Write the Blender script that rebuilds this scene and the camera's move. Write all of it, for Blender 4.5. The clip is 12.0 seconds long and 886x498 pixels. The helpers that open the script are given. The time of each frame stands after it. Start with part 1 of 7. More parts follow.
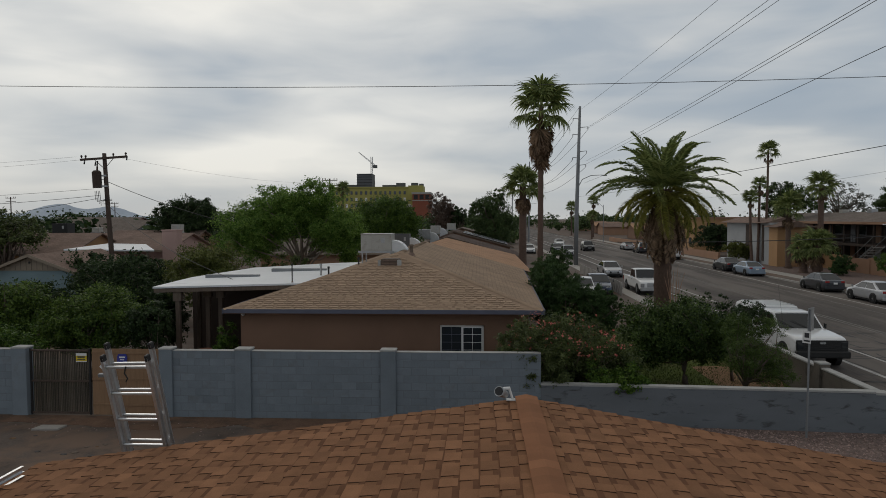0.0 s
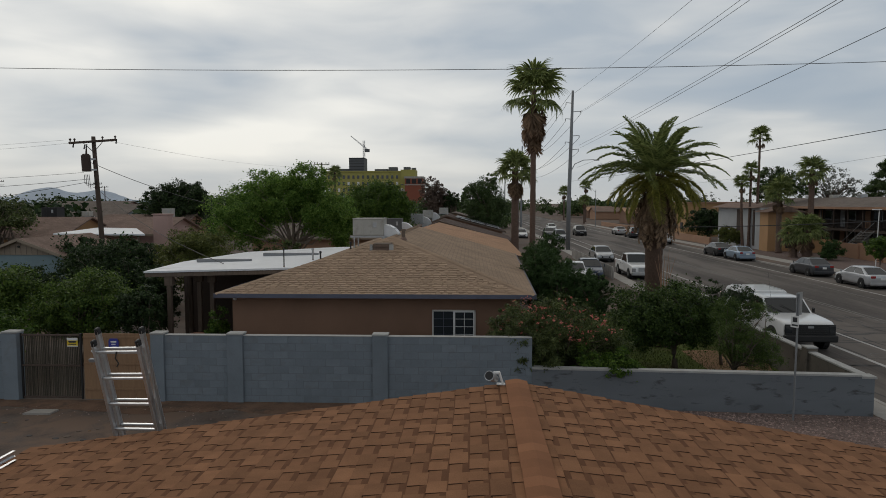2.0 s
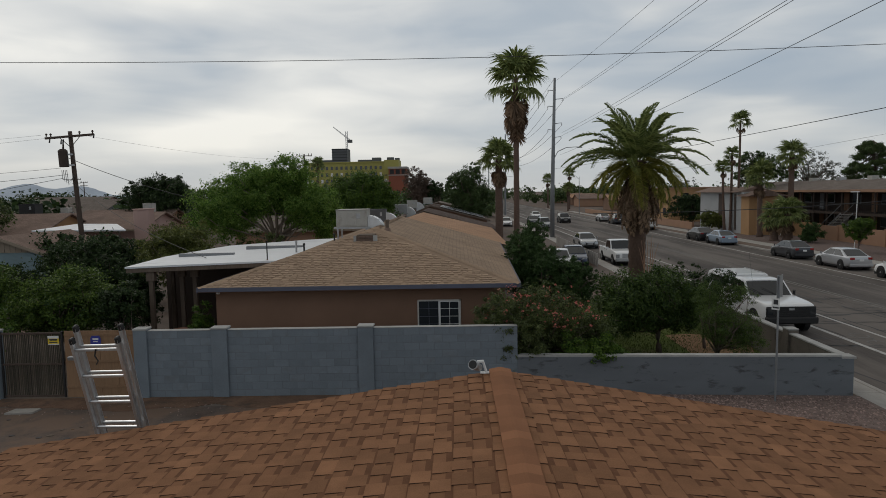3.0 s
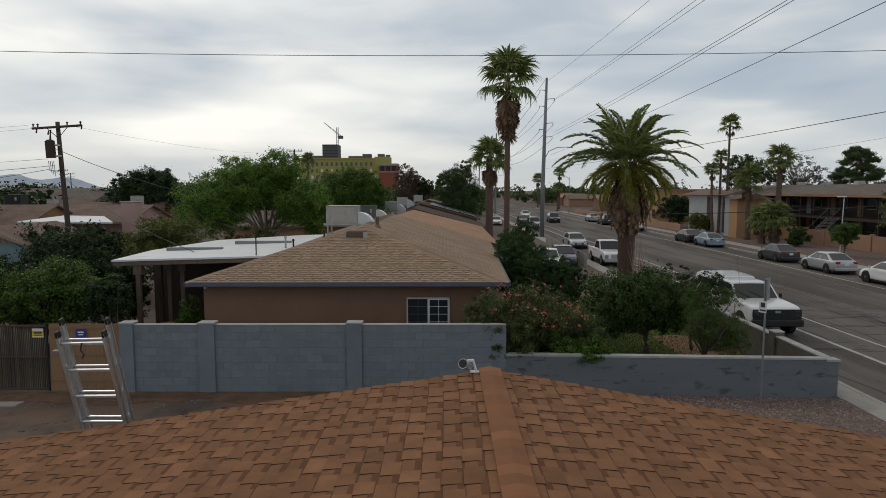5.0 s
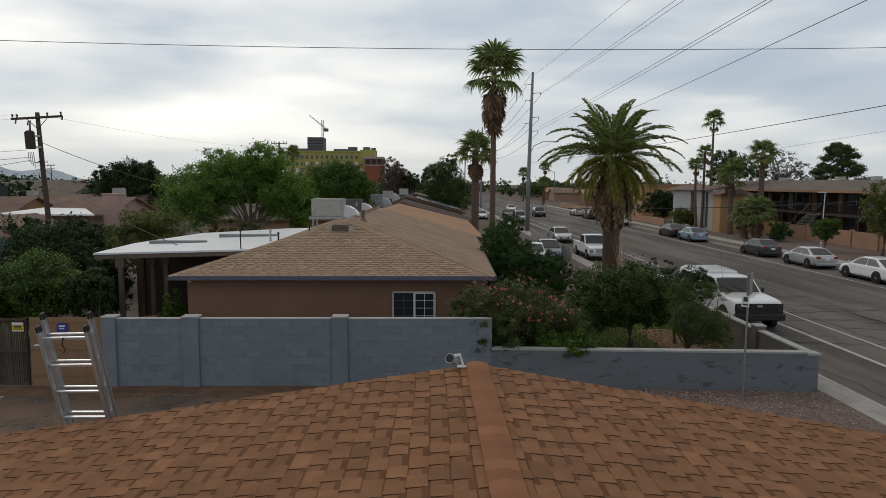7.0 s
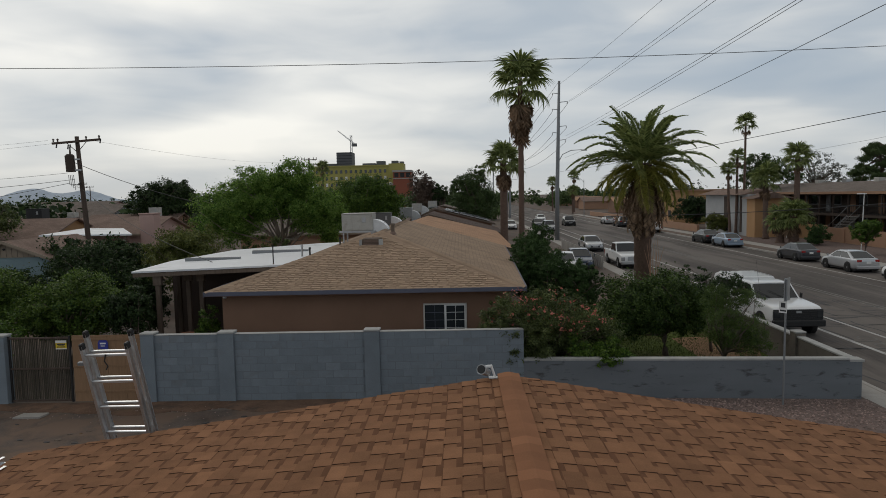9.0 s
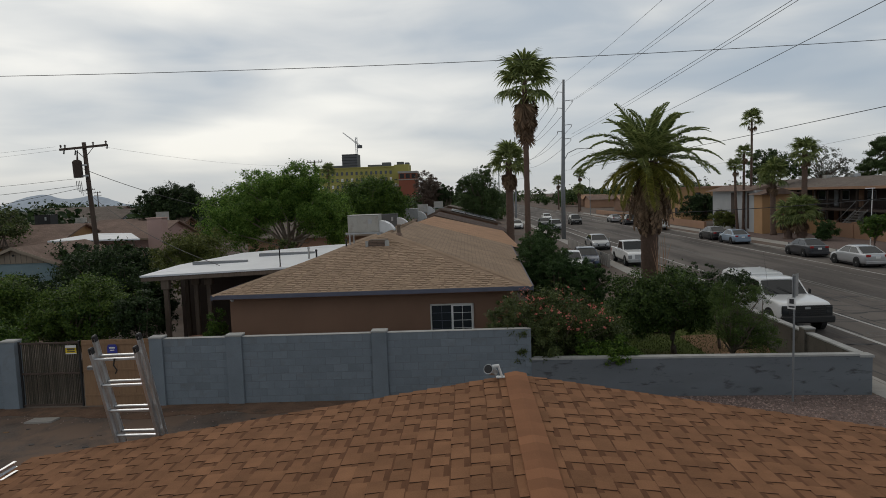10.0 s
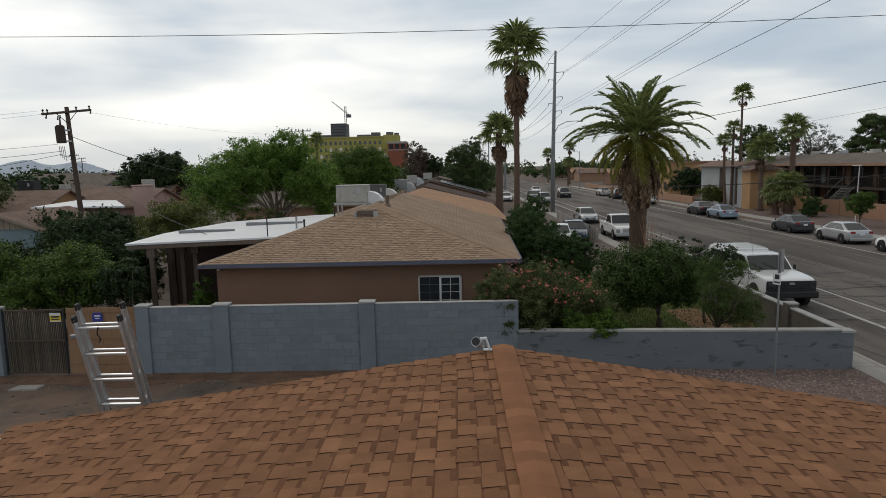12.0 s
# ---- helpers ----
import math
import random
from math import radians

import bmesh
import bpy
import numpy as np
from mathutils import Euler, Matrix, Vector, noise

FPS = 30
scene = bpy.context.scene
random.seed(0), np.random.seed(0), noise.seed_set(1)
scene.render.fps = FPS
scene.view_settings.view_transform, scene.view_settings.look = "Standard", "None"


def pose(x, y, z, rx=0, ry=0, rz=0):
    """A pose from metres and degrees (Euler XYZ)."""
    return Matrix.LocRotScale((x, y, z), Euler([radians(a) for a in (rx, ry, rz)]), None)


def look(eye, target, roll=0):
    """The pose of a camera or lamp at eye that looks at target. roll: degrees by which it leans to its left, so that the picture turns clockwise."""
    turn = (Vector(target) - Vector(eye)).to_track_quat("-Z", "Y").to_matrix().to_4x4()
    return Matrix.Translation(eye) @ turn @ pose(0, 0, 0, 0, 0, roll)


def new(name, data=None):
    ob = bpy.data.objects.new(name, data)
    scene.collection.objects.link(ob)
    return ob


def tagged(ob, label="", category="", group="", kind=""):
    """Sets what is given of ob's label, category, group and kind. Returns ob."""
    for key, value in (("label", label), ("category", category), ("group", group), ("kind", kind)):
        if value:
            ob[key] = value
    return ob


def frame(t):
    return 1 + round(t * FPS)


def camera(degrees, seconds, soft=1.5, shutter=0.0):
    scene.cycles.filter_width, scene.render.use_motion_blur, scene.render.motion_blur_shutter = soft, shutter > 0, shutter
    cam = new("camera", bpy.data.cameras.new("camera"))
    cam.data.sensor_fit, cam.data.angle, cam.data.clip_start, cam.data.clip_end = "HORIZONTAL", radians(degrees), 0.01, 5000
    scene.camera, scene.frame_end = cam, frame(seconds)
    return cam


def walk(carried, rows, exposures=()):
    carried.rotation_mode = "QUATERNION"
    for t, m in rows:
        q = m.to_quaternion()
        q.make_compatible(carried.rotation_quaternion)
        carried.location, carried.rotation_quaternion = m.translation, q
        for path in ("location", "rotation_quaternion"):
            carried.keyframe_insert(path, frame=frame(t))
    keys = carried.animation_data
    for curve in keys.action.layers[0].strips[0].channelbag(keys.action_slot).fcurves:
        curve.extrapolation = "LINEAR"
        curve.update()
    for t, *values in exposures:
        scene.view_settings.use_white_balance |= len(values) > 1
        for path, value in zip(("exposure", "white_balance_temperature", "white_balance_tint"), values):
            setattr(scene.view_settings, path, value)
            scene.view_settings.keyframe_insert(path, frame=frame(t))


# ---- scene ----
cam = camera(68.6, 12.0, soft=0.9)
PATH = [
    (0, (1.115, 0.539, 5.376), (1.004, 2.533, 5.282), -0.2),
    (0.5, (1.119, 0.553, 5.368), (0.994, 2.541, 5.192), -1.2),
    (1, (1.125, 0.529, 5.391), (1.005, 2.521, 5.259), 0.5),
    (1.5, (1.145, 0.502, 5.388), (1.025, 2.494, 5.245), -0.1),
    (2, (1.133, 0.527, 5.387), (1.045, 2.52, 5.245), -0.1),
    (2.5, (1.155, 0.527, 5.382), (1.069, 2.519, 5.226), -0.5),
    (3, (1.171, 0.552, 5.384), (1.128, 2.544, 5.21), -1.1),
    (3.2, (1.17, 0.553, 5.386), (1.144, 2.544, 5.199), -1.0),
    (5, (1.145, 0.576, 5.387), (1.135, 2.568, 5.206), -0.1),
    (5.5, (1.15, 0.581, 5.374), (1.14, 2.572, 5.177), -0.3),
    (6, (1.141, 0.598, 5.384), (1.174, 2.586, 5.169), -0.2),
    (6.5, (1.13, 0.603, 5.389), (1.169, 2.593, 5.19), 0.1),
    (8.3, (1.128, 0.57, 5.408), (1.154, 2.558, 5.202), 0.3),
    (8.5, (1.127, 0.569, 5.409), (1.16, 2.56, 5.229), 0.3),
    (9, (1.137, 0.543, 5.403), (1.08, 2.535, 5.239), -1.3),
    (9.5, (1.128, 0.515, 5.409), (1.019, 2.505, 5.242), -1.5),
    (10, (1.148, 0.535, 5.402), (1.071, 2.527, 5.24), -2.1),
    (10.5, (1.147, 0.525, 5.398), (1.062, 2.515, 5.217), -2.1),
    (11, (1.166, 0.581, 5.387), (1.085, 2.564, 5.147), -2.5),
    (11.5, (1.137, 0.564, 5.396), (1.059, 2.548, 5.161), -1.8),
    (12, (1.143, 0.6, 5.397), (1.099, 2.584, 5.147), -1.3),
]
walk(cam, [(t, look(eye, aim, roll)) for t, eye, aim, roll in PATH],
     exposures=((0.0, -0.35), (0.5, -0.36), (1.0, -0.22), (2.5, -0.26), (5.0, -0.06), (6.5, 0.02), (8.5, 0.08),
                (9.0, -0.16), (10.5, -0.16), (11.0, 0.0), (12.0, 0.12)))

# ---- world and light: a bright overcast sky, the sun behind cloud ahead and to the west ----
SUN_TURN, SUN_HIGH = radians(-32), radians(42)
SUN_WAY = Vector((math.sin(SUN_TURN) * math.cos(SUN_HIGH), math.cos(SUN_TURN) * math.cos(SUN_HIGH), math.sin(SUN_HIGH)))
world = bpy.data.worlds.new("world")
scene.world = world
world.use_nodes = True


class Nodes:
    """Short hand for building node trees."""

    def __init__(self, tree):
        self.t = tree
        tree.nodes.clear()

    def add(self, kind, **sets):
        n = self.t.nodes.new(kind)
        for k, v in sets.items():
            if k in n.inputs:
                n.inputs[k].default_value = v
        return n

    def link(self, a, b):
        self.t.links.new(a, b)

    def put(self, socket, v):
        if isinstance(v, bpy.types.NodeSocket):
            self.t.links.new(v, socket)
        else:
            socket.default_value = v

    def math(self, op, a, b=0.0, clamp=False):
        n = self.t.nodes.new("ShaderNodeMath")
        n.operation, n.use_clamp = op, clamp
        self.put(n.inputs[0], a)
        self.put(n.inputs[1], b)
        return n.outputs[0]

    def mix(self, f, a, b, blend="MIX"):
        n = self.t.nodes.new("ShaderNodeMix")
        n.data_type, n.blend_type = "RGBA", blend
        self.put(n.inputs[0], f)
        self.put(n.inputs[6], a if isinstance(a, bpy.types.NodeSocket) else (*a, 1)[:4])
        self.put(n.inputs[7], b if isinstance(b, bpy.types.NodeSocket) else (*b, 1)[:4])
        return n.outputs[2]

    def noise(self, co, scale, detail=4.0, rough=0.55, distort=0.0):
        n = self.add("ShaderNodeTexNoise", Scale=scale, Detail=detail, Roughness=rough, Distortion=distort)
        if co is not None:
            self.link(co, n.inputs["Vector"])
        return n.outputs[0]

    def ramp(self, f, stops):
        n = self.t.nodes.new("ShaderNodeValToRGB")
        e = n.color_ramp.elements
        while len(e) < len(stops):
            e.new(0.5)
        for el, (p, c) in zip(e, stops):
            el.position, el.color = p, (*c, 1)[:4]
        self.link(f, n.inputs[0])
        return n.outputs[0]


w = Nodes(world.node_tree)
co = w.add("ShaderNodeTexCoord").outputs["Generated"]
sep = w.add("ShaderNodeSeparateXYZ")
w.link(co, sep.inputs[0])
comb = w.add("ShaderNodeCombineXYZ")
w.link(sep.outputs[0], comb.inputs[0])
w.link(sep.outputs[1], comb.inputs[1])
w.link(w.math("MULTIPLY", w.math("POWER", w.math("MAXIMUM", sep.outputs[2], 0.0), 0.8), 3.6), comb.inputs[2])
wide = w.noise(comb.outputs[0], 1.9, 3.0, 0.45, 0.3)
fine = w.noise(comb.outputs[0], 5.0, 4.0, 0.5, 0.5)
cover = w.math("ADD", w.math("MULTIPLY", wide, 0.8), w.math("MULTIPLY", fine, 0.2))
sun_dot = w.add("ShaderNodeVectorMath")
sun_dot.operation = "DOT_PRODUCT"
w.link(co, sun_dot.inputs[0])
sun_dot.inputs[1].default_value = SUN_WAY
glow = w.math("POWER", w.math("MAXIMUM", sun_dot.outputs["Value"], 0.0), 5.0)
cover = w.math("ADD", cover, w.math("MULTIPLY", glow, 0.29))
cloud = w.ramp(cover, [(0.40, (0.42, 0.505, 0.60)), (0.50, (0.53, 0.595, 0.66)), (0.58, (0.73, 0.76, 0.775)), (0.74, (1.14, 1.12, 1.05))])
haze = w.math("POWER", w.math("SUBTRACT", 1.0, w.math("MAXIMUM", sep.outputs[2], 0.0), True), 14.0)
cloud = w.mix(w.math("MULTIPLY", haze, 0.5), cloud, (0.80, 0.77, 0.70))
thick = w.math("MULTIPLY", w.math("SUBTRACT", sep.outputs[2], 0.28, True), 1.5)
cloud = w.mix(w.math("MINIMUM", thick, 0.68), cloud, (0.355, 0.324, 0.272))
sky = w.add("ShaderNodeTexSky")
sky.sky_type, sky.sun_disc, sky.sun_elevation, sky.sun_rotation = "NISHITA", False, SUN_HIGH, SUN_TURN
back = w.add("ShaderNodeBackground", Strength=0.08)
w.link(sky.outputs[0], back.inputs[0])
over = w.add("ShaderNodeBackground", Strength=0.98)
w.link(cloud, over.inputs[0])
mixer = w.add("ShaderNodeMixShader", Fac=0.93)
w.link(back.outputs[0], mixer.inputs[1])
w.link(over.outputs[0], mixer.inputs[2])
w.link(mixer.outputs[0], w.add("ShaderNodeOutputWorld").inputs[0])

sun = new("sun", bpy.data.lights.new("sun", "SUN"))
sun.data.energy, sun.data.angle, sun.data.color = 0.4, radians(22), (1.0, 0.95, 0.88)
sun.matrix_world = look(SUN_WAY * 60, (0, 0, 0))


# ---- materials ----
def paint(name, colour, rough=0.8, metal=0.0, vary=0.25, scale=3.0, fine=40.0, bump=0.15, stain=None, stain_at=(0.55, 0.7),
          stain_scale=0.6, piece=0.0, spec=0.4, stretch=(1, 1, 1), coat=0.0, island=0.0, depth=0.02):
    """A surface with variation at two scales, fine relief and stains of a second colour."""
    m = bpy.data.materials.new(name)
    m.use_nodes = True
    n = Nodes(m.node_tree)
    tc = n.add("ShaderNodeTexCoord")
    mp = n.add("ShaderNodeMapping")
    mp.inputs["Scale"].default_value = stretch
    n.link(tc.outputs["Object"], mp.inputs[0])
    v = mp.outputs[0]
    if piece:
        info = n.add("ShaderNodeObjectInfo")
        sh = n.add("ShaderNodeVectorMath")
        sh.operation = "ADD"
        n.link(v, sh.inputs[0])
        cb = n.add("ShaderNodeCombineXYZ")
        for k in range(3):
            n.link(n.math("MULTIPLY", info.outputs["Random"], 37.0 + 11 * k), cb.inputs[k])
        n.link(cb.outputs[0], sh.inputs[1])
        v = sh.outputs[0]
    a = n.noise(v, scale, 4.0)
    b = n.noise(v, fine, 3.0, 0.7)
    lo = tuple(c * (1 - vary) for c in colour)
    hi = tuple(min(1, c * (1 + vary)) for c in colour)
    f = n.math("ADD", n.math("MULTIPLY", a, 0.6), n.math("MULTIPLY", b, 0.4))
    col = n.ramp(f, [(0.32, lo), (0.68, hi)])
    if stain:
        s = n.noise(v, stain_scale, 5.0, 0.6, 0.4)
        g = n.ramp(s, [(stain_at[0], (0, 0, 0)), (stain_at[1], (1, 1, 1))])
        col = n.mix(g, col, stain)
    if piece:
        k = n.math("ADD", n.math("MULTIPLY", info.outputs["Random"], 2 * piece), 1 - piece)
        col = n.mix(1.0, col, k, "MULTIPLY")
    if island:
        geo = n.add("ShaderNodeNewGeometry")
        k = n.math("ADD", n.math("MULTIPLY", geo.outputs["Random Per Island"], 2 * island), 1 - island)
        col = n.mix(1.0, col, k, "MULTIPLY")
    p = n.add("ShaderNodeBsdfPrincipled", Roughness=rough, Metallic=metal)
    p.inputs["Specular IOR Level"].default_value = spec
    p.inputs["Coat Weight"].default_value = coat
    p.inputs["Coat Roughness"].default_value = 0.08
    n.link(col, p.inputs["Base Color"])
    if bump:
        bp = n.add("ShaderNodeBump", Strength=bump, Distance=depth)
        n.link(f, bp.inputs["Height"])
        n.link(bp.outputs[0], p.inputs["Normal"])
    n.link(p.outputs[0], n.add("ShaderNodeOutputMaterial").inputs[0])
    return m


def leafy(name, dark, light, trans=0.25, rough=0.55):
    """Leaves: each one its own tone between two greens, some light coming through."""
    m = bpy.data.materials.new(name)
    m.use_nodes = True
    n = Nodes(m.node_tree)
    geo = n.add("ShaderNodeNewGeometry")
    tc = n.add("ShaderNodeTexCoord")
    big = n.noise(tc.outputs["Object"], 1.3, 3.0)
    f = n.math("ADD", n.math("MULTIPLY", geo.outputs["Random Per Island"], 0.6), n.math("MULTIPLY", big, 0.5))
    col = n.ramp(f, [(0.25, dark), (0.85, light)])
    p = n.add("ShaderNodeBsdfPrincipled", Roughness=rough)
    p.inputs["Specular IOR Level"].default_value = 0.3
    n.link(col, p.inputs["Base Color"])
    tr = n.add("ShaderNodeBsdfTranslucent")
    n.link(col, tr.inputs[0])
    mx = n.add("ShaderNodeMixShader", Fac=trans)
    n.link(p.outputs[0], mx.inputs[1])
    n.link(tr.outputs[0], mx.inputs[2])
    n.link(mx.outputs[0], n.add("ShaderNodeOutputMaterial").inputs[0])
    return m


def courses(name, colour, dark, row=0.143, wide=0.30, along="x", vary=0.3, line_w=0.012):
    """Far shingle roofs: rows with staggered tabs of varied tone and dark butt lines."""
    m = bpy.data.materials.new(name)
    m.use_nodes = True
    n = Nodes(m.node_tree)
    tc = n.add("ShaderNodeTexCoord")
    sp = n.add("ShaderNodeSeparateXYZ")
    n.link(tc.outputs["Object"], sp.inputs[0])
    cb = n.add("ShaderNodeCombineXYZ")
    n.link(sp.outputs[0 if along == "x" else 1], cb.inputs[0])
    n.link(sp.outputs[1 if along == "x" else 0], cb.inputs[1])
    br = n.add("ShaderNodeTexBrick", Scale=1.0)
    br.offset, br.squash = 0.37, 1.0
    br.inputs["Color1"].default_value = (*[c * (1 - vary) for c in colour], 1)
    br.inputs["Color2"].default_value = (*[c * (1 + vary) for c in colour], 1)
    br.inputs["Mortar"].default_value = (*dark, 1)
    br.inputs["Mortar Size"].default_value = line_w
    br.inputs["Mortar Smooth"].default_value = 0.4
    br.inputs["Brick Width"].default_value = wide
    br.inputs["Row Height"].default_value = row
    n.link(cb.outputs[0], br.inputs["Vector"])
    a = n.noise(tc.outputs["Object"], 0.8, 5.0)
    g = n.noise(tc.outputs["Object"], 60.0, 2.0)
    col = n.mix(0.5, br.outputs[0], n.ramp(a, [(0.3, (0.55, 0.52, 0.50)), (0.7, (1.15, 1.1, 1.05))]), "MULTIPLY")
    col = n.mix(0.3, col, n.ramp(g, [(0.3, (0.5, 0.5, 0.5)), (0.7, (1.3, 1.3, 1.3))]), "MULTIPLY")
    p = n.add("ShaderNodeBsdfPrincipled", Roughness=0.95)
    p.inputs["Specular IOR Level"].default_value = 0.2
    n.link(col, p.inputs["Base Color"])
    bp = n.add("ShaderNodeBump", Strength=0.5, Distance=0.01)
    n.link(br.outputs["Fac"], bp.inputs["Height"])
    bp.invert = True
    n.link(bp.outputs[0], p.inputs["Normal"])
    n.link(p.outputs[0], n.add("ShaderNodeOutputMaterial").inputs[0])
    return m


def glassy(name, tint=(0.02, 0.025, 0.03), rough=0.05):
    m = bpy.data.materials.new(name)
    m.use_nodes = True
    n = Nodes(m.node_tree)
    p = n.add("ShaderNodeBsdfPrincipled", Roughness=rough)
    p.inputs["Base Color"].default_value = (*tint, 1)
    p.inputs["Specular IOR Level"].default_value = 0.8
    n.link(p.outputs[0], n.add("ShaderNodeOutputMaterial").inputs[0])
    return m


SHINGLE = paint("orange_brown_shingle", (0.242, 0.121, 0.064), 0.95, vary=0.3, scale=2.5, fine=110, bump=0.45, piece=0.16, spec=0.15, depth=0.004)
SHINGLE_REST = paint("orange_brown_shingle_far", (0.242, 0.121, 0.064), 0.95, vary=0.3, scale=2.5, fine=110, bump=0.45, island=0.16, spec=0.15, depth=0.004)
SHINGLE_LOW = paint("shingle_under_layer", (0.23, 0.113, 0.060), 0.95, vary=0.25, scale=3, fine=150, bump=0.3, spec=0.15, depth=0.004)
CAP = paint("ridge_cap_shingle", (0.27, 0.126, 0.067), 0.95, vary=0.18, scale=1.5, fine=150, bump=0.3, piece=0.1, spec=0.15, depth=0.004)
BLOCK = paint("blue_grey_painted_block", (0.19, 0.225, 0.258), 0.8, vary=0.16, scale=1.2, fine=45, bump=0.35, piece=0.07, stain=(0.15, 0.155, 0.16), stain_at=(0.55, 0.8), stain_scale=1.2, depth=0.006)
MORTAR = paint("painted_mortar", (0.165, 0.19, 0.215), 0.9, vary=0.15, fine=80)
RETURN_STUCCO = paint("brown_grey_stucco", (0.135, 0.118, 0.10), 0.9, vary=0.2, scale=0.8, fine=40, bump=0.3, stain=(0.08, 0.07, 0.06), stain_at=(0.5, 0.65), stain_scale=1.5)
STUCCO_GREY = paint("grey_painted_stucco_wall", (0.155, 0.172, 0.19), 0.85, vary=0.15, scale=0.8, fine=50, bump=0.3, stain=(0.075, 0.08, 0.085), stain_at=(0.56, 0.66), stain_scale=2.4, stretch=(0.7, 1, 2.2))
WALL_CAP = paint("weathered_wall_cap", (0.38, 0.38, 0.37), 0.9, vary=0.2, fine=60)
HOUSE_BROWN = paint("brown_painted_stucco", (0.225, 0.130, 0.086), 0.85, vary=0.12, scale=0.7, fine=70, bump=0.25)
FASCIA = paint("blue_grey_fascia", (0.105, 0.11, 0.15), 0.6, vary=0.12, fine=30)
ROOF_TAUPE = paint("taupe_shingles", (0.37, 0.268, 0.19), 0.95, vary=0.2, scale=1.2, fine=50, bump=0.3, island=0.12, spec=0.15)
TAUPE_TAB = paint("taupe_shingle_tab", (0.37, 0.268, 0.19), 0.95, vary=0.2, scale=1.2, fine=50, bump=0.3, piece=0.12, spec=0.15)
TAUPE_BASE = paint("taupe_shingle_under_layer", (0.315, 0.225, 0.16), 0.95, vary=0.2, scale=1.2, fine=50, bump=0.3, spec=0.15)
ROOF_TAUPE_SIDE = courses("taupe_shingles_side", (0.34, 0.25, 0.18), (0.27, 0.20, 0.14), along="y", vary=0.07)
ROOF_TAN = courses("tan_shingles", (0.46, 0.285, 0.18), (0.37, 0.225, 0.145), along="y", vary=0.07)
ROOF_DARK = courses("dark_brown_shingles", (0.10, 0.07, 0.06), (0.05, 0.035, 0.03), along="y", vary=0.2)
ROOF_ROSE = courses("rose_brown_shingles", (0.25, 0.18, 0.15), (0.18, 0.13, 0.11), vary=0.12)
ROOF_GREY = courses("grey_brown_shingles", (0.20, 0.17, 0.15), (0.12, 0.10, 0.09), vary=0.12)
WHITE_ROOF = paint("white_coated_roofing", (0.74, 0.76, 0.79), 0.5, vary=0.08, scale=0.5, fine=12, bump=0.1, stain=(0.52, 0.54, 0.57), stain_at=(0.56, 0.75), stain_scale=0.5)
WHITE = paint("white_paint", (0.75, 0.75, 0.74), 0.5, vary=0.06, fine=30, bump=0.05)
OFFWHITE = paint("offwhite_frame", (0.58, 0.56, 0.52), 0.5, vary=0.08, fine=30, bump=0.05)
METAL = paint("galvanised_metal", (0.42, 0.43, 0.44), 0.42, 0.75, vary=0.15, scale=4, fine=30, bump=0.06)
ALUMINIUM = paint("brushed_aluminium", (0.66, 0.67, 0.68), 0.34, 0.9, vary=0.1, scale=6, fine=60, bump=0.05)
AC_GREY = paint("pale_grey_enamel", (0.42, 0.41, 0.38), 0.55, 0.1, vary=0.12, scale=2, fine=25, bump=0.05, stain=(0.30, 0.28, 0.25), stain_at=(0.58, 0.75), stain_scale=3)
BLACK = paint("black_plastic", (0.018, 0.018, 0.019), 0.5, vary=0.2, fine=30, bump=0.05)
RUBBER = paint("tyre_rubber", (0.022, 0.022, 0.022), 0.85, vary=0.2, fine=50)
WOOD_DARK = paint("weathered_dark_slats", (0.055, 0.048, 0.035), 0.9, vary=0.35, scale=6, fine=40, bump=0.4, piece=0.4, stretch=(8, 8, 0.8))
WOOD_TAN = paint("tan_board", (0.27, 0.165, 0.095), 0.85, vary=0.16, scale=3, fine=30, bump=0.2, piece=0.08, stretch=(6, 6, 0.5))
POST_WOOD = paint("grey_brown_post", (0.15, 0.115, 0.09), 0.9, vary=0.25, scale=4, fine=40, bump=0.3, stretch=(4, 4, 0.6))
POLE_WOOD = paint("tarred_pole_wood", (0.085, 0.062, 0.05), 0.9, vary=0.3, scale=4, fine=30, bump=0.4, stretch=(6, 6, 0.4))
STEEL_POLE = paint("dull_steel_pole", (0.24, 0.25, 0.26), 0.55, 0.4, vary=0.12, scale=2, fine=20, bump=0.05)
CABLE = paint("black_cable", (0.03, 0.03, 0.032), 0.6, vary=0.1, bump=0)
DIRT = paint("grey_brown_dirt", (0.155, 0.13, 0.115), 1.0, vary=0.3, scale=0.6, fine=14, bump=0.5, stain=(0.20, 0.135, 0.10), stain_at=(0.48, 0.7), stain_scale=0.25, spec=0.1)
DRIVE = paint("worn_asphalt_yard", (0.112, 0.09, 0.078), 0.95, vary=0.42, scale=0.9, fine=18, bump=0.6, stain=(0.165, 0.115, 0.088), stain_at=(0.40, 0.58), stain_scale=0.8, spec=0.2)
GRAVEL_MAT = paint("mixed_pink_gravel", (0.24, 0.175, 0.155), 0.95, vary=0.3, scale=3, fine=40, bump=0.3, island=0.5, spec=0.2)
GRAVEL_BED = paint("gravel_bed", (0.17, 0.13, 0.118), 1.0, vary=0.4, scale=5, fine=30, bump=0.8, spec=0.1)
ASPHALT = paint("worn_asphalt", (0.108, 0.094, 0.086), 0.9, vary=0.42, scale=0.5, fine=9, bump=0.4, stain=(0.165, 0.145, 0.13), stain_at=(0.46, 0.62), stain_scale=0.5, spec=0.25, stretch=(1, 0.12, 1))
TAR = paint("tar_crack_seal", (0.045, 0.042, 0.042), 0.7, vary=0.2)
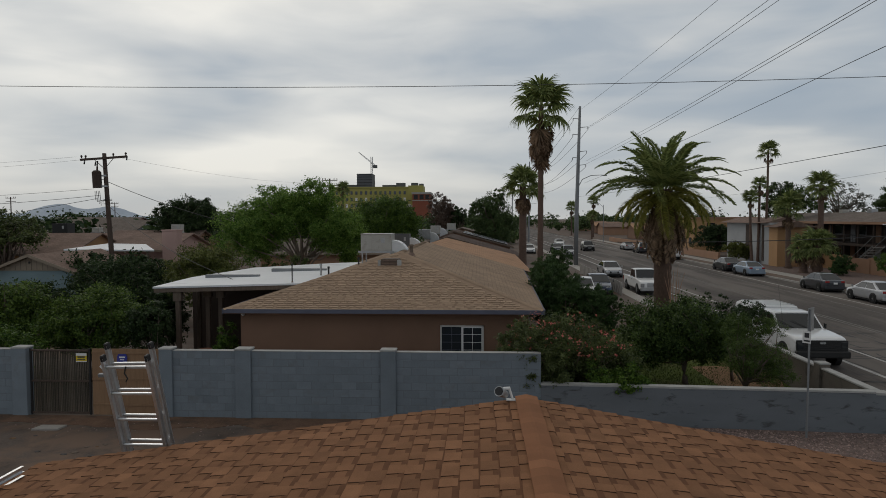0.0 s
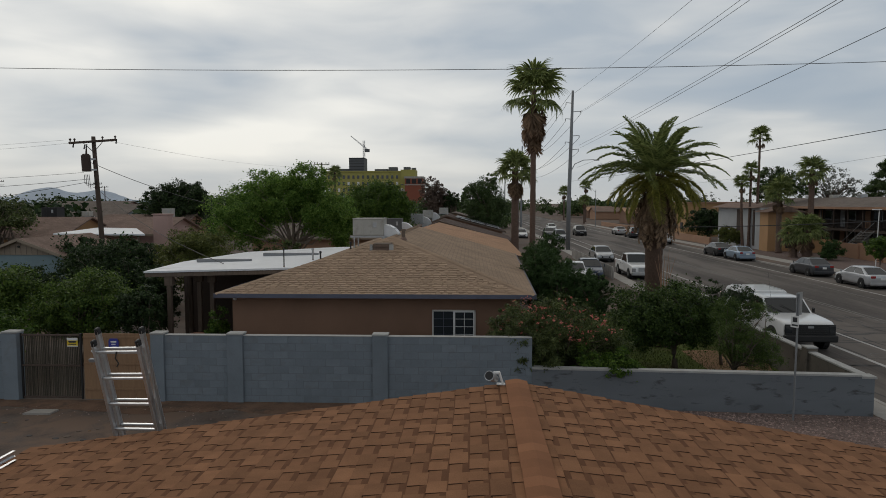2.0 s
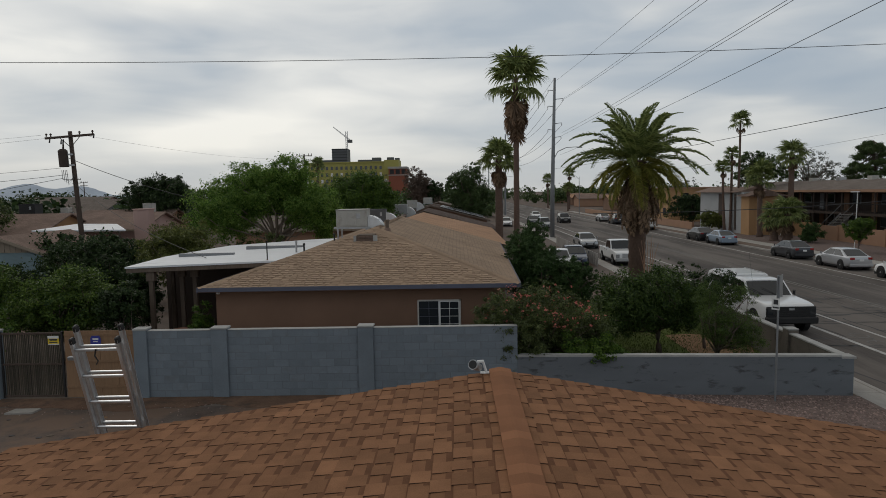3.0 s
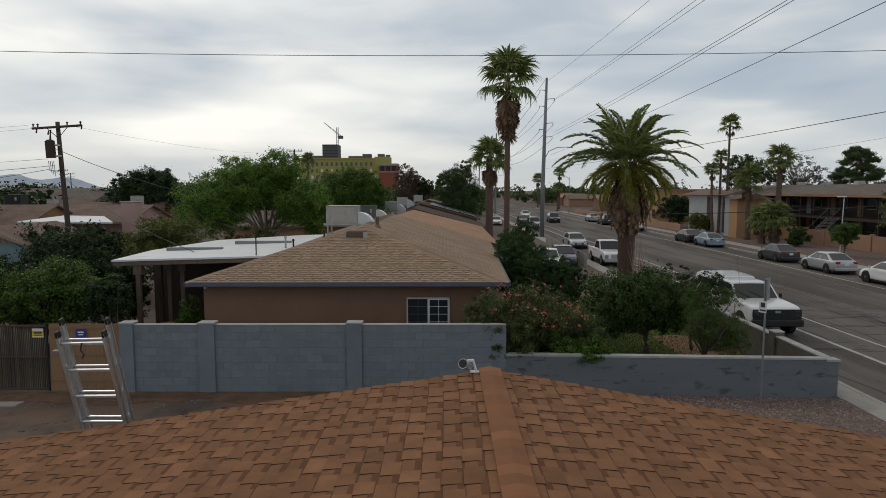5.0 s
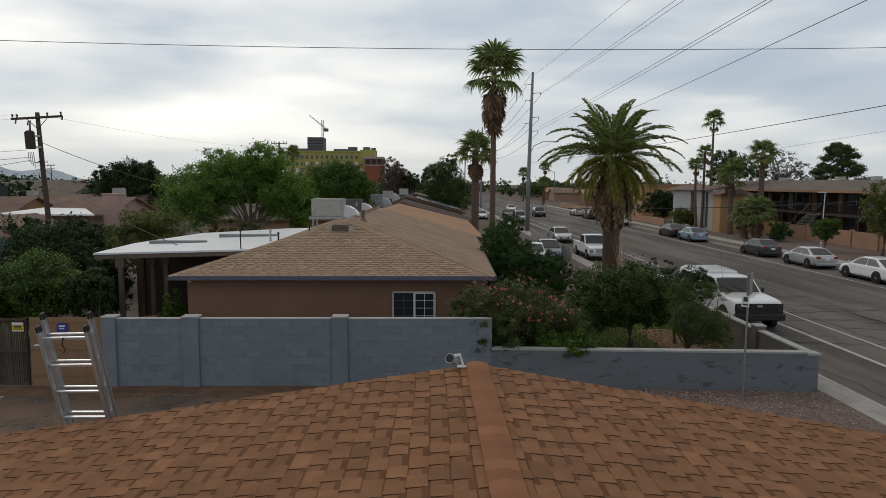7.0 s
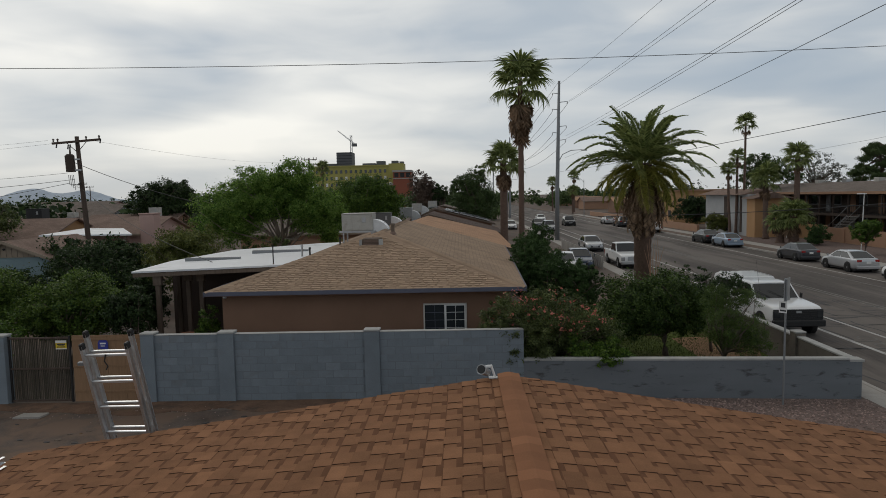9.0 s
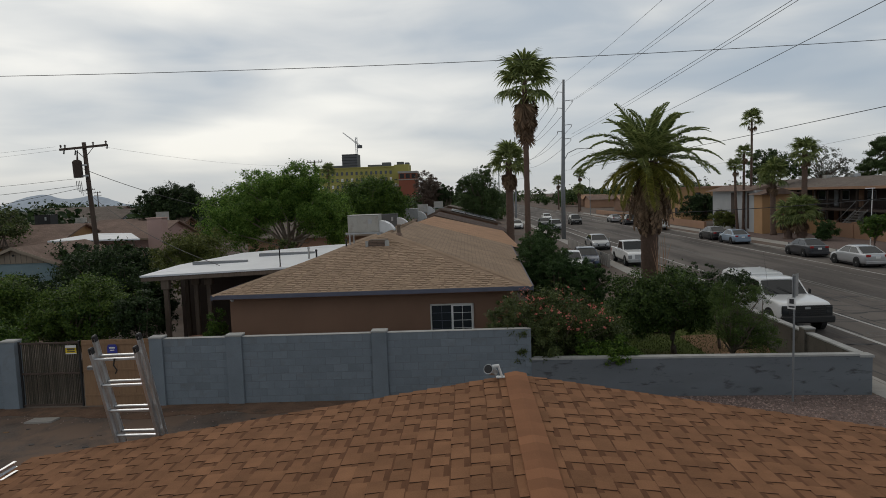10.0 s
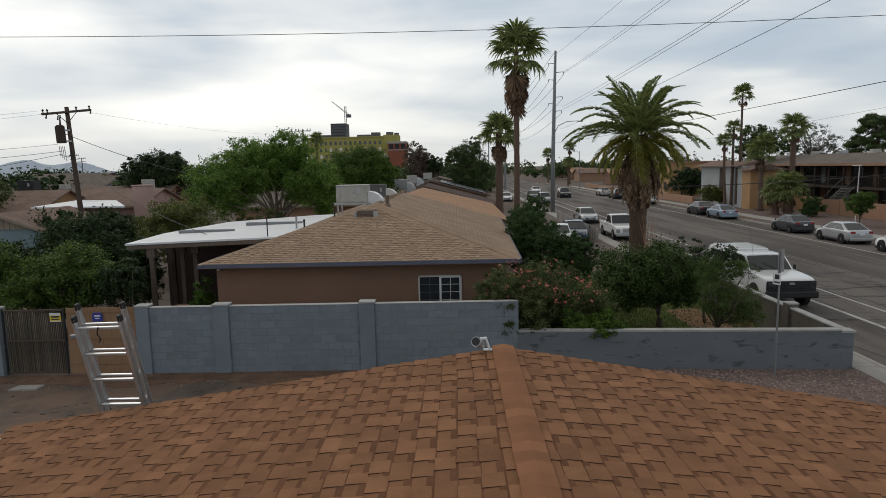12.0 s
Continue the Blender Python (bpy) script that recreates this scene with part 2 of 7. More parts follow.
LINE = paint("worn_white_line", (0.46, 0.45, 0.43), 0.8, vary=0.15, scale=2, fine=18, stain=(0.2, 0.19, 0.18), stain_at=(0.55, 0.75), stain_scale=3)
LINE_FAINT = paint("faint_line", (0.17, 0.16, 0.145), 0.85, vary=0.2, scale=2, fine=18, stain=(0.11, 0.105, 0.10), stain_at=(0.48, 0.6), stain_scale=3)
CONCRETE = paint("pale_concrete", (0.36, 0.34, 0.315), 0.9, vary=0.15, scale=1, fine=25, bump=0.2, stain=(0.25, 0.235, 0.22), stain_at=(0.55, 0.75), stain_scale=0.8)
TAN_STUCCO = paint("tan_stucco", (0.42, 0.25, 0.125), 0.9, vary=0.1, scale=0.6, fine=50, bump=0.2)
FENCE_TAN = paint("pinkish_tan_stucco", (0.36, 0.215, 0.14), 0.9, vary=0.1, scale=0.6, fine=50, bump=0.2)
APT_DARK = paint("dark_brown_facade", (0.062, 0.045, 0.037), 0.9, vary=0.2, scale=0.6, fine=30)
APT_PALE = paint("pale_grey_facade", (0.38, 0.39, 0.40), 0.9, vary=0.1, scale=0.6, fine=30)
PINK_STUCCO = paint("pink_stucco", (0.47, 0.32, 0.285), 0.9, vary=0.1, scale=0.6, fine=50)
BLUE_BOARD = paint("faded_blue_siding", (0.21, 0.285, 0.31), 0.85, vary=0.1, scale=0.6, fine=30)
BOARD_TAN = paint("tan_gable_boards", (0.29, 0.235, 0.18), 0.85, vary=0.15, scale=1, fine=30)
YELLOW_SHEATH = paint("yellow_green_sheathing", (0.37, 0.335, 0.10), 0.8, vary=0.06, scale=0.05, fine=1.0, bump=0)
RED_BRICK = paint("red_brick_far", (0.27, 0.09, 0.055), 0.9, vary=0.1, scale=0.1, fine=2.0, bump=0)
DARK_CONCRETE = paint("grey_core_concrete", (0.13, 0.135, 0.14), 0.9, vary=0.1, scale=0.1, fine=1.0, bump=0)
# distance haze is painted into the pale blue of the rock
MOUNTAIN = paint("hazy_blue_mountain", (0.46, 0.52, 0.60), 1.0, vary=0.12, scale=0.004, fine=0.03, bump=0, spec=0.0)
LAWN_MAT = paint("lawn_turf", (0.075, 0.098, 0.024), 1.0, vary=0.35, scale=0.8, fine=30, bump=0.6, stain=(0.10, 0.085, 0.04), stain_at=(0.52, 0.7), stain_scale=0.5, spec=0.1)
# dark granules, with the shadow line below each course put into the colour
BAND = paint("granule_and_shade_band", (0.150, 0.072, 0.040), 0.95, vary=0.25, scale=4, fine=120, bump=0.2, spec=0.1)
# cut asphalt edges, coloured dark to draw the shadow lines around the tabs too
CUT_EDGE = paint("asphalt_and_shade_edge", (0.075, 0.040, 0.025), 0.95, vary=0.2, bump=0)
GRASS_MAT = leafy("lawn_grass", (0.035, 0.055, 0.014), (0.085, 0.11, 0.03))
LEAF_CITRUS = leafy("citrus_leaf", (0.026, 0.066, 0.010), (0.13, 0.215, 0.03))
LEAF_BRIGHT = leafy("bright_green_leaf", (0.022, 0.055, 0.010), (0.14, 0.21, 0.035))
LEAF_YARD = leafy("yard_citrus_leaf", (0.020, 0.045, 0.010), (0.095, 0.15, 0.030))
LEAF_DARK = leafy("dark_green_leaf", (0.016, 0.034, 0.012), (0.05, 0.085, 0.024))
LEAF_JUNIPER = leafy("juniper_leaf", (0.024, 0.055, 0.016), (0.085, 0.15, 0.042), 0.2)
LEAF_OLEANDER = leafy("oleander_leaf", (0.035, 0.052, 0.016), (0.14, 0.175, 0.055))
LEAF_OLIVE = leafy("olive_green_leaf", (0.06, 0.08, 0.018), (0.20, 0.22, 0.055))
LEAF_ASH = leafy("fresh_tree_leaf", (0.05, 0.12, 0.018), (0.24, 0.37, 0.075), 0.5)
LEAF_MESQUITE = leafy("mesquite_leaf", (0.028, 0.055, 0.013), (0.12, 0.18, 0.04), 0.3)
PALE_BARK = paint("pale_forked_bark", (0.26, 0.21, 0.165), 0.9, vary=0.25, scale=3, fine=20, bump=0.4)
LEAF_PINE = leafy("pine_needles", (0.035, 0.065, 0.022), (0.11, 0.16, 0.05), 0.2)
LEAF_RUSSET = leafy("russet_leaf", (0.09, 0.065, 0.052), (0.22, 0.16, 0.125), 0.3)
LEAF_GREY = leafy("grey_sparse_leaf", (0.10, 0.11, 0.09), (0.22, 0.23, 0.19), 0.3)
FLOWER = leafy("coral_pink_flower", (0.42, 0.10, 0.08), (0.75, 0.28, 0.22), 0.3)
FROND = leafy("palm_frond", (0.085, 0.125, 0.04), (0.34, 0.39, 0.14), 0.4, 0.4)
FROND_OLD = leafy("yellowing_palm_frond", (0.14, 0.15, 0.03), (0.44, 0.41, 0.10), 0.4, 0.45)
FROND_DEAD = leafy("dead_brown_frond", (0.09, 0.06, 0.038), (0.29, 0.19, 0.12), 0.1, 0.8)
BARK = paint("grey_brown_bark", (0.13, 0.10, 0.08), 0.95, vary=0.3, scale=5, fine=30, bump=0.6, stretch=(3, 3, 0.8))
DATE_BARK = paint("dark_date_palm_bark", (0.10, 0.064, 0.048), 0.95, vary=0.35, scale=3, fine=14, bump=0.7, stretch=(3, 3, 2))
PALM_BARK = paint("ringed_palm_bark", (0.135, 0.09, 0.07), 0.95, vary=0.3, scale=3, fine=14, bump=0.6, stretch=(1.5, 1.5, 6))
GLASS = glassy("dark_window_glass")
CAR_GLASS = glassy("tinted_car_glass", (0.012, 0.015, 0.018), 0.04)
SOLAR = paint("solar_cells", (0.03, 0.035, 0.05), 0.25, 0.2, vary=0.1, bump=0, spec=0.6)
YELLOW = paint("yellow_sign_paint", (0.70, 0.52, 0.03), 0.5, vary=0.06, bump=0)
BLUE = paint("blue_sign_paint", (0.04, 0.05, 0.30), 0.5, vary=0.06, bump=0)
INK = paint("dark_print", (0.04, 0.04, 0.045), 0.6, vary=0.05, bump=0)
LAMP_WHITE = paint("headlight_lens", (0.34, 0.35, 0.36), 0.15, 0.3, vary=0.1, bump=0, coat=0.6)
LAMP_RED = paint("tail_light_lens", (0.30, 0.012, 0.012), 0.2, vary=0.1, bump=0, coat=0.6)
TERRACOTTA = paint("terracotta_pot", (0.30, 0.14, 0.085), 0.85, vary=0.15)
SOIL = paint("bare_ochre_soil", (0.22, 0.14, 0.085), 1.0, vary=0.25, scale=1.5, fine=20, bump=0.5, spec=0.1)


def car_paint(name, colour, metal=0.2):
    return paint(name, colour, 0.3, metal, vary=0.05, scale=1, fine=60, bump=0, coat=0.7)


CAR_WHITE = car_paint("white_car_paint", (0.82, 0.82, 0.82), 0.0)
CAR_SILVER = car_paint("silver_car_paint", (0.46, 0.47, 0.49), 0.6)
CAR_DARK = car_paint("charcoal_car_paint", (0.05, 0.055, 0.065), 0.5)
CAR_BLACK = car_paint("black_car_paint", (0.012, 0.012, 0.014), 0.2)
CAR_BLUE = car_paint("pale_blue_car_paint", (0.26, 0.34, 0.44), 0.5)
CAR_NAVY = car_paint("navy_car_paint", (0.02, 0.035, 0.075), 0.4)


# ---- building helpers ----
def thing(name, label, category, group="", at=(0, 0, 0), turn=0.0, kind=""):
    """A top-level thing: an Empty at its base that carries its parts."""
    ob = new(name)
    ob.matrix_world = pose(*at, 0, 0, turn)
    return tagged(ob, label, category, group, kind)


def part(name, bm, material, parent=None, label="", smooth=False, kind=""):
    """Link a bmesh as one mesh object under a thing or a part."""
    me = bpy.data.meshes.new(name)
    bm.normal_update()
    bm.to_mesh(me)
    bm.free()
    return part_mesh(name, me, material, parent, label, smooth, kind)


def part_mesh(name, me, material, parent=None, label="", smooth=False, kind=""):
    for m in (material if isinstance(material, (list, tuple)) else [material]):
        me.materials.append(m)
    if smooth:
        me.polygons.foreach_set("use_smooth", [True] * len(me.polygons))
    ob = new(name, me)
    if parent is not None:
        ob.parent = parent
    return tagged(ob, label, kind=kind)


def mesh_of(name, verts, faces):
    me = bpy.data.meshes.new(name)
    me.from_pydata(verts, [], faces)
    me.update()
    return me


def quads_mesh(name, v):
    """A mesh of separate quads; v: array (n, 4, 3)."""
    k = len(v)
    me = bpy.data.meshes.new(name)
    me.vertices.add(4 * k)
    me.vertices.foreach_set("co", np.asarray(v, dtype=np.float32).ravel())
    me.loops.add(4 * k)
    me.loops.foreach_set("vertex_index", np.arange(4 * k, dtype=np.int32))
    me.polygons.add(k)
    me.polygons.foreach_set("loop_start", np.arange(0, 4 * k, 4, dtype=np.int32))
    me.update(calc_edges=True)
    return me


def box(bm, x0, y0, z0, x1, y1, z1, bevel=0.0, m=None):
    r = bmesh.ops.create_cube(bm, size=1.0)
    vs = r["verts"]
    for v in vs:
        v.co = Vector(((x0 + x1) / 2 + v.co.x * (x1 - x0), (y0 + y1) / 2 + v.co.y * (y1 - y0), (z0 + z1) / 2 + v.co.z * (z1 - z0)))
    if bevel:
        es = list({e for v in vs for e in v.link_edges})
        vs = list({v for f in bmesh.ops.bevel(bm, geom=es, offset=bevel, segments=1, affect="EDGES", profile=0.5)["faces"] for v in f.verts} | {v for v in vs if v.is_valid})
    if m is not None:
        bmesh.ops.transform(bm, matrix=m, verts=vs)
    return bm


def rod(bm, p, q, r0, r1=None, n=8):
    """A tapered round bar from p to q."""
    p, q = Vector(p), Vector(q)
    r1 = r0 if r1 is None else r1
    d = q - p
    res = bmesh.ops.create_cone(bm, cap_ends=True, segments=n, radius1=r0, radius2=r1, depth=d.length)
    m = Matrix.Translation((p + q) / 2) @ d.to_track_quat("Z", "Y").to_matrix().to_4x4()
    bmesh.ops.transform(bm, matrix=m, verts=res["verts"])
    return bm


def tube(bm, pts, radii, n=8):
    """A round tube through points with a radius at each."""
    rings = []
    pts = [Vector(p) for p in pts]
    for i, p in enumerate(pts):
        d = (pts[min(i + 1, len(pts) - 1)] - pts[max(i - 1, 0)]).normalized()
        q = d.to_track_quat("Z", "Y")
        rings.append([bm.verts.new(p + q @ Vector((radii[i] * math.cos(2 * math.pi * k / n), radii[i] * math.sin(2 * math.pi * k / n), 0))) for k in range(n)])
    for a, b in zip(rings, rings[1:]):
        for k in range(n):
            bm.faces.new((a[k], a[(k + 1) % n], b[(k + 1) % n], b[k]))
    bm.faces.new(rings[0][::-1])
    bm.faces.new(rings[-1])
    return bm


def prism(bm, outline, axis, a, b):
    """A closed outline in the other two axes, carried from a to b along axis ('x', 'y' or 'z')."""
    def at(u, v, c):
        return {"x": (c, u, v), "y": (u, c, v), "z": (u, v, c)}[axis]
    lo = [bm.verts.new(at(u, v, a)) for u, v in outline]
    hi = [bm.verts.new(at(u, v, b)) for u, v in outline]
    n = len(outline)
    bm.faces.new(lo)
    bm.faces.new(hi[::-1])
    for k in range(n):
        bm.faces.new((lo[k], hi[k], hi[(k + 1) % n], lo[(k + 1) % n]))
    bmesh.ops.recalc_face_normals(bm, faces=bm.faces)
    return bm


def slab(bm, corners, thick):
    """A flat plate: its top corners in order, and its thickness downwards."""
    top = [bm.verts.new(c) for c in corners]
    low = [bm.verts.new((c[0], c[1], c[2] - thick)) for c in corners]
    n = len(corners)
    bm.faces.new(top)
    bm.faces.new(low[::-1])
    for k in range(n):
        bm.faces.new((top[k], low[k], low[(k + 1) % n], top[(k + 1) % n]))
    bmesh.ops.recalc_face_normals(bm, faces=bm.faces)
    return bm


def B():
    return bmesh.new()


def setting(name, bm, material, label, category, smooth=False):
    return tagged(part(name, bm, material, None, label, smooth), label, category, "", "structure")


ROAD_L, ROAD_R, ROAD_Z, WALK_Z = 12.62, 28.6, -0.33, -0.19


def ground_z(x):
    return 0.0 if x < 2 else max(-0.2, -0.2 * (x - 2) / 9.5)


# ---- ground, road and pavements ----
bm = B()
xs = [-2500, -400, -120, -60, -30, -15, -8, -3, 2, 5, 8, 11.5, ROAD_L - 0.1, ROAD_L, ROAD_R, ROAD_R + 0.1, 32, 40, 60, 120, 400, 2500]
zs = [0] * 9 + [ground_z(5), ground_z(8), -0.2, -0.2, -0.36, -0.36, -0.2, -0.19, -0.19, -0.19, -0.19, -0.19, -0.19]
ys = [-200, -40, -10, 0, 8, 14, 18, 24, 30, 45, 70, 120, 250, 600, 3000]
grid = [[bm.verts.new((x, y, z)) for x, z in zip(xs, zs)] for y in ys]
for a, b in zip(grid, grid[1:]):
    for k in range(len(xs) - 1):
        bm.faces.new((a[k], a[k + 1], b[k + 1], b[k]))
setting("ground", bm, DIRT, "bare grey-brown dirt ground between houses", "ground")

bm = B()
slab(bm, [(-40, -20, 0.006), (1.8, -20, 0.006), (1.8, 16.9, 0.006), (-2.5, 16.95, 0.006), (-7, 16.6, 0.006), (-12, 16.9, 0.006), (-40, 16.8, 0.006)], 0.05)
setting("ground_driveway", bm, DRIVE, "worn dark asphalt yard with dirt patches", "driveway")

bm = B()
slab(bm, [(ROAD_L, -150, ROAD_Z), (ROAD_R, -150, ROAD_Z), (ROAD_R, 900, ROAD_Z), (ROAD_L, 900, ROAD_Z)], 0.2)
road = setting("road", bm, ASPHALT, "wide worn grey asphalt street", "road")


def line(x, y0, y1, width=0.13, material=None, name="painted_line"):
    b = B()
    slab(b, [(x - width / 2, y0, ROAD_Z + 0.005), (x + width / 2, y0, ROAD_Z + 0.005), (x + width / 2, y1, ROAD_Z + 0.005), (x - width / 2, y1, ROAD_Z + 0.005)], 0.004)
    return part(name, b, material or LINE, road)


line(15.55, -60, 400, 0.17)
line(17.1, -60, 400, 0.13)
line(20.75, 10, 400, 0.12, LINE_FAINT)
line(21.05, 10, 400, 0.12, LINE_FAINT)
line(26.4, -60, 400, 0.12)
line(24.9, -60, 400, 0.10, LINE_FAINT)
rnd = random.Random(4)
# bicycle marking in the lane, worn
bm = B()
for cx, cy in ((16.3, 23.9), (16.35, 25.1)):
    for k in range(14):
        a0, a1 = 2 * math.pi * k / 14, 2 * math.pi * (k + 0.92) / 14
        p = [(cx + r * math.cos(a), cy + 1.15 * r * math.sin(a), ROAD_Z + 0.006) for r, a in ((0.27, a0), (0.35, a0), (0.35, a1), (0.27, a1))]
        bm.faces.new([bm.verts.new(c) for c in p])
slab(bm, [(16.28, 24.0, ROAD_Z + 0.007), (16.36, 24.0, ROAD_Z + 0.007), (16.6, 24.7, ROAD_Z + 0.007), (16.52, 24.7, ROAD_Z + 0.007)], 0.002)
part("bicycle_mark", bm, LINE_FAINT, road, "worn white bicycle lane mark")
# tar-sealed cracks
for k in range(96):
    b = B()
    cx, cy = (rnd.uniform(12.9, 20.5), rnd.uniform(14, 34)) if k % 3 else (rnd.uniform(12.9, 22.5), rnd.uniform(34, 62))
    cross = rnd.random() < 0.6
    pts = [(cx, cy)]
    for j in range(7):
        cx += rnd.uniform(0.15, 0.55) if cross else rnd.uniform(-0.12, 0.12)
        cy += rnd.uniform(-0.15, 0.15) if cross else rnd.uniform(0.3, 0.9)
        if cx > 27:
            break
        pts.append((cx, cy))
    for (xa, ya), (xb, yb) in zip(pts, pts[1:]):
        n = Vector((ya - yb, xb - xa)).normalized() * (0.022 + 0.016 * (k % 3))
        b.faces.new([b.verts.new((x, y, ROAD_Z + 0.004)) for x, y in ((xa - n.x, ya - n.y), (xb - n.x, yb - n.y), (xb + n.x, yb + n.y), (xa + n.x, ya + n.y))])
    part("crack_seal", b, TAR, road)

for name, x0, x1, lab in (("pavement_near", 11.72, ROAD_L - 0.16, "pale concrete footpath beside the low wall"), ("pavement_far", 30.2, 31.8, "concrete footpath across the street")):
    pv = tagged(thing(name, lab, "footpath"), kind="structure")
    y = -20.0
    while y < 170:
        b = B()
        box(b, x0, y, WALK_Z - 0.1, x1, y + 1.78, WALK_Z, 0.01)
        part("concrete_slab", b, CONCRETE, pv)
        y += 1.8
for name, x0, x1 in (("kerb_near", ROAD_L - 0.155, ROAD_L + 0.02), ("kerb_far", ROAD_R - 0.02, ROAD_R + 0.155)):
    kb = tagged(thing(name, "concrete street kerb with a worn edge", "kerb"), kind="structure")
    y = -21.0
    while y < 200:
        b = B()
        box(b, x0, y, ROAD_Z - 0.1, x1, y + 2.99, WALK_Z + 0.005, 0.015)
        part("kerb_stone", b, CONCRETE, kb)
        y += 3.0

# ---- the near house: low gable roof of brown laminated shingles ----
RX, RZ, RY0, RY1 = 1.575, 3.615, -5.0, 6.86
LS, RS = 0.150, 0.176          # fall per metre to each side
LEFT_RUN, RIGHT_RUN = 5.05, 5.6
bm = B()
zl, zr = RZ - LS * LEFT_RUN, RZ - RS * RIGHT_RUN
prism(bm, [(RX - LEFT_RUN + 0.02, zl - 0.12), (RX - LEFT_RUN + 0.02, zl - 0.012), (RX, RZ - 0.012), (RX + RIGHT_RUN - 0.02, zr - 0.012), (RX + RIGHT_RUN - 0.02, zr - 0.12), (RX, RZ - 0.15)], "y", RY0, RY1 - 0.03)
near_roof = tagged(part("roof", bm, POST_WOOD, None), "low gable roof with orange-brown laminated shingles", "roof", "", "structure")
bm = B()
prism(bm, [(RX - LEFT_RUN + 0.5, -0.02), (RX - LEFT_RUN + 0.5, zl - 0.05), (RX, RZ - 0.16), (RX + RIGHT_RUN - 0.6, zr - 0.05), (RX + RIGHT_RUN - 0.6, -0.12)], "y", RY0 + 0.4, RY1 - 0.45)
setting("wall_near_house", bm, HOUSE_BROWN, "brown stucco wall under the shingled roof", "wall")


def plane_pose(side):
    """Frame of a roof plane: x down the slope, y along the ridge, z out of the plane."""
    fall = LS if side < 0 else RS
    d = Vector((side, 0, -fall)).normalized()
    y = Vector((0, 1, 0))
    z = d.cross(y) if side > 0 else y.cross(d)
    if side < 0:
        y = -y
        z = d.cross(y)
    m = Matrix((d, y, z)).transposed().to_4x4()
    m.translation = (RX, 0, RZ)
    return m


def tab_verts(s0, s1, y0, y1, lift):
    """A shingle tab, thicker at its lower edge."""
    return [(s0, y0, 0.001 + lift), (s1, y0, 0.001 + lift), (s1, y1, 0.001 + lift), (s0, y1, 0.001 + lift),
            (s0, y0, 0.005 + lift), (s1, y0, 0.015 + lift), (s1, y1, 0.015 + lift), (s0, y1, 0.005 + lift)]


TAB_FACES = [(0, 3, 2, 1), (4, 5, 6, 7), (0, 1, 5, 4), (1, 2, 6, 5), (2, 3, 7, 6), (3, 0, 4, 7)]
ROW = 0.143
rnd = random.Random(11)
tab_meshes = {}
near_tabs = []
for side, run in ((-1, LEFT_RUN), (1, RIGHT_RUN)):
    m = plane_pose(side)
    v_low, f_low, v_top, f_top, v_band, f_band = [], [], [], [], [], []
    for i in range(int(run / ROW)):
        s0, s1 = 0.03 + i * ROW, 0.03 + (i + 1) * ROW
        y = RY0
        while y < RY1:
            w_low = rnd.uniform(0.8, 1.0)
            ya, yb = y, min(y + w_low, RY1 + rnd.uniform(-0.006, 0.012))
            ya, yb = (ya, yb) if side > 0 else (-yb, -ya)
            k = len(v_low)
            v_low += tab_verts(s0 - 0.05, s1 - 0.004, ya, yb, -0.007)
            f_low += [tuple(k + q for q in f) for f in TAB_FACES]
            k = len(v_band)
            # the strip left bare below each course shows as its painted shadow
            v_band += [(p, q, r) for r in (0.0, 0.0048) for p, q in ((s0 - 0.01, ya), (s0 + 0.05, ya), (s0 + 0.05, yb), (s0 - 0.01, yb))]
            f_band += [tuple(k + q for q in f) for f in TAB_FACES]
            y += w_low
        y = RY0 + rnd.uniform(0, 0.3)
        while y < RY1 - 0.05:
            w = rnd.choice((0.12, 0.14, 0.17, 0.17, 0.20, 0.20, 0.24))
            w = min(w, RY1 - y)
            near = s1 < 2.0 and y > 4.3 and len(near_tabs) < 299 and w in (0.12, 0.14, 0.17, 0.20, 0.24)
            jut = rnd.uniform(-0.008, 0.008)
            if near:
                near_tabs.append((side, m @ Matrix.Translation((s1 + jut, y + w / 2 if side > 0 else -y - w / 2, 0.0)) @ Matrix.Rotation(rnd.uniform(-0.03, 0.03), 4, "Z"), w))
            else:
                ya, yb = (y, y + w) if side > 0 else (-y - w, -y)
                k = len(v_top)
                skew = rnd.uniform(-0.004, 0.004)
                v_top += [(p, q + (skew if p > s0 + 0.05 else -skew), r) for p, q, r in tab_verts(s0 + 0.009 + jut, s1 + jut, ya, yb, 0.0)]
                f_top += [tuple(k + q for q in f) for f in TAB_FACES]
            y += w + rnd.choice((0.05, 0.08, 0.10, 0.13, 0.16, 0.19))
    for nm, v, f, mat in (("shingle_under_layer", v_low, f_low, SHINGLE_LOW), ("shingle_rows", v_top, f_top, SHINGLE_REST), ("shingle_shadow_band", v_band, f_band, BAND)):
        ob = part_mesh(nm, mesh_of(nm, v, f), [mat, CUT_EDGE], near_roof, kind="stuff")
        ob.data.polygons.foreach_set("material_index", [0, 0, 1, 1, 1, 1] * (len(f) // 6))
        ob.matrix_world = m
for side, m, w in near_tabs:
    if w not in tab_meshes:
        tab_meshes[w] = mesh_of("shingle", tab_verts(-ROW + 0.009, 0.0, -w / 2, w / 2, 0.0), TAB_FACES)
        tab_meshes[w].materials.append(SHINGLE)
        tab_meshes[w].materials.append(CUT_EDGE)
        tab_meshes[w].polygons.foreach_set("material_index", [0, 0, 1, 1, 1, 1])
    ob = new("shingle", tab_meshes[w])
    ob.parent = near_roof
    ob.matrix_world = m
